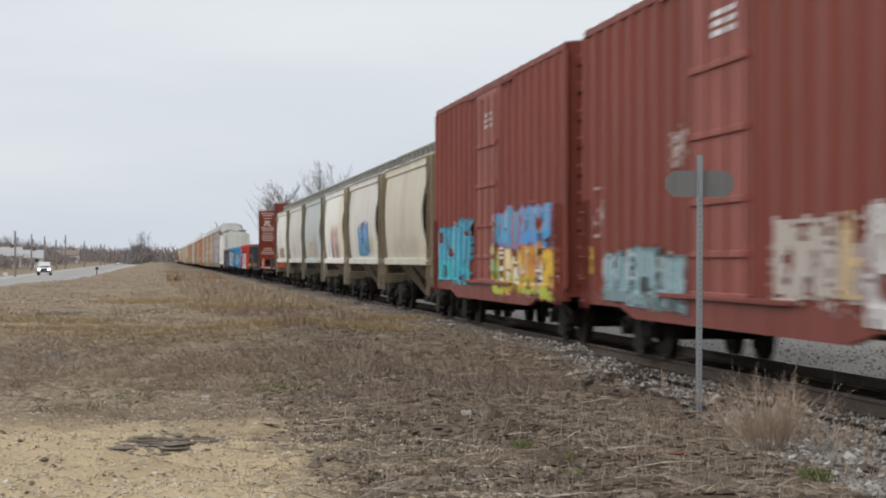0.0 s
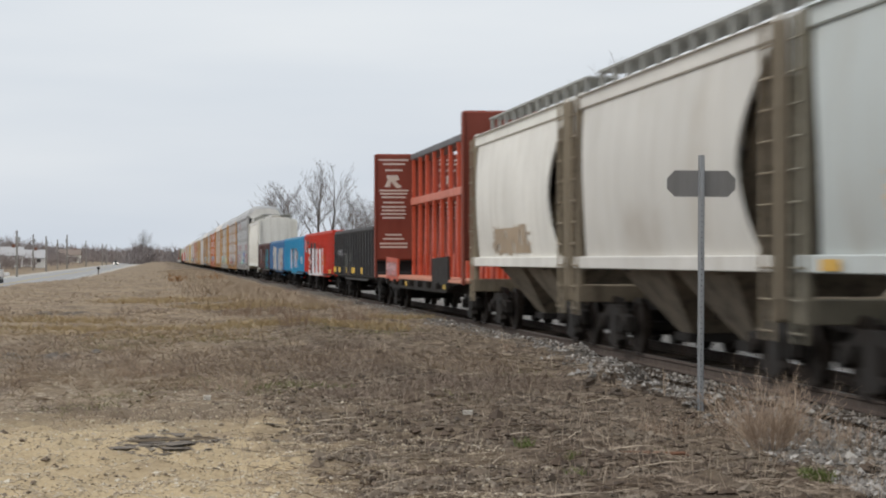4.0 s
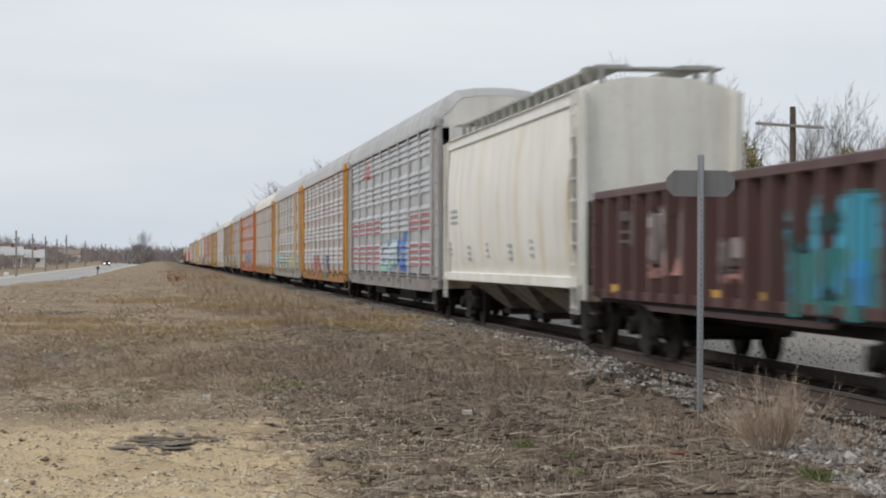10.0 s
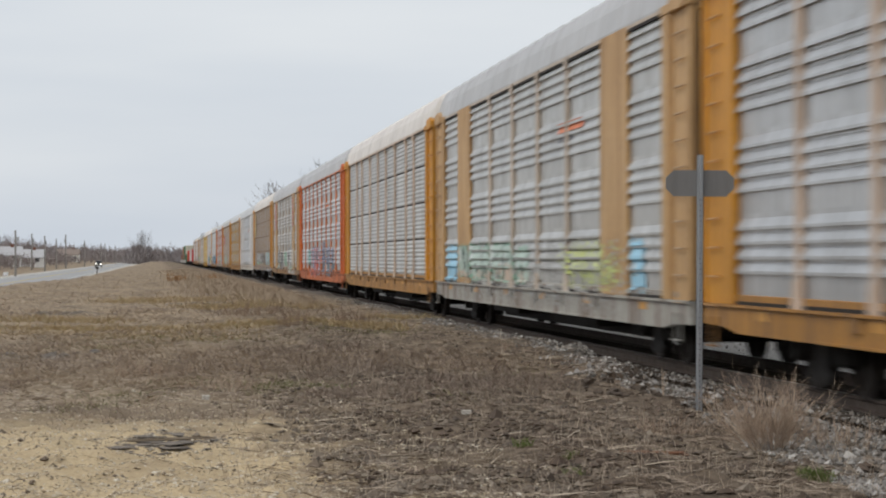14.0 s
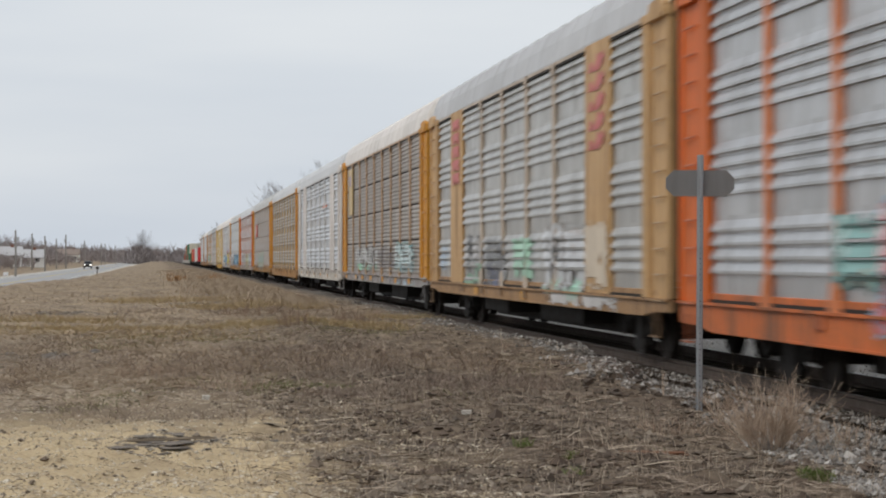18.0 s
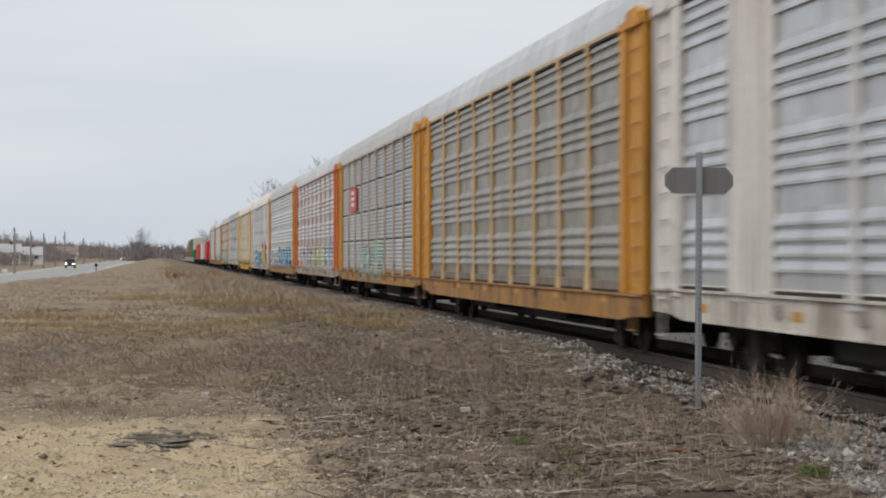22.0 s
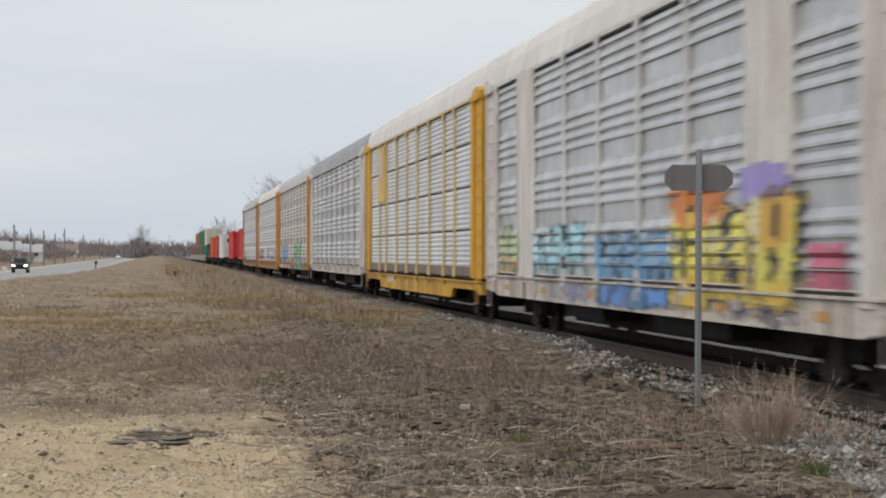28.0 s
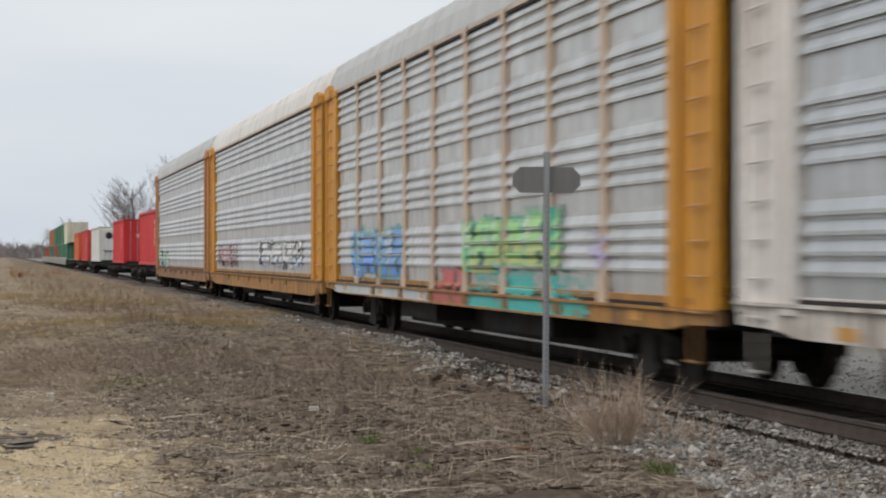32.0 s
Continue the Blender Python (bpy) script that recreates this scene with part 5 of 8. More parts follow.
RACKS = [("grey autorack with red stripes and blue graffiti", GRY, P1, P1, {"end_color": (0.68, 0.66, 0.62), "lift": 0.12, "sill_low": 0.69}),
         ("yellow-framed autorack with corrugated grey sides", YEL, P1, P1, {"sill_low": 0.63}),
         ("tan-framed autorack with coloured graffiti", TAN, (0.38, 0.375, 0.36), R2, {"wide": (2, 7), "sill_color": (0.34, 0.325, 0.29), "sill_low": 0.58}),
         ("yellow autorack with ridged pale grey panels", YEL, P2, WHT, {"lines": True, "thin": False, "posts": (-9.2, -7.15, -4.1, -1.3, 1.3, 4.1, 7.15, 9.2)}),
         ("orange-framed autorack with red and teal graffiti", ORG, P1, R2, {"post_color": (0.54, 0.17, 0.06), "sill_color": (0.50, 0.12, 0.025)}),
         ("tan autorack with a red lettered strip", TAN, (0.35, 0.34, 0.32), R2, {"wide": (1, 7), "sill_low": 0.72, "sill_color": (0.33, 0.19, 0.085)}),
         ("yellow autorack with brownish panels and graffiti", YEL, (0.25, 0.215, 0.18), WHT, {"lines": True, "sill_low": 0.78, "sill_top": 1.06, "sill_color": (0.33, 0.31, 0.30)}),
         ("white autorack with broad white posts", WHT, (0.42, 0.425, 0.43), R3, {"wide": (1, 7), "lift": 0.12, "sill_low": 0.68, "sill_color": (0.58, 0.535, 0.47)}),
         ("yellow-framed autorack with dull tan panels", YEL, P3, R3, {"post_color": (0.50, 0.33, 0.15), "sill_low": 0.57, "belt": (1.03, 1.20)}),
         ("yellow autorack with a small red sign", YEL, (0.32, 0.32, 0.315), P2, {"lines": True, "sill_low": 0.68}),
         ("orange-red autorack with green and blue graffiti", ORG, (0.42, 0.412, 0.405), R3, {"sill_low": 0.70, "sill_color": (0.44, 0.34, 0.28)}),
         ("yellow-framed autorack with blue graffiti", YEL, P2, P2, {"thin": False}),
         ("white autorack with large colourful graffiti", WHT, (0.41, 0.415, 0.415), WHT, {"wide": (1, 6), "lift": 0.12, "sill_low": 0.68, "sill_color": (0.56, 0.50, 0.44)}),
         ("bright yellow autorack with ridged silvery panels", (0.62, 0.33, 0.012), (0.52, 0.525, 0.53), WHT, {"lines": True, "thin": False, "posts": (-9.2, -7.15, -4.1, -1.3, 1.3, 4.1, 7.15, 9.2), "sill_low": 0.49, "sill_top": 0.94, "notch": True, "belt": (1.0, 1.27), "post_color": (0.56, 0.40, 0.14), "sill_color": (0.60, 0.33, 0.02)}),
         ("plain pale grey autorack", WHT, (0.40, 0.405, 0.405), R1, {"post_color": (0.46, 0.42, 0.39), "lift": 0.12, "sill_low": 0.79, "sill_color": (0.55, 0.51, 0.46)}),
         ("yellow-framed autorack with green graffiti", YEL, P2, P2, {"sill_low": 0.75}),
         ("yellow-framed autorack with pale panels", YEL, (0.42, 0.412, 0.405), WHT, {"thin": False}),
         ("brown-framed autorack with pale panels", (0.4, 0.17, 0.05), (0.42, 0.412, 0.405), P2, {"thin": False})]
for i, (lab, fc, pc, rc, kw) in enumerate(RACKS):
    c = autorack(lab, fc, pc, rc, rise=1.0 if i in (2, 3, 4, 5, 6, 12, 13) else 0.91, **kw)
    couple(c, 272.6 + 28.58 * i, 272.6 + 28.58 * (i + 1))
    AUTOS.append(c)

# intermodal cars at the rear
FLATS = [(787.3, 811), (811, 842), (842, 877), (877, 908), (908, 945)]
BOXES = [("bright red shipping container on a flatcar", 16.1, (0.52, 0.022, 0.025), 796.5, False),
         ("bright red shipping container on a flatcar", 13.7, (0.52, 0.022, 0.025), 827.7, False),
         ("white refrigerated container with a cooling unit", 16.1, (0.62, 0.60, 0.55), 865.5, True),
         ("red shipping container on a flatcar", 16.1, (0.48, 0.04, 0.035), 890.0, False),
         ("orange-red shipping container on a flatcar", 13.7, (0.55, 0.10, 0.03), 914.0, False)]
for a, b in FLATS:
    couple(container_flat("black flatcar carrying a container", b - a - 1.0), a, b)
for lab, ln, col, mid, ref in BOXES:
    c = container(lab, ln, col, 2.85, ref)
    TRAIN.append((c, mid - 0.94, 1.07))
GREEN, CREAM, BRICK, REDC = (0.045, 0.15, 0.085), (0.60, 0.56, 0.44), (0.34, 0.13, 0.06), (0.36, 0.04, 0.04)
STACK = [(GREEN, CREAM), (GREEN, GREEN), (GREEN, GREEN), (REDC, GREEN), (GREEN, BRICK), (GREEN, BRICK), (REDC, None), (REDC, None), (GREEN, None)]
for i, (lo, hi) in enumerate(STACK):
    a = 945 + 18.6 * i
    couple(well_car("pale grey well car carrying containers", 18.4, (0.42, 0.40, 0.37)), a, a + 18.6)
    words = {GREEN: "green", CREAM: "cream", BRICK: "brick-coloured", REDC: "dark red"}
    TRAIN.append((container(words[lo] + " container standing in a well car", 12.2, lo, 2.59, False, False), a + 9.3 - 0.94, 0.43))
    if hi:
        TRAIN.append((container(words[hi] + " container stacked on another container", 12.2 if hi != CREAM else 14.6, hi, 2.59, False, False), a + 9.3 - 0.94, 3.03))
# ---- paint on the cars ----
def tag(car, profile, x0, x1, z0, z1, fill, glow=None, edge=None, n=4, seed=0):
    """A row of n bold outlined shapes like sprayed letters, none of them a real one."""
    rs = random.Random(seed)
    rim = edge or tuple(0.42 * c for c in fill)
    dark = tuple(0.30 * c for c in rim)
    pale = tuple(min(0.72, 0.55 * c + 0.30) for c in fill)
    second = tuple(min(0.7, c * k) for c, k in zip(fill, rs.choice(((1.3, 0.8, 0.7), (0.7, 1.2, 0.9), (0.8, 0.9, 1.35), (0.6, 0.6, 0.6)))))
    outline, body, under, holes, shine = [], [], [], [], []
    w, hh = (x1 - x0) / n, z1 - z0
    for i in range(n):
        a, b = x0 + w * (i - rs.uniform(0.0, 0.12)), x0 + w * (i + 1 + rs.uniform(-0.06, 0.10))
        lo, hi = z0 + rs.uniform(0, 0.12) * hh, z1 - rs.uniform(0, 0.18) * hh
        ln = rs.uniform(-0.22, 0.25)
        outline.append((a - 0.07, b + 0.07, lo - 0.02, hi + 0.02, ln, "block"))
        body.append((a + 0.03, b - 0.03, lo + 0.03, hi - 0.03, ln, "block"))
        under.append((a + 0.03, b - 0.03, lo + 0.02, lo + (hi - lo) * rs.uniform(0.25, 0.5), ln, "mist" if rs.random() < 0.5 else "block"))
        for k in range(rs.choice((1, 2, 2))):
            c, d = a + (b - a) * rs.uniform(0.28, 0.55), lo + (hi - lo) * (rs.uniform(0.0, 0.3) if k == 0 else rs.uniform(0.5, 0.7))
            holes.append((c, c + (b - a) * rs.uniform(0.12, 0.24), d, d + (hi - lo) * rs.uniform(0.18, 0.34), ln, "block"))
        shine.append((a + 0.06, a + 0.06 + (b - a) * rs.uniform(0.10, 0.3), lo + (hi - lo) * 0.45, hi - 0.06, ln, "block"))
        if rs.random() < 0.5:
            holes.append((b - 0.10, b + 0.05, lo, hi, ln, "zig"))
    items = [(glow, [(x0 - 0.15, x1 + 0.15, z0, z1, 0.0, "mist")])] if glow else []
    items += [(rim, outline), (fill, body), (second, under), (pale, shine), (dark, holes)]
    graffiti(car, profile, items)


def mark(car, profile, x0, x1, z0, z1, color, kind="block", label="small painted mark"):
    lift = 0.005 if kind == "mist" else 0.018
    spray(car, "painted_mark", lambda z, x: profile(z, x) - lift, [(x0, x1, z0, z1, 0.0, kind)], spray_paint(color), label)


CY, BL, RD, YE, GR, VI, WH, GY, BK, OR = (0.05, 0.38, 0.55), (0.06, 0.22, 0.55), (0.50, 0.06, 0.05), (0.65, 0.42, 0.04), (0.28, 0.50, 0.16), (0.30, 0.25, 0.55), (0.66, 0.65, 0.66), (0.36, 0.36, 0.36), (0.03, 0.03, 0.035), (0.60, 0.20, 0.04)
# boxcars
tag(b2, prof_b, -8.7, -2.7, 0.80, 2.60, CY, None, (0.04, 0.2, 0.3), 2, 3)
tag(b2, prof_b, 1.0, 7.6, 1.75, 2.75, CY, RD, VI, 4, 5)
tag(b2, prof_b, 0.8, 8.6, 0.78, 1.95, YE, WH, OR, 4, 8)
mark(b2, prof_b, 8.0, 9.2, 0.92, 1.3, RD, "mist")
mark(b2, prof_b, 0.6, 1.9, 1.2, 1.8, GR, "blob")
mark(b2, prof_b, 3.2, 4.6, 1.8, 2.6, RD, "blob")
mark(b2, prof_b, 5.0, 6.2, 1.0, 1.7, OR, "blob")
mark(b2, prof_b, -6.2, -4.6, 1.2, 1.9, WH, "mist")
mark(b2, prof_b, -8.2, -6.8, 1.5, 2.3, (0.03, 0.10, 0.16), "mist")
mark(b1, prof_b, -6.4, -2.2, 0.85, 1.7, (0.10, 0.33, 0.40), "mist")
mark(b1, prof_b, 2.0, 8.5, 0.9, 2.1, (0.36, 0.30, 0.28), "mist")
tag(b1, prof_b, -7.4, -1.6, 0.80, 1.80, (0.28, 0.42, 0.45), (0.34, 0.36, 0.38), None, 3, 11)
mark(b1, prof_b, -8.3, -7.4, 1.95, 2.8, (0.36, 0.26, 0.24), "mist")
mark(b1, prof_b, -2.8, -1.7, 2.84, 3.56, (0.42, 0.33, 0.31), "mist")
mark(b1, prof_b, 2.3, 5.0, 1.02, 2.1, (0.46, 0.40, 0.36), "block")
mark(b1, prof_b, 4.9, 5.7, 1.1, 2.1, (0.55, 0.40, 0.22), "block")
mark(b1, prof_b, 5.8, 8.6, 0.82, 2.2, (0.56, 0.53, 0.52), "block")
for k in range(3):
    mark(b1, lambda z, x=0.0: -1.49, -0.35, 0.85, 4.52 + k * 0.13, 4.60 + k * 0.13, WH, "plain", "unreadable lettering")
    mark(b2, lambda z, x=0.0: -1.49, -0.35, 0.85, 4.52 + k * 0.13, 4.60 + k * 0.13, (0.5, 0.42, 0.4), "plain", "unreadable lettering")
mark(b1, prof_b, -8.85, -8.2, 1.28, 1.8, YE, "block")
# covered hoppers
(p1, f1), (p2, f2), (p3, f3), (p4, f4), (p5, f5), (p6, f6) = HOPS
mark(p2, f2, -2.6, 3.2, 1.64, 2.4, (0.22, 0.45, 0.66), "mist")
tag(p2, f2, -1.9, 2.4, 1.66, 3.0, (0.10, 0.30, 0.62), (0.25, 0.42, 0.66), (0.22, 0.20, 0.42), 3, 21)
mark(p2, f2, 2.5, 4.1, 1.74, 2.4, (0.55, 0.55, 0.08), "mist")
mark(p4, f4, -3.2, -0.2, 1.68, 2.5, (0.55, 0.43, 0.30), "block")
for a, b in ((3.6, 4.8), (-5.2, -4.5)):
    mark(p4, lambda z, x=0.0: -1.50, a, b, 1.45, 1.58, (0.6, 0.35, 0.05), "plain")
mark(p6, f6, -3.0, 2.3, 1.66, 2.3, (0.36, 0.27, 0.18), "block")
mark(p1, f1, -0.9, 0.4, 1.95, 2.3, (0.36, 0.45, 0.42), "mist")
# centre-beam
tag(cb, prof_cb, -7.5, -4.7, 1.05, 1.5, (0.62, 0.34, 0.36), None, None, 4, 31)
for a in (-2.0, 6.9):
    mark(cb, prof_cb, a, a + 0.5, 0.80, 0.92, YE, "plain")
# gondolas
(g1, q1), (g2, q2), (g3, q3), (g4, q4), (g5, q5) = GONS
for a, b in ((-8.1, -7.6), (-5.9, -5.3), (-2.8, -2.0), (0.5, 1.2), (3.9, 4.7), (6.4, 7.4)):
    mark(g1, q1, a, b, 1.05, 1.27, YE, "plain", "yellow reflective sticker")
tag(g1, q1, -6.3, -3.5, 1.72, 1.98, (0.30, 0.30, 0.31), None, None, 5, 41)
tag(g1, q1, -3.1, -0.1, 0.95, 2.0, (0.14, 0.15, 0.14), None, None, 3, 42)
mark(g2, q2, -5.6, 4.4, 0.85, 2.05, OR, "mist")
mark(g2, q2, -4.9, -0.9, 1.9, 2.4, BK, "blob")
mark(g2, q2, 3.9, 6.2, 0.85, 2.2, (0.55, 0.13, 0.02), "mist")
mark(g2, q2, 4.1, 5.2, 1.2, 2.1, (0.55, 0.13, 0.02), "blob")
mark(g2, q2, 4.4, 5.6, 1.0, 2.3, (0.05, 0.03, 0.03), "mist")
mark(g2, q2, -1.2, 4.4, 1.95, 2.35, (0.05, 0.02, 0.02), "mist")
mark(g2, q2, -6.2, -5.0, 0.95, 1.9, (0.55, 0.12, 0.02), "blob")
mark(g2, q2, -5.3, 4.0, 0.82, 2.10, (0.74, 0.74, 0.77), "solid", "white block graffiti")
for f0, f1, v0, v1 in ((0.09, 0.15, 0.56, 0.95), (0.09, 0.15, 0.06, 0.42), (0.24, 0.27, 0.04, 0.97), (0.35, 0.41, 0.30, 0.96), (0.49, 0.52, 0.04, 0.97), (0.60, 0.64, 0.12, 0.97), (0.73, 0.77, 0.05, 0.80), (0.85, 0.89, 0.35, 0.97)):
    mark(g2, lambda z, x: q2(z, x) - 0.006, -5.3 + 9.3 * f0, -5.3 + 9.3 * f1, 0.82 + 1.28 * v0, 0.82 + 1.28 * v1, (0.10, 0.03, 0.035) if f0 < 0.6 else (0.42, 0.16, 0.13), "solid", "dark gap between sprayed letters")
mark(g2, q2, 5.6, 7.9, 1.2, 2.5, (0.5, 0.12, 0.1), "mist")
tag(g2, q2, -8.2, -6.3, 1.9, 2.7, (0.6, 0.55, 0.55), None, None, 2, 44)
mark(g2, q2, 7.6, 8.6, 0.98, 1.12, YE, "plain", "yellow reflective sticker")
mark(g3, q3, -7.4, 6.0, 0.84, 1.9, (0.03, 0.36, 0.56), "mist")
mark(g3, q3, -3.4, 6.4, 0.9, 2.3, (0.03, 0.36, 0.56), "mist")
mark(g3, q3, -2.2, 4.6, 0.95, 2.3, BK, "mist")
tag(g3, q3, -1.9, 4.2, 0.98, 2.2, (0.60, 0.60, 0.66), None, None, 4, 45)
mark(g3, q3, 6.8, 7.4, 1.36, 1.73, (0.4, 0.5, 0.55), "block")
mark(g4, q4, -3.9, 0.6, 0.86, 2.5, (0.50, 0.48, 0.46), "block")
mark(g4, q4, 2.1, 8.0, 0.86, 2.3, (0.44, 0.43, 0.42), "block")
tag(g4, q4, -3.6, 0.3, 0.95, 2.3, (0.56, 0.54, 0.52), None, (0.12, 0.2, 0.22), 2, 46)
tag(g4, q4, 2.3, 7.8, 0.9, 2.1, (0.55, 0.52, 0.50), None, (0.22, 0.12, 0.08), 3, 47)
mark(g4, q4, -4.8, -4.1, 0.86, 2.0, (0.32, 0.05, 0.03), "mist")
mark(g4, q4, 0.7, 1.4, 0.9, 2.55, (0.32, 0.05, 0.03), "mist")
mark(g4, q4, 2.2, 7.8, 0.9, 1.7, (0.20, 0.13, 0.10), "mist")
mark(g4, q4, 3.4, 7.0, 1.4, 2.3, (0.10, 0.22, 0.32), "mist")
mark(g4, q4, -3.4, 0.2, 1.5, 2.4, (0.16, 0.15, 0.15), "mist")
mark(g4, q4, 5.2, 6.1, 0.9, 2.2, (0.34, 0.06, 0.04), "zig")
mark(g5, q5, 3.3, 6.9, 0.86, 1.75, (0.03, 0.17, 0.17), "block")
tag(g5, q5, 3.0, 6.8, 1.0, 2.45, (0.05, 0.33, 0.48), None, (0.03, 0.15, 0.15), 3, 48)
for a, b, c, d in ((-5.7, -4.9, 1.67, 2.5), (-3.8, -1.9, 1.2, 2.4), (0.4, 1.4, 1.2, 1.92)):
    tag(g5, q5, a, b, c, d, (0.32, 0.27, 0.27), None, None, 2, int(b * 10))
for a, b in ((-7.0, -6.2), (-3.4, -2.9), (-0.4, 0.2), (1.8, 2.5)):
    mark(g5, q5, a, b, 1.03, 1.17, (0.5, 0.3, 0.05), "plain", "yellow reflective sticker")
# the large hopper
for a, b, c in ((-8.1, -7.8, 1.66), (-4.9, -4.5, 1.55), (-1.9, -1.6, 1.6), (1.2, 1.7, 1.55), (4.0, 4.3, 1.62), (-7.6, -6.4, 2.45)):
    for k in range(3):
        mark(big_hop, prof_h, a, b, c + k * 0.14, c + k * 0.14 + 0.07, (0.33, 0.33, 0.32), "plain", "unreadable lettering")
for k, (z, w) in enumerate(((4.25, 0.32), (4.02, 0.32), (3.72, 0.18), (3.55, 0.2), (3.4, 0.14))):
    part("lettering_bar", Geo().box(8.90, 8.906, 0.45 - w, 0.45 + w, z - 0.06, z + 0.06), spray_paint((0.22, 0.22, 0.22)), big_hop)

# autoracks
A = AUTOS
RP = rack_profile


def RPW(z, x=0.0):
    return rack_profile(z, x, 4, True)


def RPL(z, x=0.0):
    return rack_profile(z, x, 8)


for row in (0, 1):
    for r in range(4):
        z = ROW_Z0 + ROW_H * row + 0.27 + 0.183 * r
        if row == 0 or r < 3:
            for b in (0, 1, 2, 3, 7, 8):
                x = -BAY * BAYS / 2 + BAY * b
                mark(A[0], lambda q, x=0.0: -FACE - RIDGE + 0.012, x + 0.25, x + BAY - 0.25, z + 0.012, z + 0.085, (0.38, 0.07, 0.075), "plain", "red painted ridge")
tag(A[0], RP, -1.5, 3.7, 1.1, 2.4, (0.50, 0.56, 0.60), None, (0.10, 0.34, 0.50), 3, 51)
tag(A[0], RP, 3.6, 6.0, 1.1, 2.45, (0.05, 0.14, 0.50), None, (0.08, 0.35, 0.45), 2, 52)
for k in range(3):
    mark(A[0], RP, -7.6, -5.4, 4.40 + k * 0.30, 4.62 + k * 0.30, (0.52, 0.05, 0.05), "plain", "red stripe of an emblem")
tag(A[1], RP, -5.2, -0.9, 0.62, 1.85, (0.46, 0.14, 0.11), (0.5, 0.25, 0.2), None, 3, 53)
tag(A[1], RP, 0.6, 4.0, 0.66, 1.8, (0.22, 0.24, 0.28), (0.3, 0.28, 0.3), None, 2, 54)
mark(A[1], RP, 1.5, 2.6, 3.5, 4.1, (0.55, 0.2, 0.2), "mist")
mark(A[1], RP, -4.0, -3.2, 3.0, 3.5, (0.55, 0.3, 0.3), "mist")
mark(A[2], RPW, -12.0, 12.0, 0.62, 2.0, (0.36, 0.355, 0.335), "mist")
mark(A[2], RPW, -12.2, -9.7, 1.0, 2.0, (0.28, 0.52, 0.66), "block")
tag(A[2], RPW, -9.3, 0.4, 1.0, 1.98, (0.40, 0.50, 0.44), None, (0.2, 0.36, 0.26), 6, 55)
mark(A[2], RPW, 3.4, 9.8, 1.0, 1.98, (0.56, 0.62, 0.22), "mist")
mark(A[2], RPW, 9.9, 11.0, 1.05, 1.95, (0.28, 0.52, 0.66), "block")
tag(A[4], RP, -6.8, -5.4, 1.1, 2.3, (0.20, 0.36, 0.34), None, None, 1, 56)
tag(A[4], RP, -5.5, 0.9, 0.70, 2.3, (0.46, 0.15, 0.16), (0.35, 0.45, 0.55), (0.30, 0.45, 0.58), 5, 57)
tag(A[4], RP, 1.6, 8.4, 0.70, 2.4, (0.14, 0.16, 0.28), (0.46, 0.38, 0.36), (0.46, 0.44, 0.44), 5, 58)
for c, x0 in ((2, 3.7), (4, 3.2), (7, 3.35), (10, 3.3)):
    mark(A[c], RPW if c in (2, 7) else RP, x0, x0 + 2.4, 3.88, 4.06, (0.60, 0.17, 0.06), "plain", "orange company stripe")
    mark(A[c], RPW if c in (2, 7) else RP, x0, x0 + 1.3, 3.72, 3.80, (0.12, 0.12, 0.13), "plain", "unreadable lettering")
for k in range(5):
    mark(A[5], RPW, -9.45, -8.05, 3.42 + k * 0.33, 3.70 + k * 0.33, (0.50, 0.13, 0.12), "block", "red lettering, unreadable")
    mark(A[5], RPW, 8.05, 9.45, 3.42 + k * 0.33, 3.70 + k * 0.33, (0.50, 0.13, 0.12), "block", "red lettering, unreadable")
mark(A[5], RPW, -12.2, -10.5, 1.2, 2.0, (0.40, 0.50, 0.60), "mist")
tag(A[5], RPW, -7.4, -4.4, 0.85, 2.2, (0.30, 0.29, 0.28), None, (0.12, 0.12, 0.12), 2, 59)
tag(A[5], RPW, -4.2, -1.2, 0.9, 2.2, (0.15, 0.15, 0.15), None, (0.36, 0.36, 0.36), 2, 60)
mark(A[5], RPW, -0.3, 2.3, 1.15, 2.05, (0.33, 0.52, 0.40), "block")
tag(A[5], RPW, 3.4, 7.6, 0.76, 2.35, (0.50, 0.51, 0.52), (0.42, 0.42, 0.42), (0.40, 0.36, 0.33), 2, 78)
mark(A[5], RPW, 7.75, 9.8, 1.02, 2.25, (0.56, 0.47, 0.36), "block")
mark(A[5], RPW, 4.0, 10.4, 0.73, 0.98, (0.50, 0.48, 0.46), "drip")
for a in (-5.6, 1.0, 6.4):
    mark(A[5], lambda z, x=0.0: -W - 0.002, a, a + 0.6, 0.76, 0.94, (0.52, 0.25, 0.03), "plain", "yellow reflective sticker")
tag(A[6], RPL, 5.2, 10.5, 1.1, 2.15, (0.46, 0.55, 0.55), None, (0.2, 0.4, 0.4), 4, 61)
tag(A[6], RPL, -8.4, -0.2, 1.1, 2.1, (0.48, 0.48, 0.47), None, (0.25, 0.22, 0.2), 6, 62)
mark(A[6], lambda z, x=0.0: -W - 0.003, 5.0, 11.5, 0.64, 0.98, (0.38, 0.48, 0.56), "mist")
for a in (-12.4, -8.2, -5.6, -2.4, 1.6, 5.6, 9.3):
    mark(A[6], lambda z, x=0.0: -W - 0.006, a, a + 0.6, 0.84, 1.0, (0.60, 0.27, 0.02), "plain", "orange reflective sticker")
mark(A[6], RPL, -12.2, 12.2, 1.12, 2.1, (0.15, 0.13, 0.125), "mist")
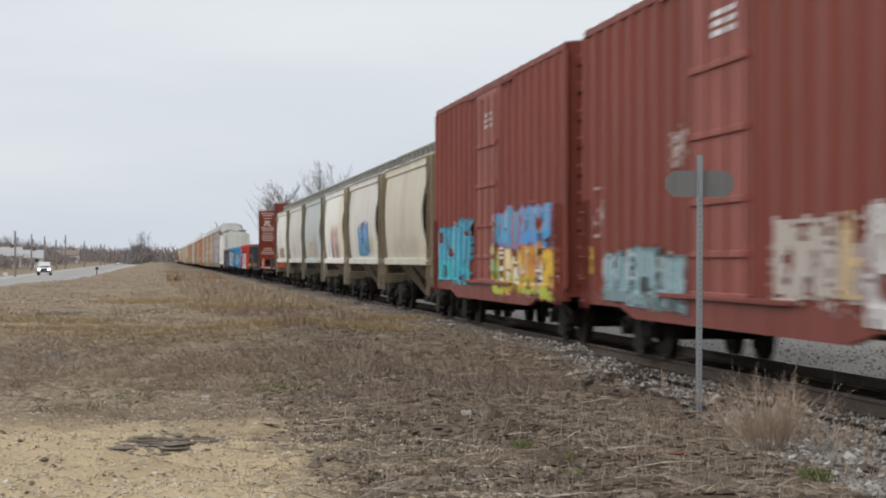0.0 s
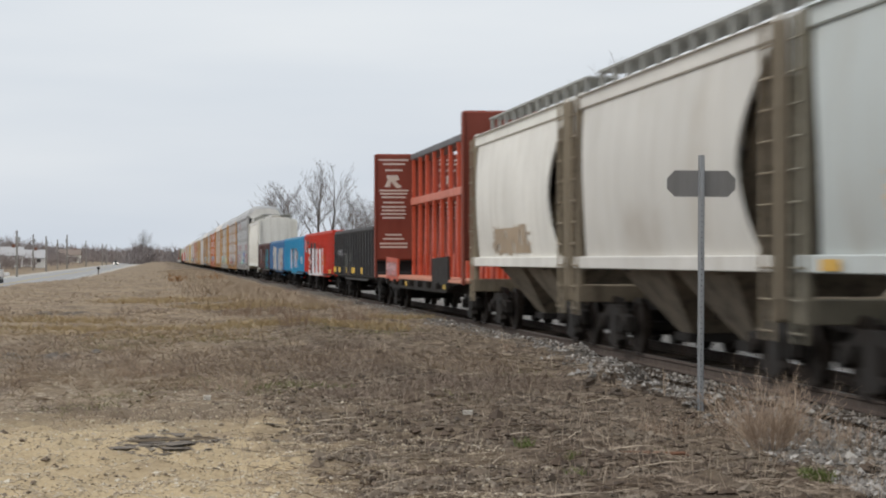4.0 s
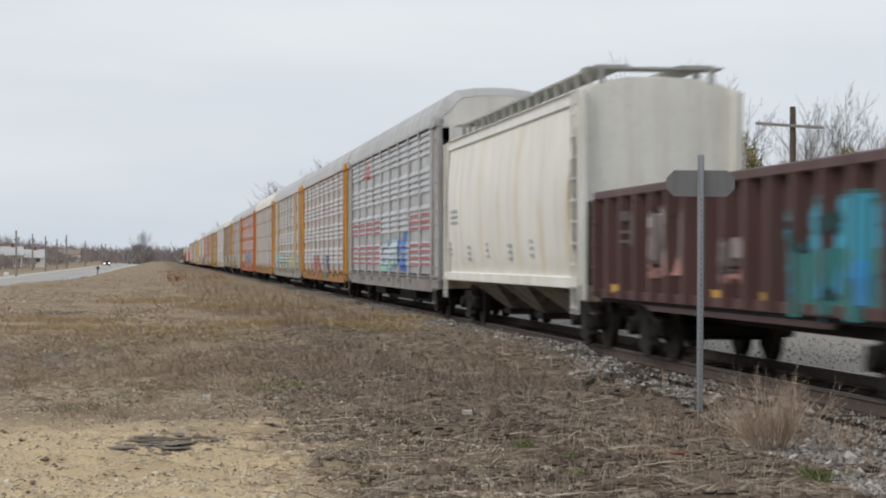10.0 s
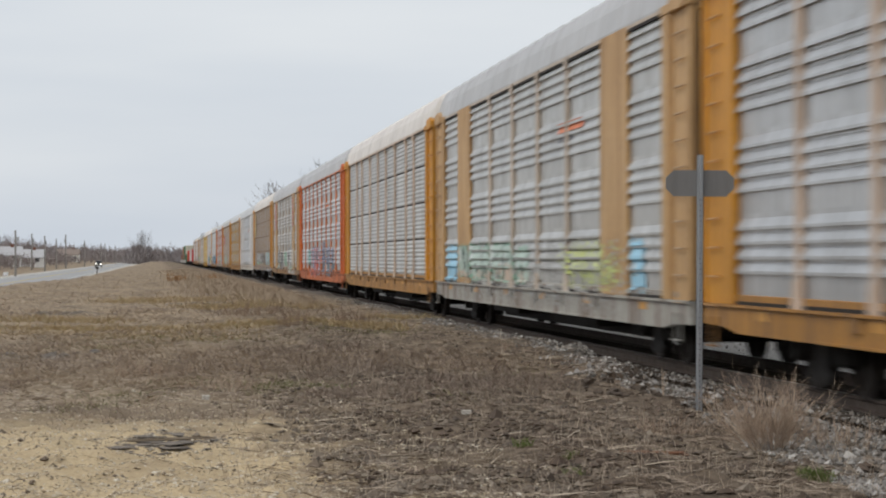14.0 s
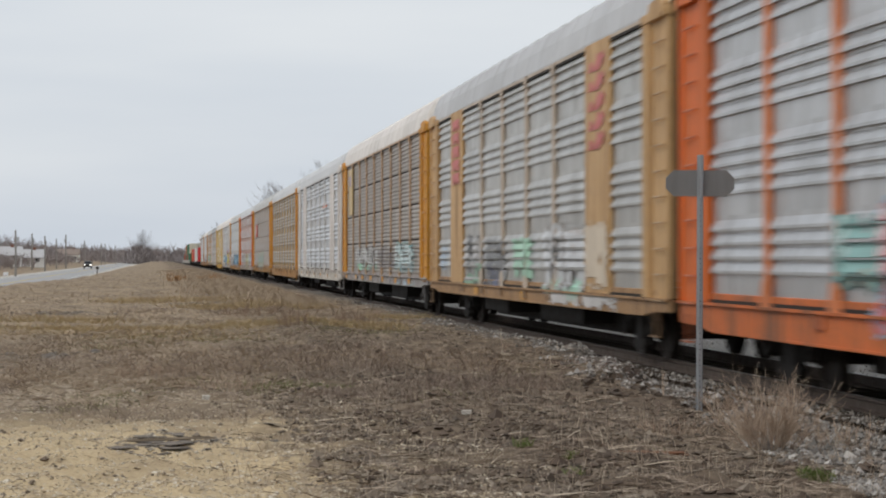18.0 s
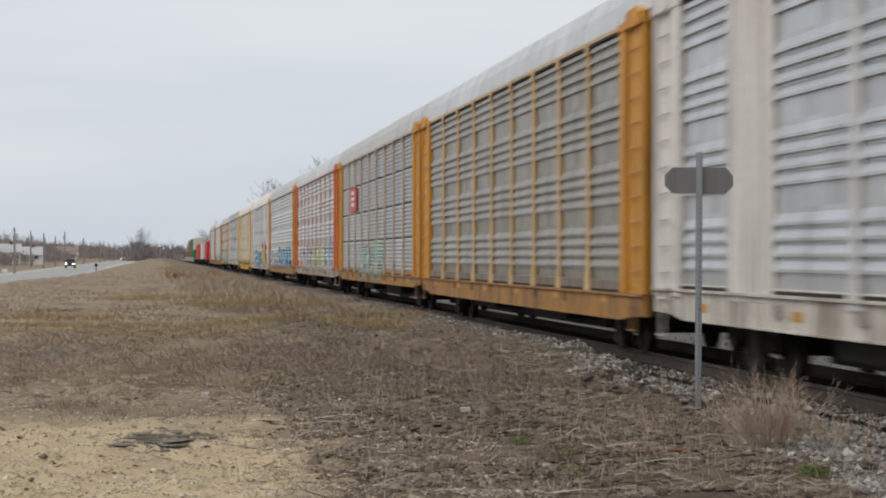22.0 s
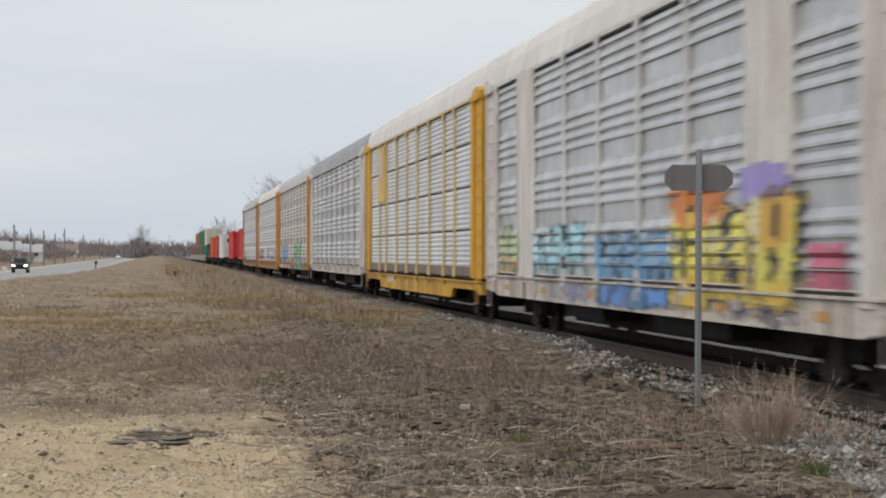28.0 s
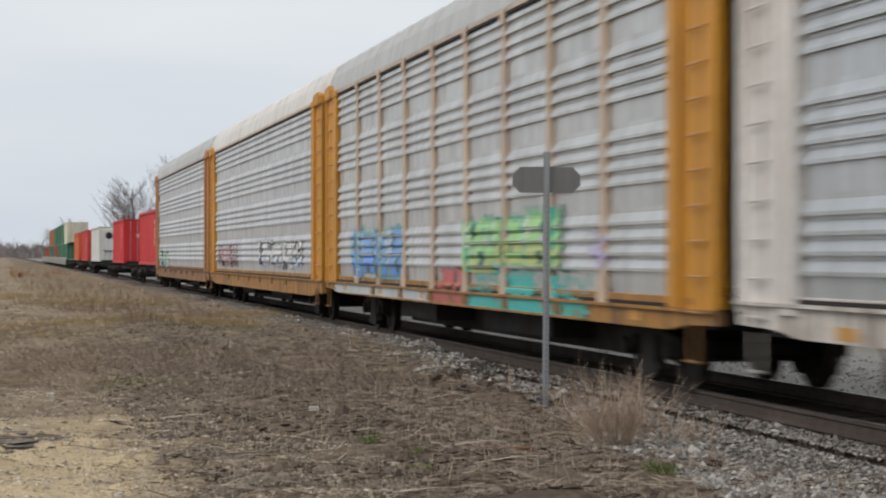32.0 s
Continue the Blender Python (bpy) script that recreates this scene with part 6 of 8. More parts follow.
part("number_board", Geo().box(-10.7, -9.3, -FACE - 0.11, -FACE - 0.06, 3.25, 5.0, 0.01), paint("board_tan", (0.52, 0.40, 0.22)), A[6], "tan lettered panel")
mark(A[6], lambda z, x=0.0: -FACE - 0.10, -10.4, -9.6, 4.3, 4.8, (0.35, 0.28, 0.42), "block", "emblem")
part("emblem_board", Geo().box(-8.1, -5.7, -FACE - 0.10, -FACE - 0.06, 3.25, 4.15, 0.01), paint("board_red", (0.50, 0.07, 0.05)), A[9], "small red and white emblem panel")
for k in range(3):
    mark(A[9], lambda z, x=0.0: -FACE - 0.09, -7.7, -6.3, 3.45 + k * 0.22, 3.58 + k * 0.22, WH, "block", "unreadable lettering")
tag(A[9], RPL, -5.0, 3.4, 0.70, 2.25, (0.26, 0.38, 0.37), (0.40, 0.42, 0.36), (0.45, 0.48, 0.30), 5, 63)
mark(A[10], RP, -12.6, 11.8, 0.72, 2.1, (0.50, 0.48, 0.46), "mist")
mark(A[10], RP, -8.9, -7.1, 0.93, 1.2, (0.5, 0.17, 0.06), "block")
tag(A[10], RP, -7.4, -1.5, 0.75, 2.2, (0.46, 0.45, 0.45), (0.42, 0.42, 0.42), (0.22, 0.23, 0.26), 4, 64)
tag(A[10], RP, -1.1, 6.4, 0.70, 2.25, (0.50, 0.54, 0.32), (0.48, 0.52, 0.34), (0.35, 0.2, 0.12), 4, 65)
tag(A[10], RP, 6.8, 11.5, 0.75, 2.2, (0.50, 0.58, 0.64), (0.22, 0.38, 0.5), None, 3, 66)
tag(A[11], RP, -2.8, 10.2, 0.75, 2.2, (0.22, 0.42, 0.58), (0.30, 0.46, 0.58), None, 6, 67)
tag(A[11], RP, -12.2, -3.2, 0.75, 2.0, (0.56, 0.56, 0.56), None, None, 6, 68)
tag(A[12], RPW, -12.2, -9.7, 0.97, 2.3, (0.40, 0.48, 0.22), None, (0.3, 0.35, 0.3), 2, 69)
tag(A[12], RPW, -7.7, -2.8, 1.0, 2.2, (0.30, 0.55, 0.62), (0.5, 0.55, 0.58), None, 4, 70)
tag(A[12], RPW, -1.8, 3.6, 0.65, 2.0, (0.14, 0.30, 0.48), (0.28, 0.5, 0.6), None, 4, 71)
tag(A[12], RPW, 3.7, 10.1, 0.75, 2.5, (0.66, 0.58, 0.10), (0.62, 0.40, 0.10), BK, 3, 72)
mark(A[12], RPW, 7.2, 9.8, 2.2, 2.7, VI, "blob")
mark(A[12], RPW, 3.4, 6.6, 1.9, 2.55, OR, "blob")
mark(A[12], RPW, 8.2, 10.0, 1.6, 2.4, (0.62, 0.36, 0.05), "blob")
mark(A[12], RPW, 2.6, 3.8, 1.0, 2.2, (0.08, 0.07, 0.10), "mist")
mark(A[12], RPW, 6.2, 10.6, 0.64, 1.5, (0.06, 0.06, 0.10), "mist")
mark(A[12], RPW, 6.4, 7.2, 1.1, 2.0, (0.07, 0.07, 0.09), "zig")
mark(A[12], RPW, -7.0, 2.5, 0.66, 1.1, (0.20, 0.26, 0.42), "mist")
mark(A[12], RPW, 10.2, 11.8, 1.1, 1.75, (0.46, 0.10, 0.16), "block")
for a in (-6.6, -5.6):
    mark(A[13], lambda z, x=0.0: -W + 0.012, a, a + 0.85, 0.68, 0.92, (0.52, 0.52, 0.53), "block", "grey lettered plate")
part("number_board", Geo().box(-9.2, -7.15, -FACE - 0.11, -FACE - 0.06, 3.25, 5.05, 0.01), paint("board_yellow", (0.56, 0.36, 0.08)), A[13], "yellow lettered panel")
mark(A[13], lambda z, x=0.0: -FACE - 0.10, -8.6, -7.75, 3.9, 4.9, (0.5, 0.42, 0.45), "block", "emblem")
for k in range(2):
    mark(A[14], RP, -8.2, -5.5, 3.55 + k * 0.24, 3.68 + k * 0.24, (0.68, 0.68, 0.68), "block", "unreadable lettering")
tag(A[15], RP, -10.4, -4.4, 1.05, 2.25, (0.14, 0.30, 0.56), (0.36, 0.50, 0.50), (0.12, 0.32, 0.30), 4, 73)
tag(A[15], RP, 1.2, 7.6, 1.26, 2.36, (0.28, 0.52, 0.20), None, (0.06, 0.32, 0.26), 3, 74)
mark(A[15], lambda z, x=0.0: RP(z, x), 1.4, 9.3, 0.66, 1.45, (0.04, 0.40, 0.36), "mist")
mark(A[15], lambda z, x=0.0: -W + 0.012, -12.6, -1.4, 0.77, 0.99, (0.46, 0.49, 0.49), "solid")
mark(A[15], lambda z, x=0.0: -W + 0.010, -1.5, 1.3, 0.77, 0.99, (0.42, 0.10, 0.08), "block")
mark(A[15], lambda z, x=0.0: -W + 0.010, 1.2, 9.0, 0.77, 0.99, (0.05, 0.42, 0.38), "block")
mark(A[15], RP, -1.2, 1.4, 0.8, 1.25, (0.45, 0.12, 0.08), "mist")
mark(A[15], RP, -0.9, 1.2, 1.02, 1.4, (0.48, 0.10, 0.10), "block")
mark(A[15], RP, 8.8, 9.8, 1.38, 1.93, (0.40, 0.34, 0.55), "mist")
tag(A[16], RP, -11.5, -5.0, 1.2, 2.0, (0.50, 0.32, 0.34), (0.45, 0.42, 0.44), None, 4, 75)
tag(A[16], RP, 0.6, 10.4, 1.2, 2.05, (0.62, 0.62, 0.62), None, None, 5, 76)
tag(A[17], RP, -11.3, -6.0, 1.0, 1.9, (0.38, 0.50, 0.40), None, None, 4, 77)
for c in (1, 2, 3, 7, 8, 9, 12, 13, 14, 15):
    for k in range(6):
        mark(A[c], lambda z, x=0.0: -W + 0.012, -11.3 + k * 4.4, -10.8 + k * 4.4, 0.82, 0.94, (0.50, 0.24, 0.04), "plain", "yellow reflective sticker")
# ---- ground cover ----
def mesh_from(name, verts, faces, material, smooth=False):
    me = bpy.data.meshes.new(name)
    me.from_pydata(np.asarray(verts).tolist(), [], np.asarray(faces).tolist())
    me.materials.append(material)
    return new(name, me)


def place(sx, sy):
    """World x, y to along and across the track."""
    return -sx * TS + sy * TC, sx * TC + sy * TS


def ground_at(x, y):
    s, o = place(np.asarray(x, float), np.asarray(y, float))
    return ground_height(s, o)


rng = np.random.RandomState(4)
OCTA = np.array([(1, 0, 0), (-1, 0, 0), (0, 1, 0), (0, -1, 0), (0, 0, 1), (0, 0, -1)], float)
OCTA_F = np.array([(0, 2, 4), (2, 1, 4), (1, 3, 4), (3, 0, 4), (2, 0, 5), (1, 2, 5), (3, 1, 5), (0, 3, 5)])


def pebbles(name, x, y, z, size, material, flat=0.6):
    n = len(x)
    v = OCTA[None] * (size[:, None, None] * rng.uniform(0.55, 1.25, (n, 6, 1))) + rng.normal(0, 0.18, (n, 6, 3)) * size[:, None, None]
    a = rng.uniform(0, 6.28, n)
    vx = v[..., 0] * np.cos(a)[:, None] - v[..., 1] * np.sin(a)[:, None]
    vy = v[..., 0] * np.sin(a)[:, None] + v[..., 1] * np.cos(a)[:, None]
    co = np.stack([vx + x[:, None], vy + y[:, None], v[..., 2] * flat + z[:, None]], -1).reshape(-1, 3)
    f = (OCTA_F[None] + 6 * np.arange(n)[:, None, None]).reshape(-1, 3)
    return mesh_from(name, co, f, material)


def blades(name, x, y, z, length, width, rise, material, bend=0.3):
    """Thin blades: each a bent strip of two pieces that ends in a point."""
    n = len(x)
    a = rng.uniform(0, 6.28, n)
    dx, dy = np.cos(a), np.sin(a)
    el = np.clip(rise + rng.normal(0, min(0.2, 0.06 + rise * 0.5), n), 0.02, 1.5)
    h1, h2 = length * 0.55, length * 0.45
    p0 = np.stack([x, y, z], -1)
    d1 = np.stack([dx * np.cos(el), dy * np.cos(el), np.sin(el)], -1)
    el2 = el - bend
    d2 = np.stack([dx * np.cos(el2), dy * np.cos(el2), np.sin(el2)], -1)
    p1 = p0 + d1 * h1[:, None]
    p2 = p1 + d2 * h2[:, None]
    # spread across the line of sight
    sd = np.stack([np.full(n, 1.0), np.zeros(n), np.zeros(n)], -1) * np.abs(np.sin(el))[:, None] + np.stack([-dy, dx, np.full(n, 0.5)], -1) * (1 - np.abs(np.sin(el)))[:, None]
    sd = sd * width[:, None] / 2
    co = np.stack([p0 - sd, p0 + sd, p1 - sd * 0.8, p1 + sd * 0.8, p2], 1).reshape(-1, 3)
    k = 5 * np.arange(n)[:, None]
    quads = np.concatenate([k, k + 1, k + 3, k + 2], 1)
    tris = np.concatenate([k + 2, k + 3, k + 4], 1)
    me = bpy.data.meshes.new(name)
    me.from_pydata(co.tolist(), [], quads.tolist() + tris.tolist())
    me.materials.append(material)
    return new(name, me)


def strew(n, near, far, left=-0.23, right=0.30):
    """Random places ahead, thinning out with distance."""
    u = rng.uniform(1 / far, 1 / near, n)
    y = 1 / u
    x = rng.uniform(left, right, n) * y
    s, o = place(x, y)
    return x, y, s, o


STRAW = islands("dead_grass", [(0.30, 0.235, 0.18), (0.38, 0.305, 0.23), (0.46, 0.375, 0.28), (0.55, 0.46, 0.35), (0.33, 0.265, 0.21), (0.41, 0.335, 0.26)])
FIELD = islands("field_grass", [(0.33, 0.255, 0.185), (0.40, 0.315, 0.225), (0.46, 0.365, 0.26), (0.30, 0.235, 0.18)])
GOLD = islands("golden_grass", [(0.38, 0.27, 0.14), (0.43, 0.32, 0.175), (0.31, 0.225, 0.125), (0.46, 0.36, 0.215), (0.28, 0.245, 0.125)])
CLOD = islands("soil_clods", [(0.07, 0.055, 0.043), (0.12, 0.094, 0.073), (0.21, 0.17, 0.13), (0.20, 0.155, 0.115), (0.10, 0.074, 0.055), (0.27, 0.225, 0.175), (0.09, 0.066, 0.05)])
STONE = islands("ballast_stone", [(0.09, 0.079, 0.068), (0.22, 0.206, 0.188), (0.33, 0.31, 0.288), (0.13, 0.112, 0.095), (0.50, 0.475, 0.44), (0.25, 0.21, 0.172), (0.19, 0.177, 0.162), (0.11, 0.088, 0.070)])

# matted dead grass and litter
DIM = islands("rotting_grass", [(0.22, 0.168, 0.124), (0.26, 0.20, 0.148), (0.32, 0.25, 0.186), (0.45, 0.365, 0.28), (0.24, 0.183, 0.136), (0.28, 0.218, 0.164)])
x, y, s, o = strew(360000, 11.5, 80)
patchy = rough_field(x, y, 21, 1.3) * 0.5 + rough_field(x, y, 22, 0.4) * 0.5
gravelly = soft(2.3, 0.5, o + 1.6 * (rough_field(x, y, 23, 2.5) - 0.5)) * soft(22.5, 19.5, s + 5 * (rough_field(x, y, 24, 3.0) - 0.5))
keep = (AXIS - o > 3.5 - 1.2 * soft(23, 36, s)) & (patchy > 0.30 + 0.08 * soft(0.5, 2.5, o)) & (rng.rand(len(x)) > 0.97 * gravelly)
keep &= (rng.rand(len(x)) < 0.42 + 0.5 * soft(24, 40, s)) | (o < 1.6)
dim = o + 2.5 * (rough_field(x, y, 25, 1.6) - 0.5) > 2.2 - 2.0 * soft(40, 22, s)
for sel, mt, nm in ((keep & ~dim, STRAW, "pale"), (keep & dim, DIM, "brown")):
    a, b = x[sel], y[sel]
    tagged(blades("dead_grass", a, b, ground_at(a, b), rng.gamma(2.0, 0.035, len(a)) + 0.02, 0.0042 * b / 14 * rng.uniform(0.6, 1.5, len(a)), 0.09, mt), "matted " + nm + " dead grass and litter over the ground", "dead grass", kind="stuff")
# standing dry grass farther out
x, y, s, o = strew(120000, 24, 260)
tall = rough_field(x, y, 31, 5.0) * 0.6 + rough_field(x, y, 32, 1.2) * 0.4
keep = (AXIS - o > 3.9) & (tall > 0.50 - 0.10 * soft(40, 90, y)) & (o > -16)
x, y, o, tall = x[keep], y[keep], o[keep], tall[keep]
tagged(blades("dry_grass", x, y, ground_at(x, y), rng.uniform(0.05, 0.22, len(x)) * (0.5 + tall), 0.0030 * y / 14, 0.55, FIELD, 0.5), "standing dry grass beside the track", "dry grass", kind="stuff")
for k, (gx, gy, rx, ry, n, h) in enumerate(((-5.2, 62, 2.4, 5.0, 3000, 0.24), (-4.8, 39, 2.0, 3.6, 1800, 0.14), (-7.8, 42, 1.6, 4.0, 1500, 0.15), (-5.6, 61, 2.4, 3.0, 1600, 0.22), (-3.0, 46, 2.6, 1.8, 2600, 0.24), (-6.2, 43.5, 3.0, 1.6, 2600, 0.20), (-1.6, 44, 1.2, 1.5, 1100, 0.22), (-8.6, 49, 2.0, 2.0, 1500, 0.22), (-9.0, 72, 3.0, 4.0, 1800, 0.28), (-1.0, 52, 1.2, 2.0, 800, 0.24))):
    a, r = rng.uniform(0, 6.28, n), np.sqrt(rng.rand(n)) * rng.uniform(0.6, 1.0, n)
    x, y = gx + rx * r * np.cos(a), gy + ry * r * np.sin(a)
    tagged(blades("golden_grass", x, y, ground_at(x, y), rng.uniform(0.3, 1.0, n) * h, 0.0034 * y / 14, 0.85, GOLD, 0.5), "golden dry grass tufts in the field", "dry grass", kind="stuff")
OLIVE = islands("olive_grass", [(0.19, 0.20, 0.085), (0.25, 0.235, 0.11), (0.16, 0.165, 0.075), (0.32, 0.27, 0.15)])
for gx, gy, rx, ry, n in ((-1.85, 23.6, 0.45, 1.3, 420), (-3.2, 22.0, 0.5, 1.2, 420), (-3.3, 19.7, 0.35, 0.8, 240), (-2.5, 24.8, 0.9, 1.2, 420), (-4.6, 37.5, 1.9, 2.6, 1500), (0.2, 20.5, 0.5, 0.9, 160), (-5.2, 34.0, 0.8, 1.6, 500), (-1.6, 41.5, 1.1, 1.6, 700), (1.0, 27.0, 0.5, 1.5, 220)):
    x, y = gx + rx * rng.normal(0, 0.55, n), gy + ry * rng.normal(0, 0.55, n)
    tagged(blades("olive_grass", x, y, ground_at(x, y), rng.uniform(0.03, 0.13, n), 0.0040 * y / 14, 0.6, OLIVE, 0.5), "sparse olive green grass in the dead field", "grass", kind="stuff")
for gx, gy, r, n in ((-9.5, 55, 1.0, 260), (-6.1, 31.2, 0.8, 300), (-6.9, 67, 1.3, 260)):
    x, y = gx + rng.normal(0, r * 0.5, n), gy + rng.normal(0, r * 0.5, n)
    tagged(pebbles("asphalt_crumbs", x, y, ground_at(x, y) + 0.005, rng.gamma(2.0, 0.016, n) + 0.02, islands("old_asphalt_crumbs", [(0.12, 0.105, 0.09), (0.17, 0.148, 0.125), (0.22, 0.188, 0.155), (0.14, 0.122, 0.105)]), 0.4), "crumbled patch of old dark asphalt", "asphalt", kind="stuff")
# taller fringe along the bank, which hides the far rail
yy = rng.uniform(60, 260, 26000)
oo = AXIS - 3.9 - np.abs(rng.normal(0, 1.6, 26000))
x, y = -yy * TS + oo * TC, yy * TC + oo * TS
tagged(blades("bank_grass", x, y, ground_at(x, y), rng.uniform(0.10, 0.38, len(x)), 0.0030 * y / 14, 1.0, FIELD, 0.4), "tall dry grass on the bank by the track", "dry grass", kind="stuff")

# tangled standing weeds between the pull-off and the track
WEEDY = islands("grey_weeds", [(0.24, 0.185, 0.15), (0.30, 0.235, 0.19), (0.18, 0.137, 0.112), (0.40, 0.325, 0.26), (0.26, 0.195, 0.14)])
x, y, s, o = strew(70000, 18.0, 60, -0.23, 0.06)
thick = rough_field(s, o, 71, 2.2) * 0.55 + rough_field(s * 0.5, o, 72, 0.8) * 0.45
keep = (thick > 0.50) & (AXIS - o > 4.2) & (o > -8.5) & (rng.rand(len(x)) < 0.25 + 0.75 * soft(19.5, 22.5, s))
x, y, thick = x[keep], y[keep], thick[keep]
tagged(blades("dry_weeds", x, y, ground_at(x, y), rng.gamma(2.5, 0.032, len(x)) * (0.4 + 1.4 * thick), 0.0034 * y / 16 * rng.uniform(0.5, 1.3, len(x)), 0.85, WEEDY, 0.35), "tangled grey-brown dead weeds in the field", "weeds", kind="stuff")
# fallen twigs and straw stalks
for n_, mt, nm in ((900, STRAW, "pale"), (1500, CLOD, "dark")):
    x, y, s, o = strew(n_, 11.8, 34, -0.16, 0.30)
    keep = (AXIS - o > 3.6) & (o > 0.6)
    x, y = x[keep], y[keep]
    tagged(blades("fallen_twigs", x, y, ground_at(x, y) + 0.012, rng.gamma(3.0, 0.07, len(x)) + 0.05, rng.uniform(0.005, 0.012, len(x)), 0.10, mt, 0.12), nm + " fallen twigs and stalks on the soil", "twigs", kind="stuff")

# short upright stubble
x, y, s, o = strew(2600, 11.5, 40, -0.1, 0.3)
keep = (AXIS - o > 3.6 - 1.1 * soft(23, 36, s)) & (o > 0.4)
x, y = x[keep], y[keep]
tagged(blades("stubble", x, y, ground_at(x, y), rng.gamma(2.0, 0.035, len(x)) + 0.03, 0.004 * y / 14, 1.25, STRAW, 0.2), "short pale dry stalks sticking up from the soil", "dry grass", kind="stuff")
# soil clods and small stones
x, y, s, o = strew(150000, 11.5, 48)
rough = rough_field(x, y, 51, 1.1) * 0.6 + rough_field(x, y, 52, 0.35) * 0.4
keep = (AXIS - o > 3.3 - 1.1 * soft(23, 36, s)) & (rough > 0.42) & ((o > 1.0) | (rng.rand(len(x)) < 0.02))
x, y = x[keep], y[keep]
tagged(pebbles("soil_clods", x, y, ground_at(x, y) + 0.004, rng.gamma(1.4, 0.0075, len(x)) + 0.004, CLOD), "brown soil clods and small stones", "clods", kind="stuff")
x, y, s, o = strew(9000, 11.5, 34, -0.05, 0.30)
lumpy = rough_field(x, y, 81, 0.9) * 0.6 + rough_field(x, y, 82, 0.3) * 0.4
keep = (AXIS - o > 3.4 - 1.0 * soft(23, 36, s)) & (lumpy > 0.52) & (o > 1.2)
x, y = x[keep], y[keep]
tagged(pebbles("soil_lumps", x, y, ground_at(x, y) + 0.006, rng.gamma(1.8, 0.009, len(x)) + 0.012, islands("dark_lumps", [(0.06, 0.044, 0.033), (0.095, 0.07, 0.053), (0.14, 0.105, 0.08), (0.075, 0.053, 0.039)]), 0.6), "dark crumbly lumps of turned soil", "clods", kind="stuff")
x, y, s, o = strew(30000, 11.5, 26, -0.22, 0.05)
keep = o < 2.4 + 1.5 * (rough_field(x, y, 57, 1.2) - 0.5)
x, y = x[keep], y[keep]
tagged(pebbles("gravel", x, y, ground_at(x, y) + 0.002, rng.gamma(1.6, 0.003, len(x)) + 0.004, islands("sandy_gravel", [(0.26, 0.21, 0.15), (0.44, 0.36, 0.26), (0.58, 0.50, 0.38), (0.50, 0.42, 0.30), (0.36, 0.29, 0.20), (0.68, 0.62, 0.52)])), "fine tan gravel and grit", "gravel", kind="stuff")
# ballast
n = 105000
s = 1 / rng.uniform(1 / 75, 1 / 9.0, n)
o = AXIS + np.where(rng.rand(n) < 0.74, -rng.uniform(0.86, 4.7, n), rng.uniform(-0.8, 7.5, n))
keep = ~((np.abs(np.abs(o - AXIS) - 0.755) < 0.06)) & ((np.abs(o - AXIS) > 1.3 + 0.3 * rough_field(s, o, 62, 0.6)) | ((o < AXIS - 0.86) & (rng.rand(n) < 0.75))) & ((o > AXIS) | (AXIS - o < 3.7 + 0.8 * soft(21, 15, s) - 0.9 * soft(23, 36, s) + 0.7 * (rough_field(s, o, 61, 0.8) - 0.5))) & (rng.rand(len(s)) > 0.25 * soft(26, 45, s) * (o < AXIS))
s, o = s[keep], o[keep]
x, y = -s * TS + o * TC, s * TC + o * TS
tagged(pebbles("ballast", x, y, np.maximum(ground_height(s, o) + 0.008, np.where(np.abs(o - AXIS) < 1.36, -0.185, -9.0)), (rng.gamma(2.5, 0.0055, len(x)) + 0.011) * np.clip(s / 22, 0.85, 1.0), STONE, 0.75), "grey crushed stone ballast", "ballast", kind="stuff")


def ground_spot(x, y):
    return Vector((x, y, float(ground_at(x, y))))


# ---- shrubs and weeds by the track ----
def stems(parent, mat_, n, height, spread, seed, radius=0.004, fork=3, lean=0.35):
    rs = random.Random(seed)
    g, fine = Geo(), Geo()
    for i in range(n):
        a, r = rs.uniform(0, 6.28), spread * math.sqrt(rs.random())
        p = Vector((math.cos(a) * r * 0.6, math.sin(a) * r * 0.6, -0.02))
        lo = lean * rs.uniform(0.2, 1.3) * (0.3 + r / spread)
        d = Vector((math.cos(a) * lo + rs.gauss(0, 0.12), math.sin(a) * lo + rs.gauss(0, 0.12), 1)).normalized()
        h = height * rs.uniform(0.35, 1.0)
        q = p + d * h * 0.62
        g.tube(p, q, radius, radius * 0.7, 4, False)
        for k in range(fork):
            d2 = (d + Vector((rs.uniform(-0.7, 0.7), rs.uniform(-0.7, 0.7), rs.uniform(-0.1, 0.3)))).normalized()
            b = p.lerp(q, rs.uniform(0.2, 1.0))
            e = b + d2 * h * rs.uniform(0.15, 0.42)
            fine.tube(b, e, radius * 0.6, radius * 0.35, 3, False)
            for j in range(2):
                d3 = (d2 + Vector((rs.uniform(-0.9, 0.9), rs.uniform(-0.9, 0.9), rs.uniform(-0.3, 0.4)))).normalized()
                c = b.lerp(e, rs.uniform(0.4, 1))
                fine.tube(c, c + d3 * h * rs.uniform(0.05, 0.16), radius * 0.45, radius * 0.2, 3, False)
    tagged(part("stem_clump", g, mat_, parent), kind="stuff")
    tagged(part("twig_clump", fine, mat_, parent), kind="stuff")


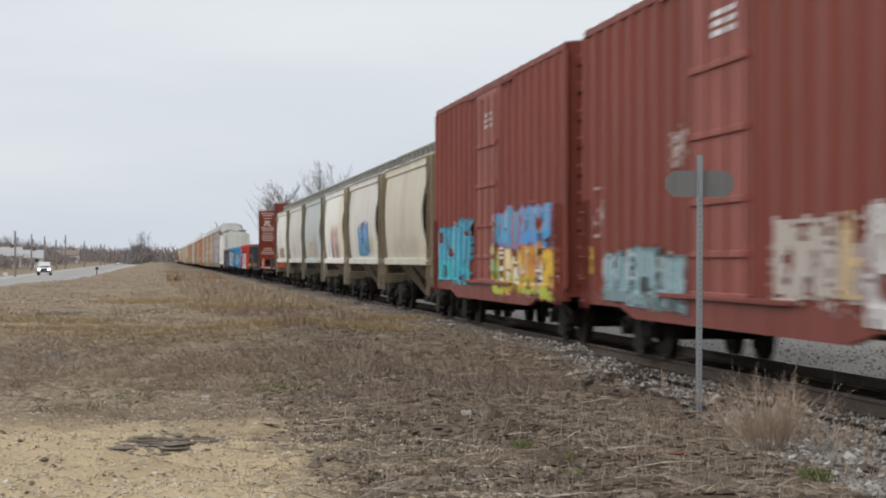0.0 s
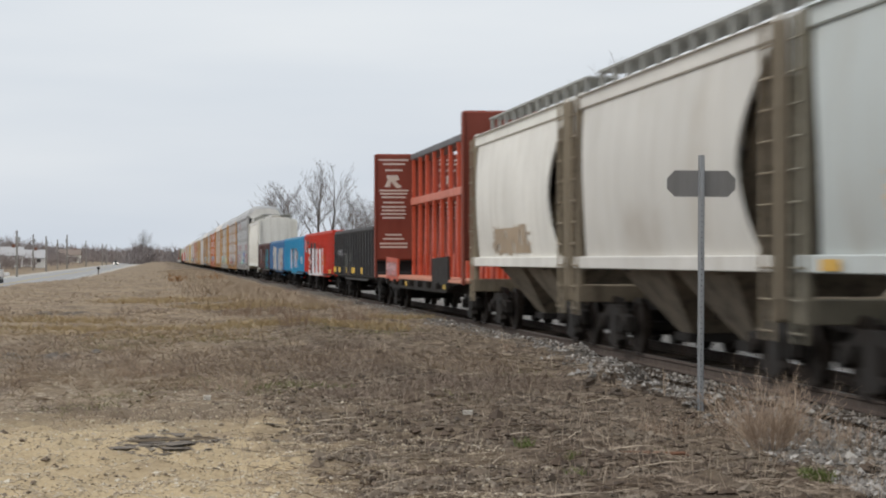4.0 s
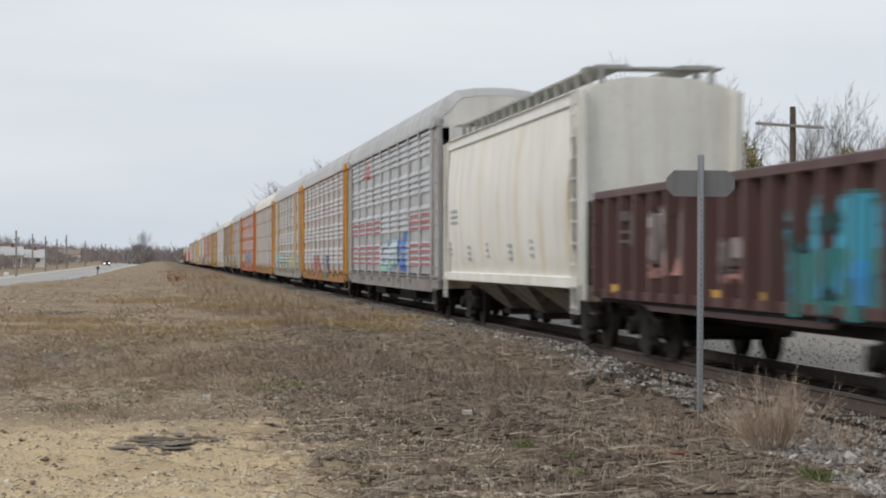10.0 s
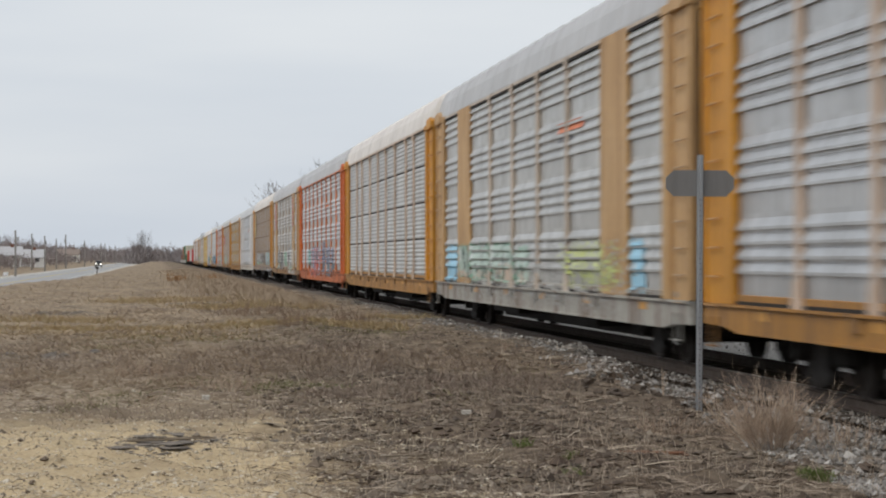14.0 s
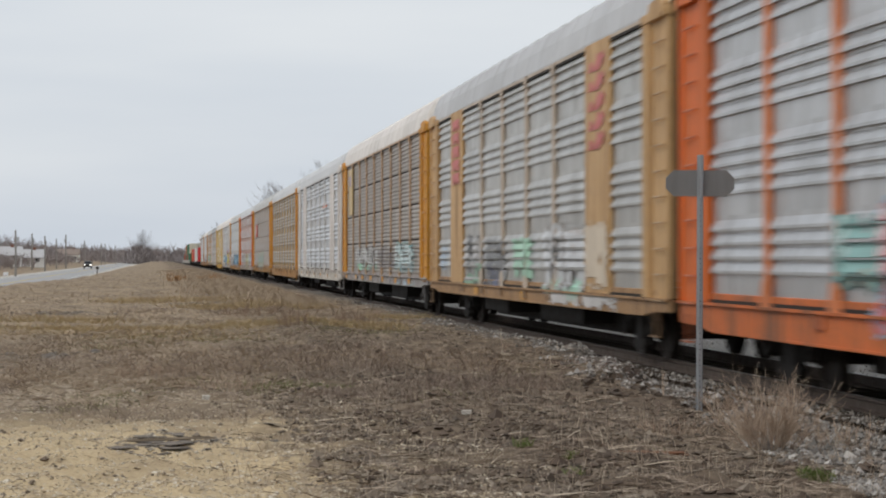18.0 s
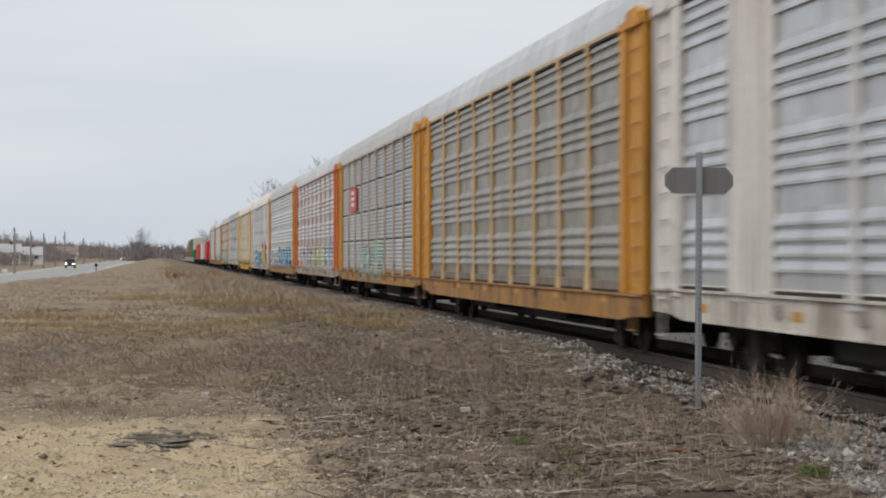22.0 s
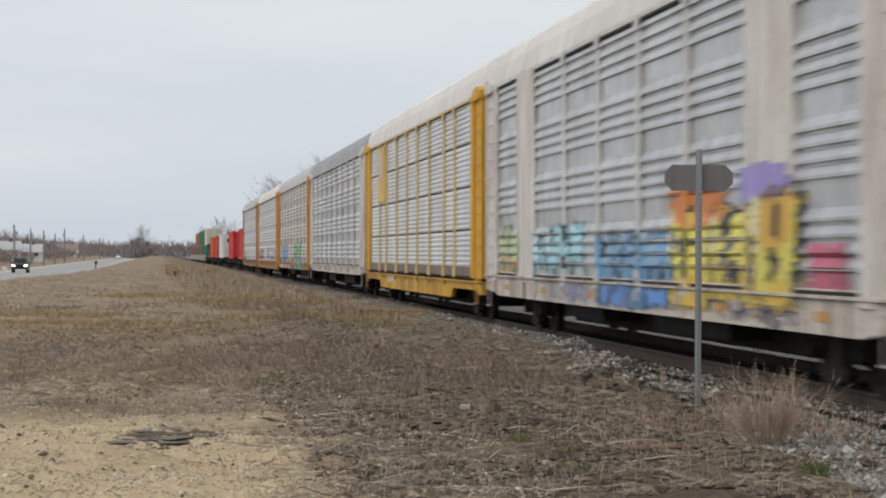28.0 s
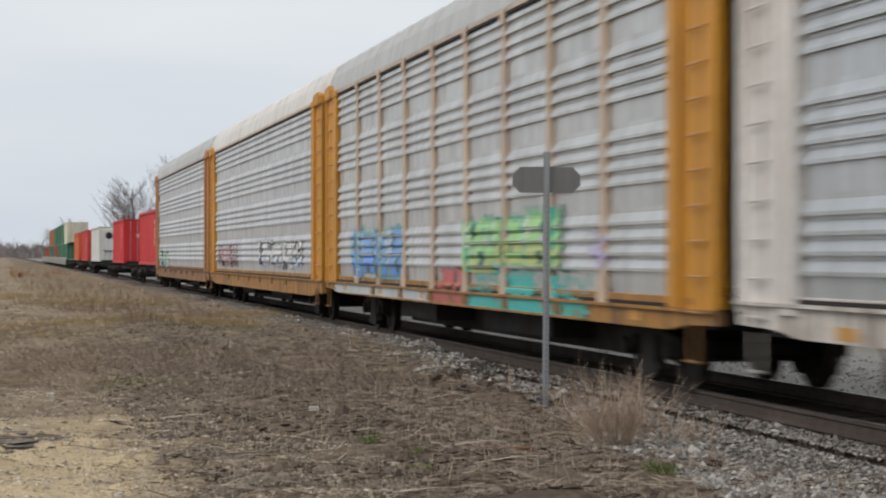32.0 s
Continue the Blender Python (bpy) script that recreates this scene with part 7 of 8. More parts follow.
DRYWEED = islands("dry_stems", [(0.44, 0.345, 0.26), (0.31, 0.225, 0.165), (0.52, 0.42, 0.32), (0.36, 0.255, 0.185), (0.25, 0.17, 0.12)])
REDWEED = islands("reddish_stems", [(0.27, 0.185, 0.13), (0.22, 0.155, 0.115), (0.33, 0.24, 0.165)])
GREENGRASS = islands("green_grass", [(0.12, 0.17, 0.045), (0.16, 0.21, 0.06), (0.10, 0.135, 0.04), (0.24, 0.21, 0.10)])


def shrub(name, label, cat, x, y, n, height, spread, seed, mat_, radius=0.004, lean=0.35, fork=3):
    g = ground_spot(x, y)
    e = thing(name, label, cat)
    stems(e, mat_, n, height, spread, seed, radius, fork, lean)
    e.matrix_basis = Matrix.Translation(g)
    return e


shrub("dry_weed_bush", "dry leafless weed bush beside the ballast", "bush", 2.31, 15.35, 84, 0.78, 0.24, 1, DRYWEED, 0.0023, 0.78, 11)
shrub("dry_weed_bush", "low dry weeds beside the ballast", "bush", 2.95, 16.0, 60, 0.34, 0.38, 2, DRYWEED, 0.002)
shrub("dry_weed_bush", "low dry weeds beside the ballast", "bush", 1.75, 17.2, 60, 0.30, 0.45, 3, DRYWEED, 0.002)
shrub("weed_stalk", "single pale dry weed stalk", "weed", 2.27, 22.4, 2, 0.66, 0.03, 4, DRYWEED, 0.0055, 0.08, 1)
shrub("weed_stalk", "single pale dry weed stalk", "weed", 0.92, 33.5, 3, 0.42, 0.06, 14, DRYWEED, 0.008, 0.15, 2)
shrub("weed_stalk", "single pale dry weed stalk", "weed", 1.12, 14.2, 1, 0.15, 0.02, 15, DRYWEED, 0.004, 0.1, 1)
shrub("reddish_weed_bush", "reddish brown dry weeds in the grass", "bush", -2.95, 43.5, 40, 0.6, 0.6, 5, REDWEED, 0.006)
shrub("reddish_weed_bush", "reddish brown dry weeds in the grass", "bush", -1.9, 47.0, 60, 0.55, 0.8, 6, REDWEED, 0.006)
shrub("reddish_weed_bush", "reddish brown dry weeds in the grass", "bush", -4.6, 52.0, 70, 0.6, 1.2, 7, REDWEED, 0.007)
shrub("dry_weed_bush", "low dry weeds in the grass", "bush", -3.6, 27.0, 70, 0.25, 0.8, 8, DRYWEED, 0.004)
shrub("dry_weed_bush", "low dry weeds in the grass", "bush", -2.4, 23.5, 80, 0.22, 0.9, 9, DRYWEED, 0.004)
for i, (bx, by) in enumerate(((-16.6, 136.0), (-15.0, 139.0), (-13.9, 133.0))):
    shrub("rusty_brush", "rust-coloured dead brush by the track", "bush", bx, by, 26, 0.75 - 0.12 * i, 1.0, 10 + i, islands("rusty_brush", [(0.30, 0.15, 0.06), (0.38, 0.21, 0.09), (0.22, 0.11, 0.05)]), 0.02, 0.7)


def tuft(x, y, r, n, label, mat_, h=0.12):
    a = rng.uniform(0, 6.28, n)
    rr = r * np.sqrt(rng.rand(n))
    px, py = x + np.cos(a) * rr, y + np.sin(a) * rr
    tagged(blades("grass_tuft", px, py, ground_at(px, py), rng.uniform(0.4, 1.0, n) * h, np.full(n, 0.005), 0.95, mat_, 0.5), label, "grass", kind="stuff")


for tx, ty, tr_, tn in ((2.36, 13.7, 0.13, 260), (2.62, 13.9, 0.07, 80), (0.56, 15.1, 0.07, 60), (0.82, 13.9, 0.06, 50), (0.80, 13.2, 0.07, 60), (-1.85, 24.0, 0.4, 180), (-1.2, 23.5, 0.3, 120), (1.42, 14.6, 0.1, 30)):
    tuft(tx, ty, tr_, tn, "small tuft of fresh green grass", GREENGRASS, 0.10)

# ---- litter on the ground ----
WOODM = grainy("weathered_wood", (0.22, 0.17, 0.12), (0.34, 0.28, 0.21), 6.0, 0.9, 0.5, (1, 8, 8))
REDWOOD = grainy("rotten_board", (0.17, 0.075, 0.04), (0.24, 0.12, 0.07), 6.0, 0.9, 0.5, (1, 8, 8))
DARKSLAB = grainy("old_asphalt", (0.16, 0.135, 0.112), (0.25, 0.21, 0.17), 5.0, 0.95, 0.6)


def chip(name, label, cat, x, y, size, seed, mat_, turn=0.0, lift=0.0):
    rs = random.Random(seed)
    bm = bmesh.new()
    bmesh.ops.create_cube(bm, size=1.0)
    bmesh.ops.subdivide_edges(bm, edges=bm.edges[:], cuts=2, use_grid_fill=True)
    for v in bm.verts:
        v.co = Vector((v.co.x * size[0] * rs.uniform(0.75, 1.15), v.co.y * size[1] * rs.uniform(0.7, 1.2), v.co.z * size[2] * rs.uniform(0.6, 1.2)))
    g = Geo()
    g.take(bm)
    ob = tagged(part(name, g, mat_), label, cat)
    p = ground_spot(x, y)
    ob.matrix_basis = pose(p.x, p.y, p.z + size[2] * 0.3 + lift, rs.uniform(-4, 4), rs.uniform(-4, 4), turn)


n = 520
u = rng.rand(n)
x = -2.0 + rng.normal(0, 0.22, n) + 0.1 * np.sin(u * 9)
y = 16.0 + rng.normal(0, 0.42, n)
tagged(pebbles("asphalt_crumbs", x, y, ground_at(x, y) + 0.003, rng.gamma(2.0, 0.008, n) + 0.010, islands("old_asphalt_crumbs", [(0.12, 0.105, 0.09), (0.18, 0.152, 0.125), (0.26, 0.22, 0.17), (0.15, 0.128, 0.105)]), 0.22), "crumbled patch of old dark asphalt", "asphalt", kind="stuff")
rk = random.Random(6)
for i in range(16):
    chip("asphalt_slab", "thin broken piece of old dark asphalt", "asphalt", -2.02 + rk.gauss(0, 0.22), 16.1 + rk.gauss(0, 0.34), (rk.uniform(0.08, 0.20), rk.uniform(0.15, 0.40), 0.007), 70 + i, DARKSLAB, rk.uniform(-60, 60), 0.006)
chip("wood_plank", "thin weathered board on the gravel", "plank", -2.0, 15.9, (0.6, 0.05, 0.02), 3, WOODM, 6, 0.04)
chip("wood_plank", "thin weathered board on the gravel", "plank", -1.62, 16.3, (0.3, 0.04, 0.02), 4, WOODM, -4, 0.01)
chip("rotten_board", "rotten reddish board lying in the dirt", "plank", 1.38, 14.25, (0.42, 0.09, 0.03), 5, REDWOOD, 5)
chip("wood_plank", "thin pale stick lying in the dirt", "stick", 1.2, 14.1, (0.5, 0.025, 0.025), 6, WOODM, 3)
chip("wood_plank", "thin pale stick lying in the dirt", "stick", -0.35, 14.75, (0.55, 0.03, 0.03), 7, WOODM, -3)
chip("pale_stone", "small pale stone on the dirt", "stone", -2.22, 20.4, (0.07, 0.05, 0.05), 8, SHOULDER)
chip("pale_stone", "small pale stone on the dirt", "stone", 0.19, 17.65, (0.08, 0.05, 0.04), 9, SHOULDER)
for i in range(16):
    cx, cy = rng.uniform(0.9, 2.1), rng.uniform(26.5, 31.5)
    chip("wood_chip", "splintered pale wood scrap in the dirt", "wood scrap", cx, cy, (rng.uniform(0.12, 0.35), rng.uniform(0.05, 0.12), 0.05), 20 + i, WOODM, rng.uniform(-60, 60))
SOIL = grainy("damp_soil", (0.085, 0.066, 0.052), (0.15, 0.118, 0.092), 9, 0.95, 0.8)
for i in range(30):
    cx, cy = rng.uniform(1.55, 2.35), rng.uniform(22.0, 26.5)
    chip("soil_lump", "dark broken lump of soil at the bank", "soil lump", cx, cy, (rng.uniform(0.05, 0.16), rng.uniform(0.05, 0.12), rng.uniform(0.03, 0.08)), 40 + i, SOIL, rng.uniform(-60, 60))


# ---- the road sign, seen from behind ----
def road_sign():
    e = thing("road_sign", "back of a small grey metal sign on a galvanised post", "sign")
    e.matrix_basis = pose(2.437, 20.7, float(ground_at(2.437, 20.7)), 0, 0.3, 2)
    top = 2.63
    prof_ = [(-0.031, -0.012), (-0.018, -0.012), (-0.012, 0.022), (0.012, 0.022), (0.018, -0.012), (0.031, -0.012), (0.031, -0.007), (0.021, -0.007), (0.015, 0.027), (-0.015, 0.027), (-0.021, -0.007), (-0.031, -0.007)]
    post_ = part("post", solid(Geo().prism([(p, -q) for p, q in prof_], -0.25, top, "z")), GALV, e, "galvanised channel post")
    w_, h_, c_ = 0.328, 0.125, 0.075
    zc = 2.36
    out = []
    for sx, sz, a0 in ((1, 1, 0), (-1, 1, 90), (-1, -1, 180), (1, -1, 270)):
        for k in range(2):
            a = radians(a0 + 90 * k)
            d = c_
            out.append((sx * (w_ - c_) + d * math.cos(a), zc + sz * (h_ - c_) + d * math.sin(a)))
    plate = paint("sign_back", (0.23, 0.222, 0.215), 0.5, 0.5, 0.2, (0.12, 0.11, 0.1), 0.03, 3.0)
    part("sign_plate", Geo().prism(out, 0.020, 0.024), plate, e, "bare grey sign back")
    for z in (zc - 0.07, zc + 0.07):
        part("bolt", Geo().tube((0, -0.034, z), (0, -0.018, z), 0.011, k=8), GALV, e)
    for k in range(47):
        z = 0.12 + k * 0.0508
        if abs(z - zc) > 0.13:
            part("punched_hole", shape("hole", lambda: Geo().tube((0, -0.0285, 0), (0, -0.0262, 0), 0.0048, k=8)), IRON, e, at=Matrix.Translation((0, 0, z)))
    return e


road_sign()


# ---- trees ----
BARK = grainy("grey_bark", (0.11, 0.092, 0.08), (0.18, 0.155, 0.135), 4.0, 0.95, 0.4)
TWIG = islands("twigs", [(0.12, 0.10, 0.088), (0.18, 0.152, 0.134), (0.145, 0.12, 0.105)])


def bare_tree(label, height, seed, spread=0.5, radius=0.2, twig=0.016, limbs_n=5, trunks=1, first=0.3):
    """Trunk, upright limbs, branches, twigs; each order thinner and turned up to the light."""
    rs = random.Random(seed)
    limbs, twigs = Geo(), Geo()

    def shoot(g, p, d, length, r0, r1, steps, sides, up):
        pts_ = [p]
        for k in range(steps):
            d = (d + Vector((rs.gauss(0, 0.06), rs.gauss(0, 0.06), up * rs.uniform(0.3, 1.0)))).normalized()
            q = p + d * (length / steps)
            g.tube(p, q, r0 + (r1 - r0) * k / steps, r0 + (r1 - r0) * (k + 1) / steps, sides, False)
            p = q
            pts_.append(q)
        return pts_

    def out(d, amount):
        a = rs.uniform(0, 6.28)
        return (d + Vector((math.cos(a), math.sin(a), rs.uniform(-0.15, 0.25))) * amount).normalized()

    def along(pts_, f):
        k = min(len(pts_) - 2, int(f * (len(pts_) - 1)))
        w = f * (len(pts_) - 1) - k
        return pts_[k].lerp(pts_[k + 1], w), (pts_[k + 1] - pts_[k]).normalized()

    for tk in range(trunks):
        a = 6.28 * tk / trunks + rs.random()
        lean_ = 0.16 if trunks > 1 else 0.03
        base_ = Vector((0.25 * math.cos(a), 0.25 * math.sin(a), -0.2)) if trunks > 1 else Vector((0, 0, -0.2))
        hh = height * rs.uniform(0.82, 1.0) if tk else height
        stem = shoot(limbs, base_, Vector((lean_ * math.cos(a), lean_ * math.sin(a), 1)).normalized(), hh * 0.86, radius, twig * 0.8, 8, 7, 0.04)
        for i in range(limbs_n + 4):
            f = first + (0.92 - first) * (i + rs.random() * 0.7) / (limbs_n + 4)
            p, d = along(stem, f)
            ln = hh * (0.58 - 0.36 * f) * rs.uniform(0.8, 1.15)
            r = max(twig, radius * (1 - f) * 0.36)
            limb = shoot(limbs, p, out(d, spread * 1.35), ln, r, twig * 0.5, 6, 5, 0.045)
            for j in range(8):
                p2, d2 = along(limb, 0.15 + 0.83 * (j + rs.random() * 0.6) / 8)
                br = shoot(twigs, p2, out(d2, 0.55), ln * rs.uniform(0.28, 0.5), max(twig * 0.55, r * 0.28), twig * 0.30, 3, 3, 0.06)
                for k in range(4):
                    p3, d3 = along(br, 0.2 + 0.75 * (k + rs.random() * 0.6) / 4)
                    tw = shoot(twigs, p3, out(d3, 0.45), ln * rs.uniform(0.12, 0.24), twig * 0.42, twig * 0.25, 2, 3, 0.08)
                    p4, d4 = along(tw, 0.5)
                    shoot(twigs, p4, out(d4, 0.5), ln * rs.uniform(0.06, 0.12), twig * 0.38, twig * 0.22, 1, 3, 0.1)
    top = max(v[2] for v in limbs.v + twigs.v)
    f = height / top
    for g in (limbs, twigs):
        g.v = [(x * f, y * f, z * f) for x, y, z in g.v]
    e = thing("bare_tree", label, "tree", "bare trees")
    part("trunk", limbs, BARK, e)
    part("crown", twigs, TWIG, e, "leafless twigs")
    return e


def stand(tree, x, y, turn=0, size=1.0):
    tree.matrix_basis = pose(x, y, float(ground_at(x, y)) - 0.05, 0, 0, turn) @ Matrix.Scale(size, 4)
    return tree


t1 = stand(bare_tree("tall slender leafless tree by the track", 14.2, 3, 0.38, 0.17, 0.0150, 8), 11.9, 135, 0)
t2 = stand(bare_tree("tall many-stemmed leafless tree by the track", 14.4, 5, 0.40, 0.14, 0.0150, 7, 2), 15.3, 136, 40)
t3 = stand(bare_tree("broad leafless tree with fine twigs", 11.6, 8, 0.48, 0.15, 0.0145, 7, 2), 21.0, 122, 10)
t4 = stand(bare_tree("slim leafless tree by the track", 11.6, 11, 0.45, 0.12, 0.0144, 7), 18.2, 134, 70)
t5 = stand(bare_tree("small rounded leafless tree by the track", 10.6, 14, 0.40, 0.12, 0.0150, 8, 1), 9.0, 145, 0)
t6 = stand(bare_tree("large spreading leafless tree beyond the track", 15.6, 17, 0.62, 0.32, 0.0272, 8, 2, 0.2), -17.2, 305, 20)
t7 = stand(bare_tree("large spreading leafless tree beyond the track", 13.6, 23, 0.60, 0.27, 0.0272, 8, 2, 0.2), -21.5, 300, 60)
for i, (src, x, y, sz) in enumerate(((t6, -12.4, 310, 0.72), (t7, -25.0, 335, 0.9), (t5, 3.0, 168, 0.85), (t3, 8.5, 190, 0.72), (t5, -2.0, 215, 0.95), (t3, 5.2, 225, 0.9), (t1, 1.0, 235, 0.62), (t5, -6.5, 245, 0.9),
                                     (t3, -9.0, 260, 0.85), (t2, 4.5, 205, 0.62), (t4, 8.2, 178, 0.75), (t7, -10.5, 285, 0.62), (t4, -4.0, 232, 0.8), (t5, 6.6, 200, 0.9), (t3, 26.0, 128, 0.9), (t2, 24.0, 140, 0.85),
                                     (t6, -52, 520, 0.72), (t7, -58, 540, 0.7), (t5, -45, 470, 0.8), (t1, 23.2, 126, 0.7), (t5, 28, 122, 0.9), (t3, 32, 130, 1.0), (t6, -140, 1010, 1.05))):
    stand(copy_thing(src, Matrix()), x, y, i * 67 % 360, sz)


NEEDLE = islands("cedar_leaves", [(0.19, 0.175, 0.07), (0.25, 0.22, 0.09), (0.32, 0.26, 0.13), (0.15, 0.15, 0.06), (0.36, 0.29, 0.16)])


def cedar(label, height, radius, seed):
    rs = np.random.RandomState(seed)
    e = thing("cedar_tree", label, "tree", "evergreen trees")
    part("trunk", Geo().tube((0, 0, -0.2), (0, 0, height * 0.97), 0.13, 0.02, 7), BARK, e)
    n = 26000
    z = height * (1 - np.sqrt(rs.rand(n)) * 0.95)
    lob = 1 + 0.22 * np.sin(z * 2.1 + seed)
    ang = rs.uniform(0, 6.28, n)
    lobe = 1 + 0.34 * np.sin(ang * 3 + z * 1.7 + seed) + 0.24 * np.sin(ang * 7 - z * 3.1) + 0.12 * np.sin(ang * 13 + z * 6.3)
    r = radius * (1 - z / height) ** 0.42 * np.clip(lob * lobe, 0.25, 1.6) * rs.uniform(0.35, 1.0, n) ** 0.5
    c = np.stack([r * np.cos(ang), r * np.sin(ang), z], -1)
    sz = rs.uniform(0.03, 0.085, n)
    v = c[:, None, :] + rs.normal(0, 1, (n, 4, 3)) * sz[:, None, None] * np.array([0.8, 0.8, 1.1])
    f = (np.arange(n)[:, None] * 4 + np.array([0, 1, 2])[None]).tolist() + (np.arange(n)[:, None] * 4 + np.array([0, 2, 3])[None]).tolist()
    me = bpy.data.meshes.new("crown")
    me.from_pydata(v.reshape(-1, 3).tolist(), [], f)
    part("crown", me, NEEDLE, e, "olive-green scaly foliage")
    return e


c1 = stand(cedar("olive-green cedar tree with ragged crown", 10.9, 2.5, 2), 12.9, 125)
c2 = stand(cedar("olive-green cedar tree with ragged crown", 9.0, 2.3, 4), 14.2, 124)
c3 = stand(cedar("olive-green cedar tree with ragged crown", 8.8, 2.0, 6), 16.6, 122)
for src, x, y, sz in ((c1, 16.0, 128, 0.85), (c2, 11.2, 126, 0.72), (c3, 13.2, 121, 0.8), (c2, 19.6, 124, 0.8), (c3, 22.5, 121, 0.9), (c1, 25.6, 118, 0.9), (c2, 18.2, 126, 0.7), (c3, 28.5, 120, 1.0)):
    stand(copy_thing(src, Matrix()), x, y, x * 40 % 360, sz)


# far woods: thin leafless stems, too many to count
def woods(name, label, pts, h0, h1, seed, mat_, thick, spread=0.16):
    rs = np.random.RandomState(seed)
    V, F = [], []
    for x, y in pts:
        z = float(ground_at(x, y)) - 0.1
        h = rs.uniform(h0, h1)
        lx, ly = rs.normal(0, 0.05, 2) * h
        base = np.array([x, y, z])
        tip = base + np.array([lx, ly, h])
        ends = [(base, base + (tip - base) * 0.7, thick * 1.5)]
        for k in range(13):
            f0 = rs.uniform(0.2, 0.62)
            p = base + (tip - base) * f0
            a = rs.uniform(0, 6.28)
            ln = h * rs.uniform(0.22, 0.46)
            q = p + np.array([math.cos(a) * ln * spread * 3.6, math.sin(a) * ln * spread * 3.6, ln * rs.uniform(0.55, 1.0)])
            ends.append((p, q, thick * 0.8))
            for j in range(2):
                pp = p + (q - p) * rs.uniform(0.3, 0.9)
                qq = pp + np.array([rs.normal(0, 0.35), rs.normal(0, 0.35), rs.uniform(0.3, 0.9)]) * ln * 0.55
                ends.append((pp, qq, thick * 0.55))
        for p, q, w in ends:
            k = len(V)
            V += [p + np.array([-w / 2, 0, 0]), p + np.array([w / 2, 0, 0]), q + np.array([0, 0, 0]), p + np.array([0, w / 2, 0])]
            F += [(k, k + 1, k + 2), (k + 1, k + 3, k + 2), (k + 3, k, k + 2)]
    return tagged(mesh_from(name, V, F, mat_), label, "woods", kind="stuff")


# twig tones lightened and greyed: distance haze is put into the colour
WOODY = islands("hazed_far_twigs", [(0.22, 0.185, 0.175), (0.28, 0.24, 0.225), (0.33, 0.285, 0.27), (0.25, 0.21, 0.205), (0.19, 0.165, 0.15)])
pts = []
for i in range(1500):
    d = 1 / rng.uniform(1 / 1500, 1 / 400)
    pts.append((-0.1336 * d + ROAD_OFF - rng.uniform(26, 75), d))
woods("far_woods", "leafless brown woods beyond the road", pts, 5, 9.5, 3, WOODY, 0.16)
pts = [(-0.1336 * d + ROAD_OFF - rng.uniform(16, 40), d) for d in 1 / rng.uniform(1 / 1200, 1 / 300, 1900)]
woods("roadside_brush", "dense brown brush beyond the road", pts, 1.5, 4.5, 5, WOODY, 0.15, 0.3)
pts = [(rng.uniform(-560, 60), rng.uniform(1250, 1700)) for i in range(1700)]
woods("far_woods", "leafless brown woods on the horizon", pts, 6, 12, 7, WOODY, 0.40)
pts = []
for i in range(900):
    s = 1 / rng.uniform(1 / 1200, 1 / 165)
    p = track(s, AXIS + rng.uniform(22, 60))
    pts.append((p.x, p.y))
woods("trackside_woods", "leafless woods beyond the track", pts, 4.0, 8.0, 9, WOODY, 0.07)


# dense brush and thickets that close the horizon, too many stems to count
def thicket(name, label, x, y, low, high, width, seed, mat_):
    h = (low + (high - low) * rough_field(x, y * 0.2, seed, 9.0)) * rng.uniform(0.55, 1.1, len(x))
    return tagged(blades(name, x, y, ground_at(x, y) + h * rng.uniform(0.0, 0.55, len(x)) - 0.2, h * rng.uniform(0.35, 0.6, len(x)), width * rng.uniform(0.5, 1.4, len(x)), 1.1, mat_, 0.2), label, "woods", kind="stuff")


# pale grey mix with the air's haze painted into the stems
GREYWOODS = islands("hazed_thicket_twigs", [(0.19, 0.165, 0.16), (0.24, 0.21, 0.205), (0.31, 0.275, 0.265), (0.21, 0.185, 0.185), (0.27, 0.235, 0.22)])
d = 1 / rng.uniform(1 / 1300, 1 / 430, 42000)
thicket("far_thicket", "dense grey-brown leafless thicket beyond the road", -0.1336 * d + ROAD_OFF - rng.uniform(24, 62, len(d)), d, 3.0, 9.0, 0.26, 91, GREYWOODS)
d = rng.uniform(1250, 1600, 22000)
thicket("far_thicket", "grey-brown leafless woods on the horizon", rng.uniform(-420, 40, len(d)), d, 4.0, 13.0, 0.55, 92, GREYWOODS)
x = -141 + rng.normal(0, 2.6, 1500)
thicket("far_thicket", "rounded clump of leafless trees at the bend", x, 1010 + rng.normal(0, 6, len(x)), 9.5, 3.0 + 9.5 * np.exp(-((x + 141) / 6) ** 2), 0.32, 93, GREYWOODS)


# ---- poles ----
POLEWOOD = grainy("pole_wood", (0.10, 0.075, 0.058), (0.16, 0.125, 0.10), 3.0, 0.95, 0.4, (4, 4, 0.4))
GREYWOOD = grainy("grey_pole_wood", (0.24, 0.22, 0.20), (0.34, 0.315, 0.29), 3.0, 0.95, 0.3, (4, 4, 0.4))


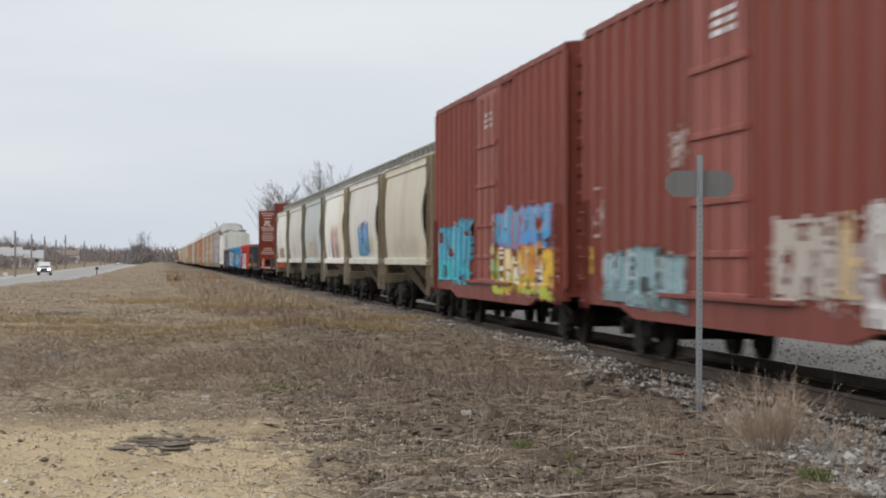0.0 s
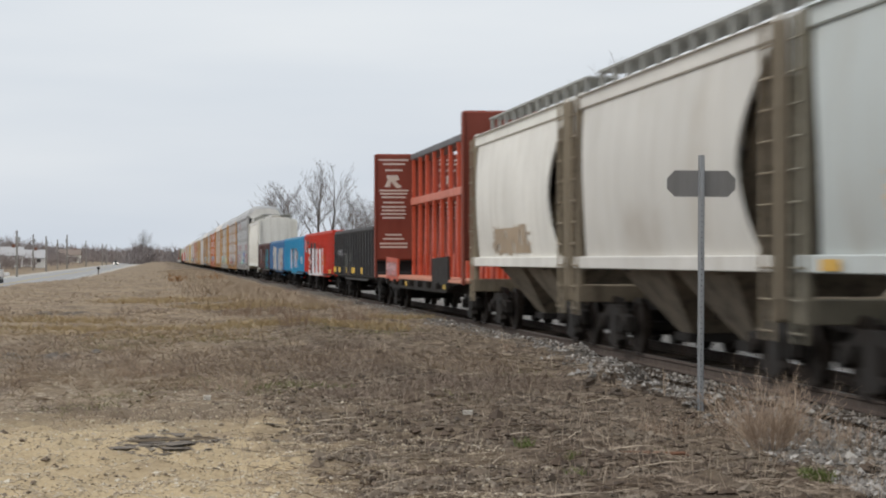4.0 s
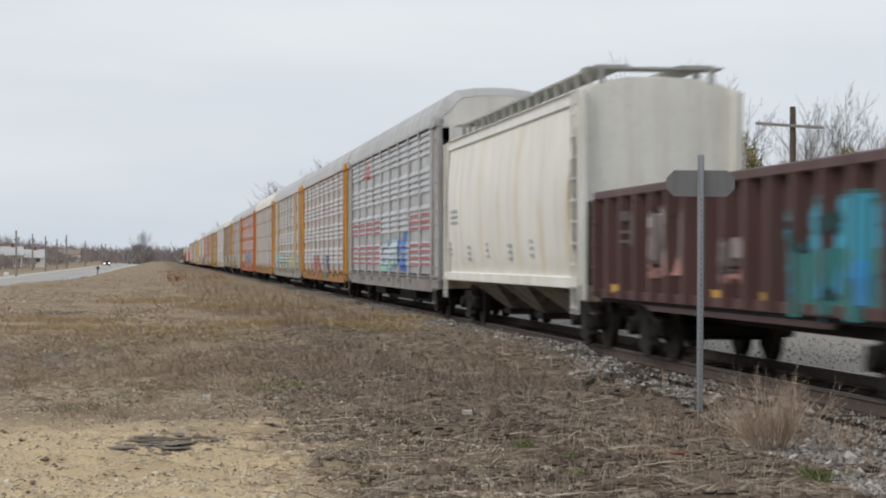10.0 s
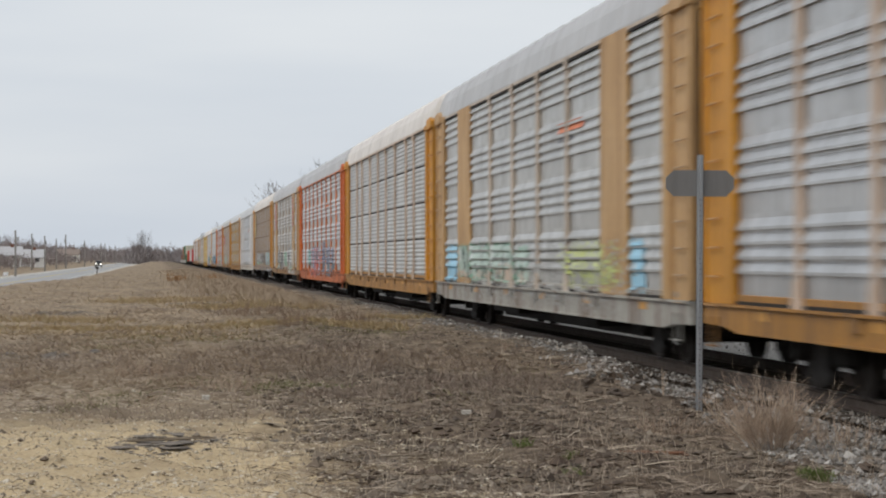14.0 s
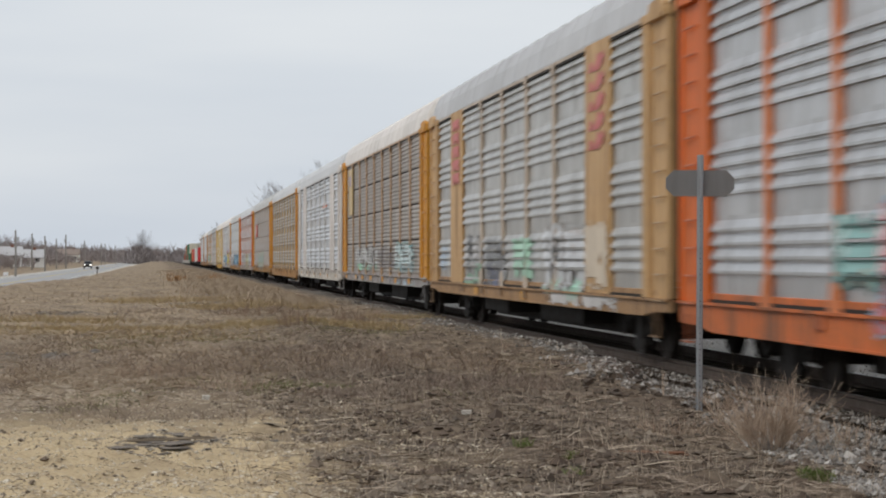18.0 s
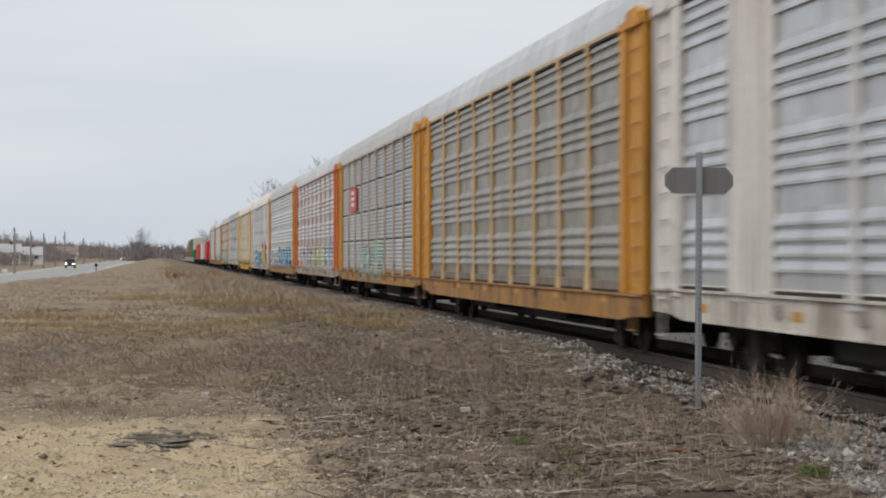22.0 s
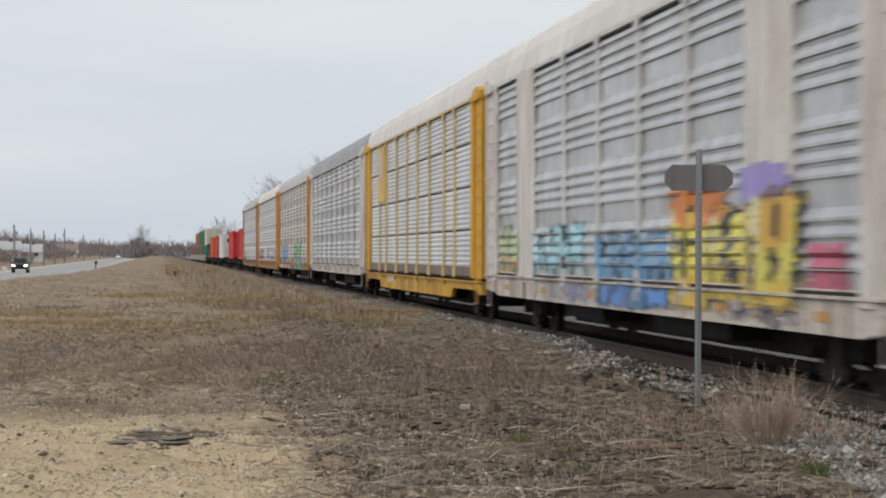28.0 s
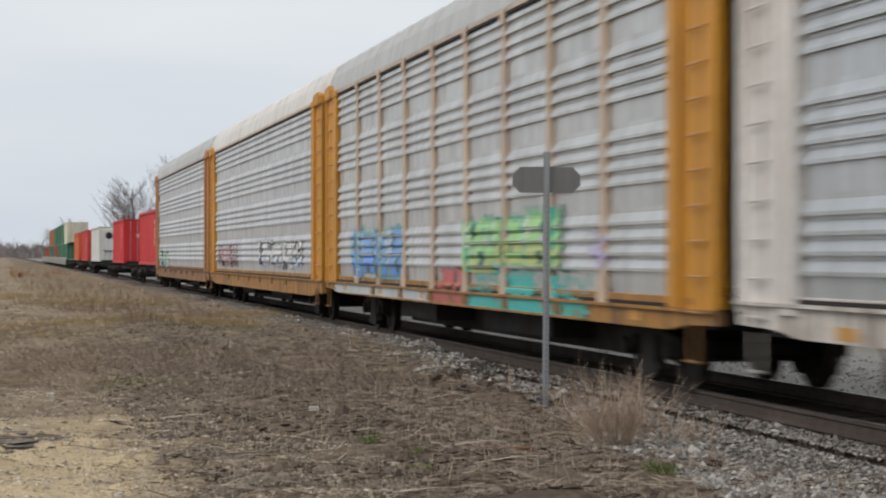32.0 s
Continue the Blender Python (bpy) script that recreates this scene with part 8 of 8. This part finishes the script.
def telegraph_pole(x, y, height, turn, tilt):
    e = thing("telegraph_pole", "old dark wooden telegraph pole with one crossarm", "pole", "telegraph poles")
    e.matrix_basis = pose(x, y, float(ground_at(x, y)), 0, 0, turn)
    part("pole", Geo().tube((0, 0, -0.5), (0, 0, height), 0.17, 0.12, 10), POLEWOOD, e)
    arm = part("crossarm", Geo().box(-1.5, 1.3, -0.06, 0.06, -0.06, 0.06, 0.01), GREYWOOD, e, at=pose(0, -0.16, height - 0.78, 0, tilt, 0))
    for k in range(6):
        part("insulator_pin", Geo().tube((-1.35 + k * 0.5, 0, 0.06), (-1.35 + k * 0.5, 0, 0.16), 0.018, k=6), GREYWOOD, arm)
    return e


telegraph_pole(14.13, 88, 7.65, -20, 5)
telegraph_pole(9.55, 125, 7.35, -14, 2)


def utility_pole():
    e = thing("utility_pole", "wooden utility pole along the road", "pole", "utility poles")
    part("pole", Geo().tube((0, 0, -0.5), (0, 0, 7.3), 0.19, 0.13, 8), GREYWOOD, e)
    part("transformer", Geo().tube((0.3, 0, 5.6), (0.3, 0, 6.3), 0.22, k=10), paint("transformer_grey", (0.4, 0.41, 0.42), 0.5, 0.3), e)
    return e


up = utility_pole()
POLES = [(-55.6, 283, 6.1), (-87.3, 462, 7.9), (-76.5, 418, 6.9), (-91.7, 516, 7.2), (-95.0, 548, 8.6), (-112, 680, 8.2), (-121, 770, 8.0), (-132, 850, 8.4), (-140, 930, 8.2)]
for i, (x, d, ht) in enumerate(POLES):
    m = pose(x, d, float(ground_at(x, d)) - 0.05, 0, 0, 4 + 31 * i)
    p = up if i == 0 else copy_thing(up, m)
    p.matrix_basis = m @ Matrix.Scale(ht / 7.3, 4)


# ---- mailbox at the roadside ----
mb = thing("mailbox", "dark mailbox on a wooden stake by the road", "mailbox")
d = 285
mx, my = (172 - 784) / 3850 * d, d
mb.matrix_basis = pose(mx, my, float(ground_at(mx, my)), 0, 0, 20)
part("stake", Geo().box(-0.06, 0.06, -0.06, 0.06, -0.3, 1.15, 0.01), POLEWOOD, mb)
g = Geo()
g.prism([(-0.16, 1.15), (0.16, 1.15), (0.16, 1.35), (0.11, 1.45), (0, 1.49), (-0.11, 1.45), (-0.16, 1.35)], -0.28, 0.28)
part("box", g, IRON, mb)


# ---- houses beyond the road ----
def house(label, x, y, turn, w, dp, hgt, wall, roofc):
    e = thing("house", label, "house", "houses beyond the road")
    e.matrix_basis = pose(x, y, float(ground_at(x, y)), 0, 0, turn)
    wm = paint("siding", wall, 0.7, 0.0, 0.15, (0.4, 0.38, 0.35), 0.05, 0.5)
    rm = grainy("shingles", roofc, tuple(c * 1.3 for c in roofc), 3.0, 0.95, 0.3)
    gl = paint("window_dark", (0.03, 0.035, 0.04), 0.15, 0.0, 0.0)
    part("wall", Geo().box(-w / 2, w / 2, -dp / 2, dp / 2, -0.3, hgt), wm, e)
    part("gable", Geo().prism([(-dp / 2, hgt), (dp / 2, hgt), (0, hgt + dp * 0.3)], -w / 2, w / 2, "x"), wm, e)
    for sy in (-1, 1):
        part("roof", Geo().prism([(sy * (dp / 2 + 0.4), hgt - 0.22), (0, hgt + dp * 0.3 + 0.05), (0, hgt + dp * 0.3 + 0.25), (sy * (dp / 2 + 0.4), hgt)], -w / 2 - 0.4, w / 2 + 0.4, "x"), rm, e)
    for k in range(3):
        wx = -w / 2 + w * (k + 0.5) / 3
        wi = part("window", Geo().box(wx - 0.6, wx + 0.6, -dp / 2 - 0.04, -dp / 2 + 0.02, 1.0, 2.2, 0.01), wm, e)
        part("pane", Geo().box(wx - 0.5, wx + 0.5, -dp / 2 - 0.05, -dp / 2 - 0.035, 1.1, 2.1), gl, wi)
    part("chimney", Geo().box(w * 0.2, w * 0.2 + 0.7, -0.35, 0.35, hgt, hgt + dp * 0.3 + 0.8, 0.02), grainy("brick_red", (0.2, 0.09, 0.06), (0.27, 0.13, 0.09), 4), e)


house("small white house behind bare trees", -178, 850, 20, 11, 7, 3.4, (0.75, 0.75, 0.74), (0.2, 0.19, 0.19))
house("small white house behind bare trees", -172, 860, 10, 10, 7, 3.6, (0.72, 0.7, 0.68), (0.22, 0.2, 0.19))
house("small white house beyond the road", -101, 500, 12, 8, 6, 2.3, (0.76, 0.76, 0.74), (0.45, 0.44, 0.44))
house("low white house beyond the road", -104.5, 545, 8, 9, 6, 2.2, (0.75, 0.74, 0.71), (0.45, 0.44, 0.44))
house("low pale house behind bare trees", -168, 900, 15, 12, 7, 3.2, (0.6, 0.62, 0.65), (0.15, 0.14, 0.14))
house("low pale house behind bare trees", -160, 930, 5, 9, 7, 3.0, (0.7, 0.68, 0.62), (0.25, 0.2, 0.17))
ub = thing("utility_box", "small white utility box beside the road", "utility box")
ub.matrix_basis = pose(-60.3, 300, float(ground_at(-60.3, 300)), 0, 0, 10)
part("cabinet", Geo().box(-0.35, 0.35, -0.25, 0.25, 0.05, 0.55, 0.04), paint("box_white", (0.75, 0.75, 0.73)), ub)
part("base", Geo().box(-0.4, 0.4, -0.3, 0.3, -0.2, 0.05, 0.01), GREYWOOD, ub)


# ---- vehicles on the road ----
def road_car(label, color, tall=1.75, pickup=False):
    e = thing("car", label, "car", "cars on the road")
    body = paint("car_paint", color, 0.3, 0.2, 0.1, (0.2, 0.18, 0.16), 0.02)
    glass = paint("car_glass", (0.02, 0.022, 0.025), 0.08, 0.0, 0.0)
    tyre = paint("tyre", (0.02, 0.02, 0.02), 0.9, 0.0, 0.2)
    lampm, n_, l_, b_ = nodes_of("headlight_on")
    b_.inputs["Emission Color"].default_value, b_.inputs["Emission Strength"].default_value = (1, 0.96, 0.86, 1), 7.0
    low = [(-2.35, 0.42), (2.2, 0.40), (2.38, 0.62), (2.32, 0.98), (1.3, 1.10), (-2.3, 1.12), (-2.42, 0.9)]
    part("body", Geo().prism(low, -0.92, 0.92), body, e)
    if pickup:
        cab = [(-0.3, 1.1), (1.25, 1.08), (0.75, tall - 0.03), (0.55, tall), (-0.15, tall), (-0.25, tall - 0.1)]
    else:
        cab = [(-2.25, 1.1), (1.25, 1.08), (0.65, tall - 0.03), (0.45, tall), (-1.9, tall), (-2.15, tall - 0.12)]
    part("cabin", Geo().prism(cab, -0.78, 0.78), body, e)
    part("windscreen", Geo().add([(1.2, -0.70, 1.14), (1.2, 0.70, 1.14), (0.72, 0.62, tall - 0.12), (0.72, -0.62, tall - 0.12)], [(0, 1, 2, 3)]), glass, e, at=Matrix.Translation((0.03, 0, 0)))
    for sy in (-1, 1):
        part("side_window", Geo().box(cab[0][0] + 0.25, 0.75, sy * 0.785 - 0.005, sy * 0.785 + 0.005, 1.15, tall - 0.15), glass, e)
        part("headlight", Geo().box(2.30, 2.37, sy * 0.68 - 0.15, sy * 0.68 + 0.15, 0.74, 0.90, 0.02), lampm, e, "lit headlight")
        part("mirror", Geo().box(0.85, 1.0, sy * 1.0 - 0.1, sy * 1.0 + 0.1, 1.12, 1.28, 0.02), body, e)
        for x_ in (-1.45, 1.5):
            w_ = part("wheel", Geo().tube((x_, sy * 0.93, 0.34), (x_, sy * 0.70, 0.34), 0.34, k=16), tyre, e)
            part("rim", Geo().tube((x_, sy * 0.94, 0.34), (x_, sy * 0.92, 0.34), 0.2, k=12), GALV, w_)
    part("grille", Geo().box(2.33, 2.375, -0.5, 0.5, 0.60, 0.92, 0.01), IRON, e)
    part("bumper", Geo().box(2.2, 2.44, -0.9, 0.9, 0.42, 0.60, 0.03), IRON, e)
    return e


CARS = [(road_car("white pickup truck with its headlights on", (0.72, 0.72, 0.72), 1.85, True), 305.0, 25.6),
        (road_car("dark car with its headlights on", (0.10, 0.095, 0.09), 1.75), 968.0, 25.6),
        (road_car("white car with its headlights on", (0.7, 0.7, 0.7), 1.6), 1700.0, 25.6)]


def track_pose(s, z=0.0):
    p = track(s, AXIS)
    return pose(p.x, p.y, z, 0, 0, TURN - 90)


def road_pose(d):
    p = road_point(d, -1.85, 0.16)
    return pose(p.x, p.y, p.z, 0, 0, -90 + math.degrees(road_dir))


def motions():
    for car, s0, z in TRAIN:
        walk(car, [(t, track_pose(s0 - run_of(t), z)) for t in range(0, 33, 2)])
    for car, d0, v in CARS:
        walk(car, [(t, road_pose(d0 - v * t)) for t in range(0, 33, 4)])


motions()
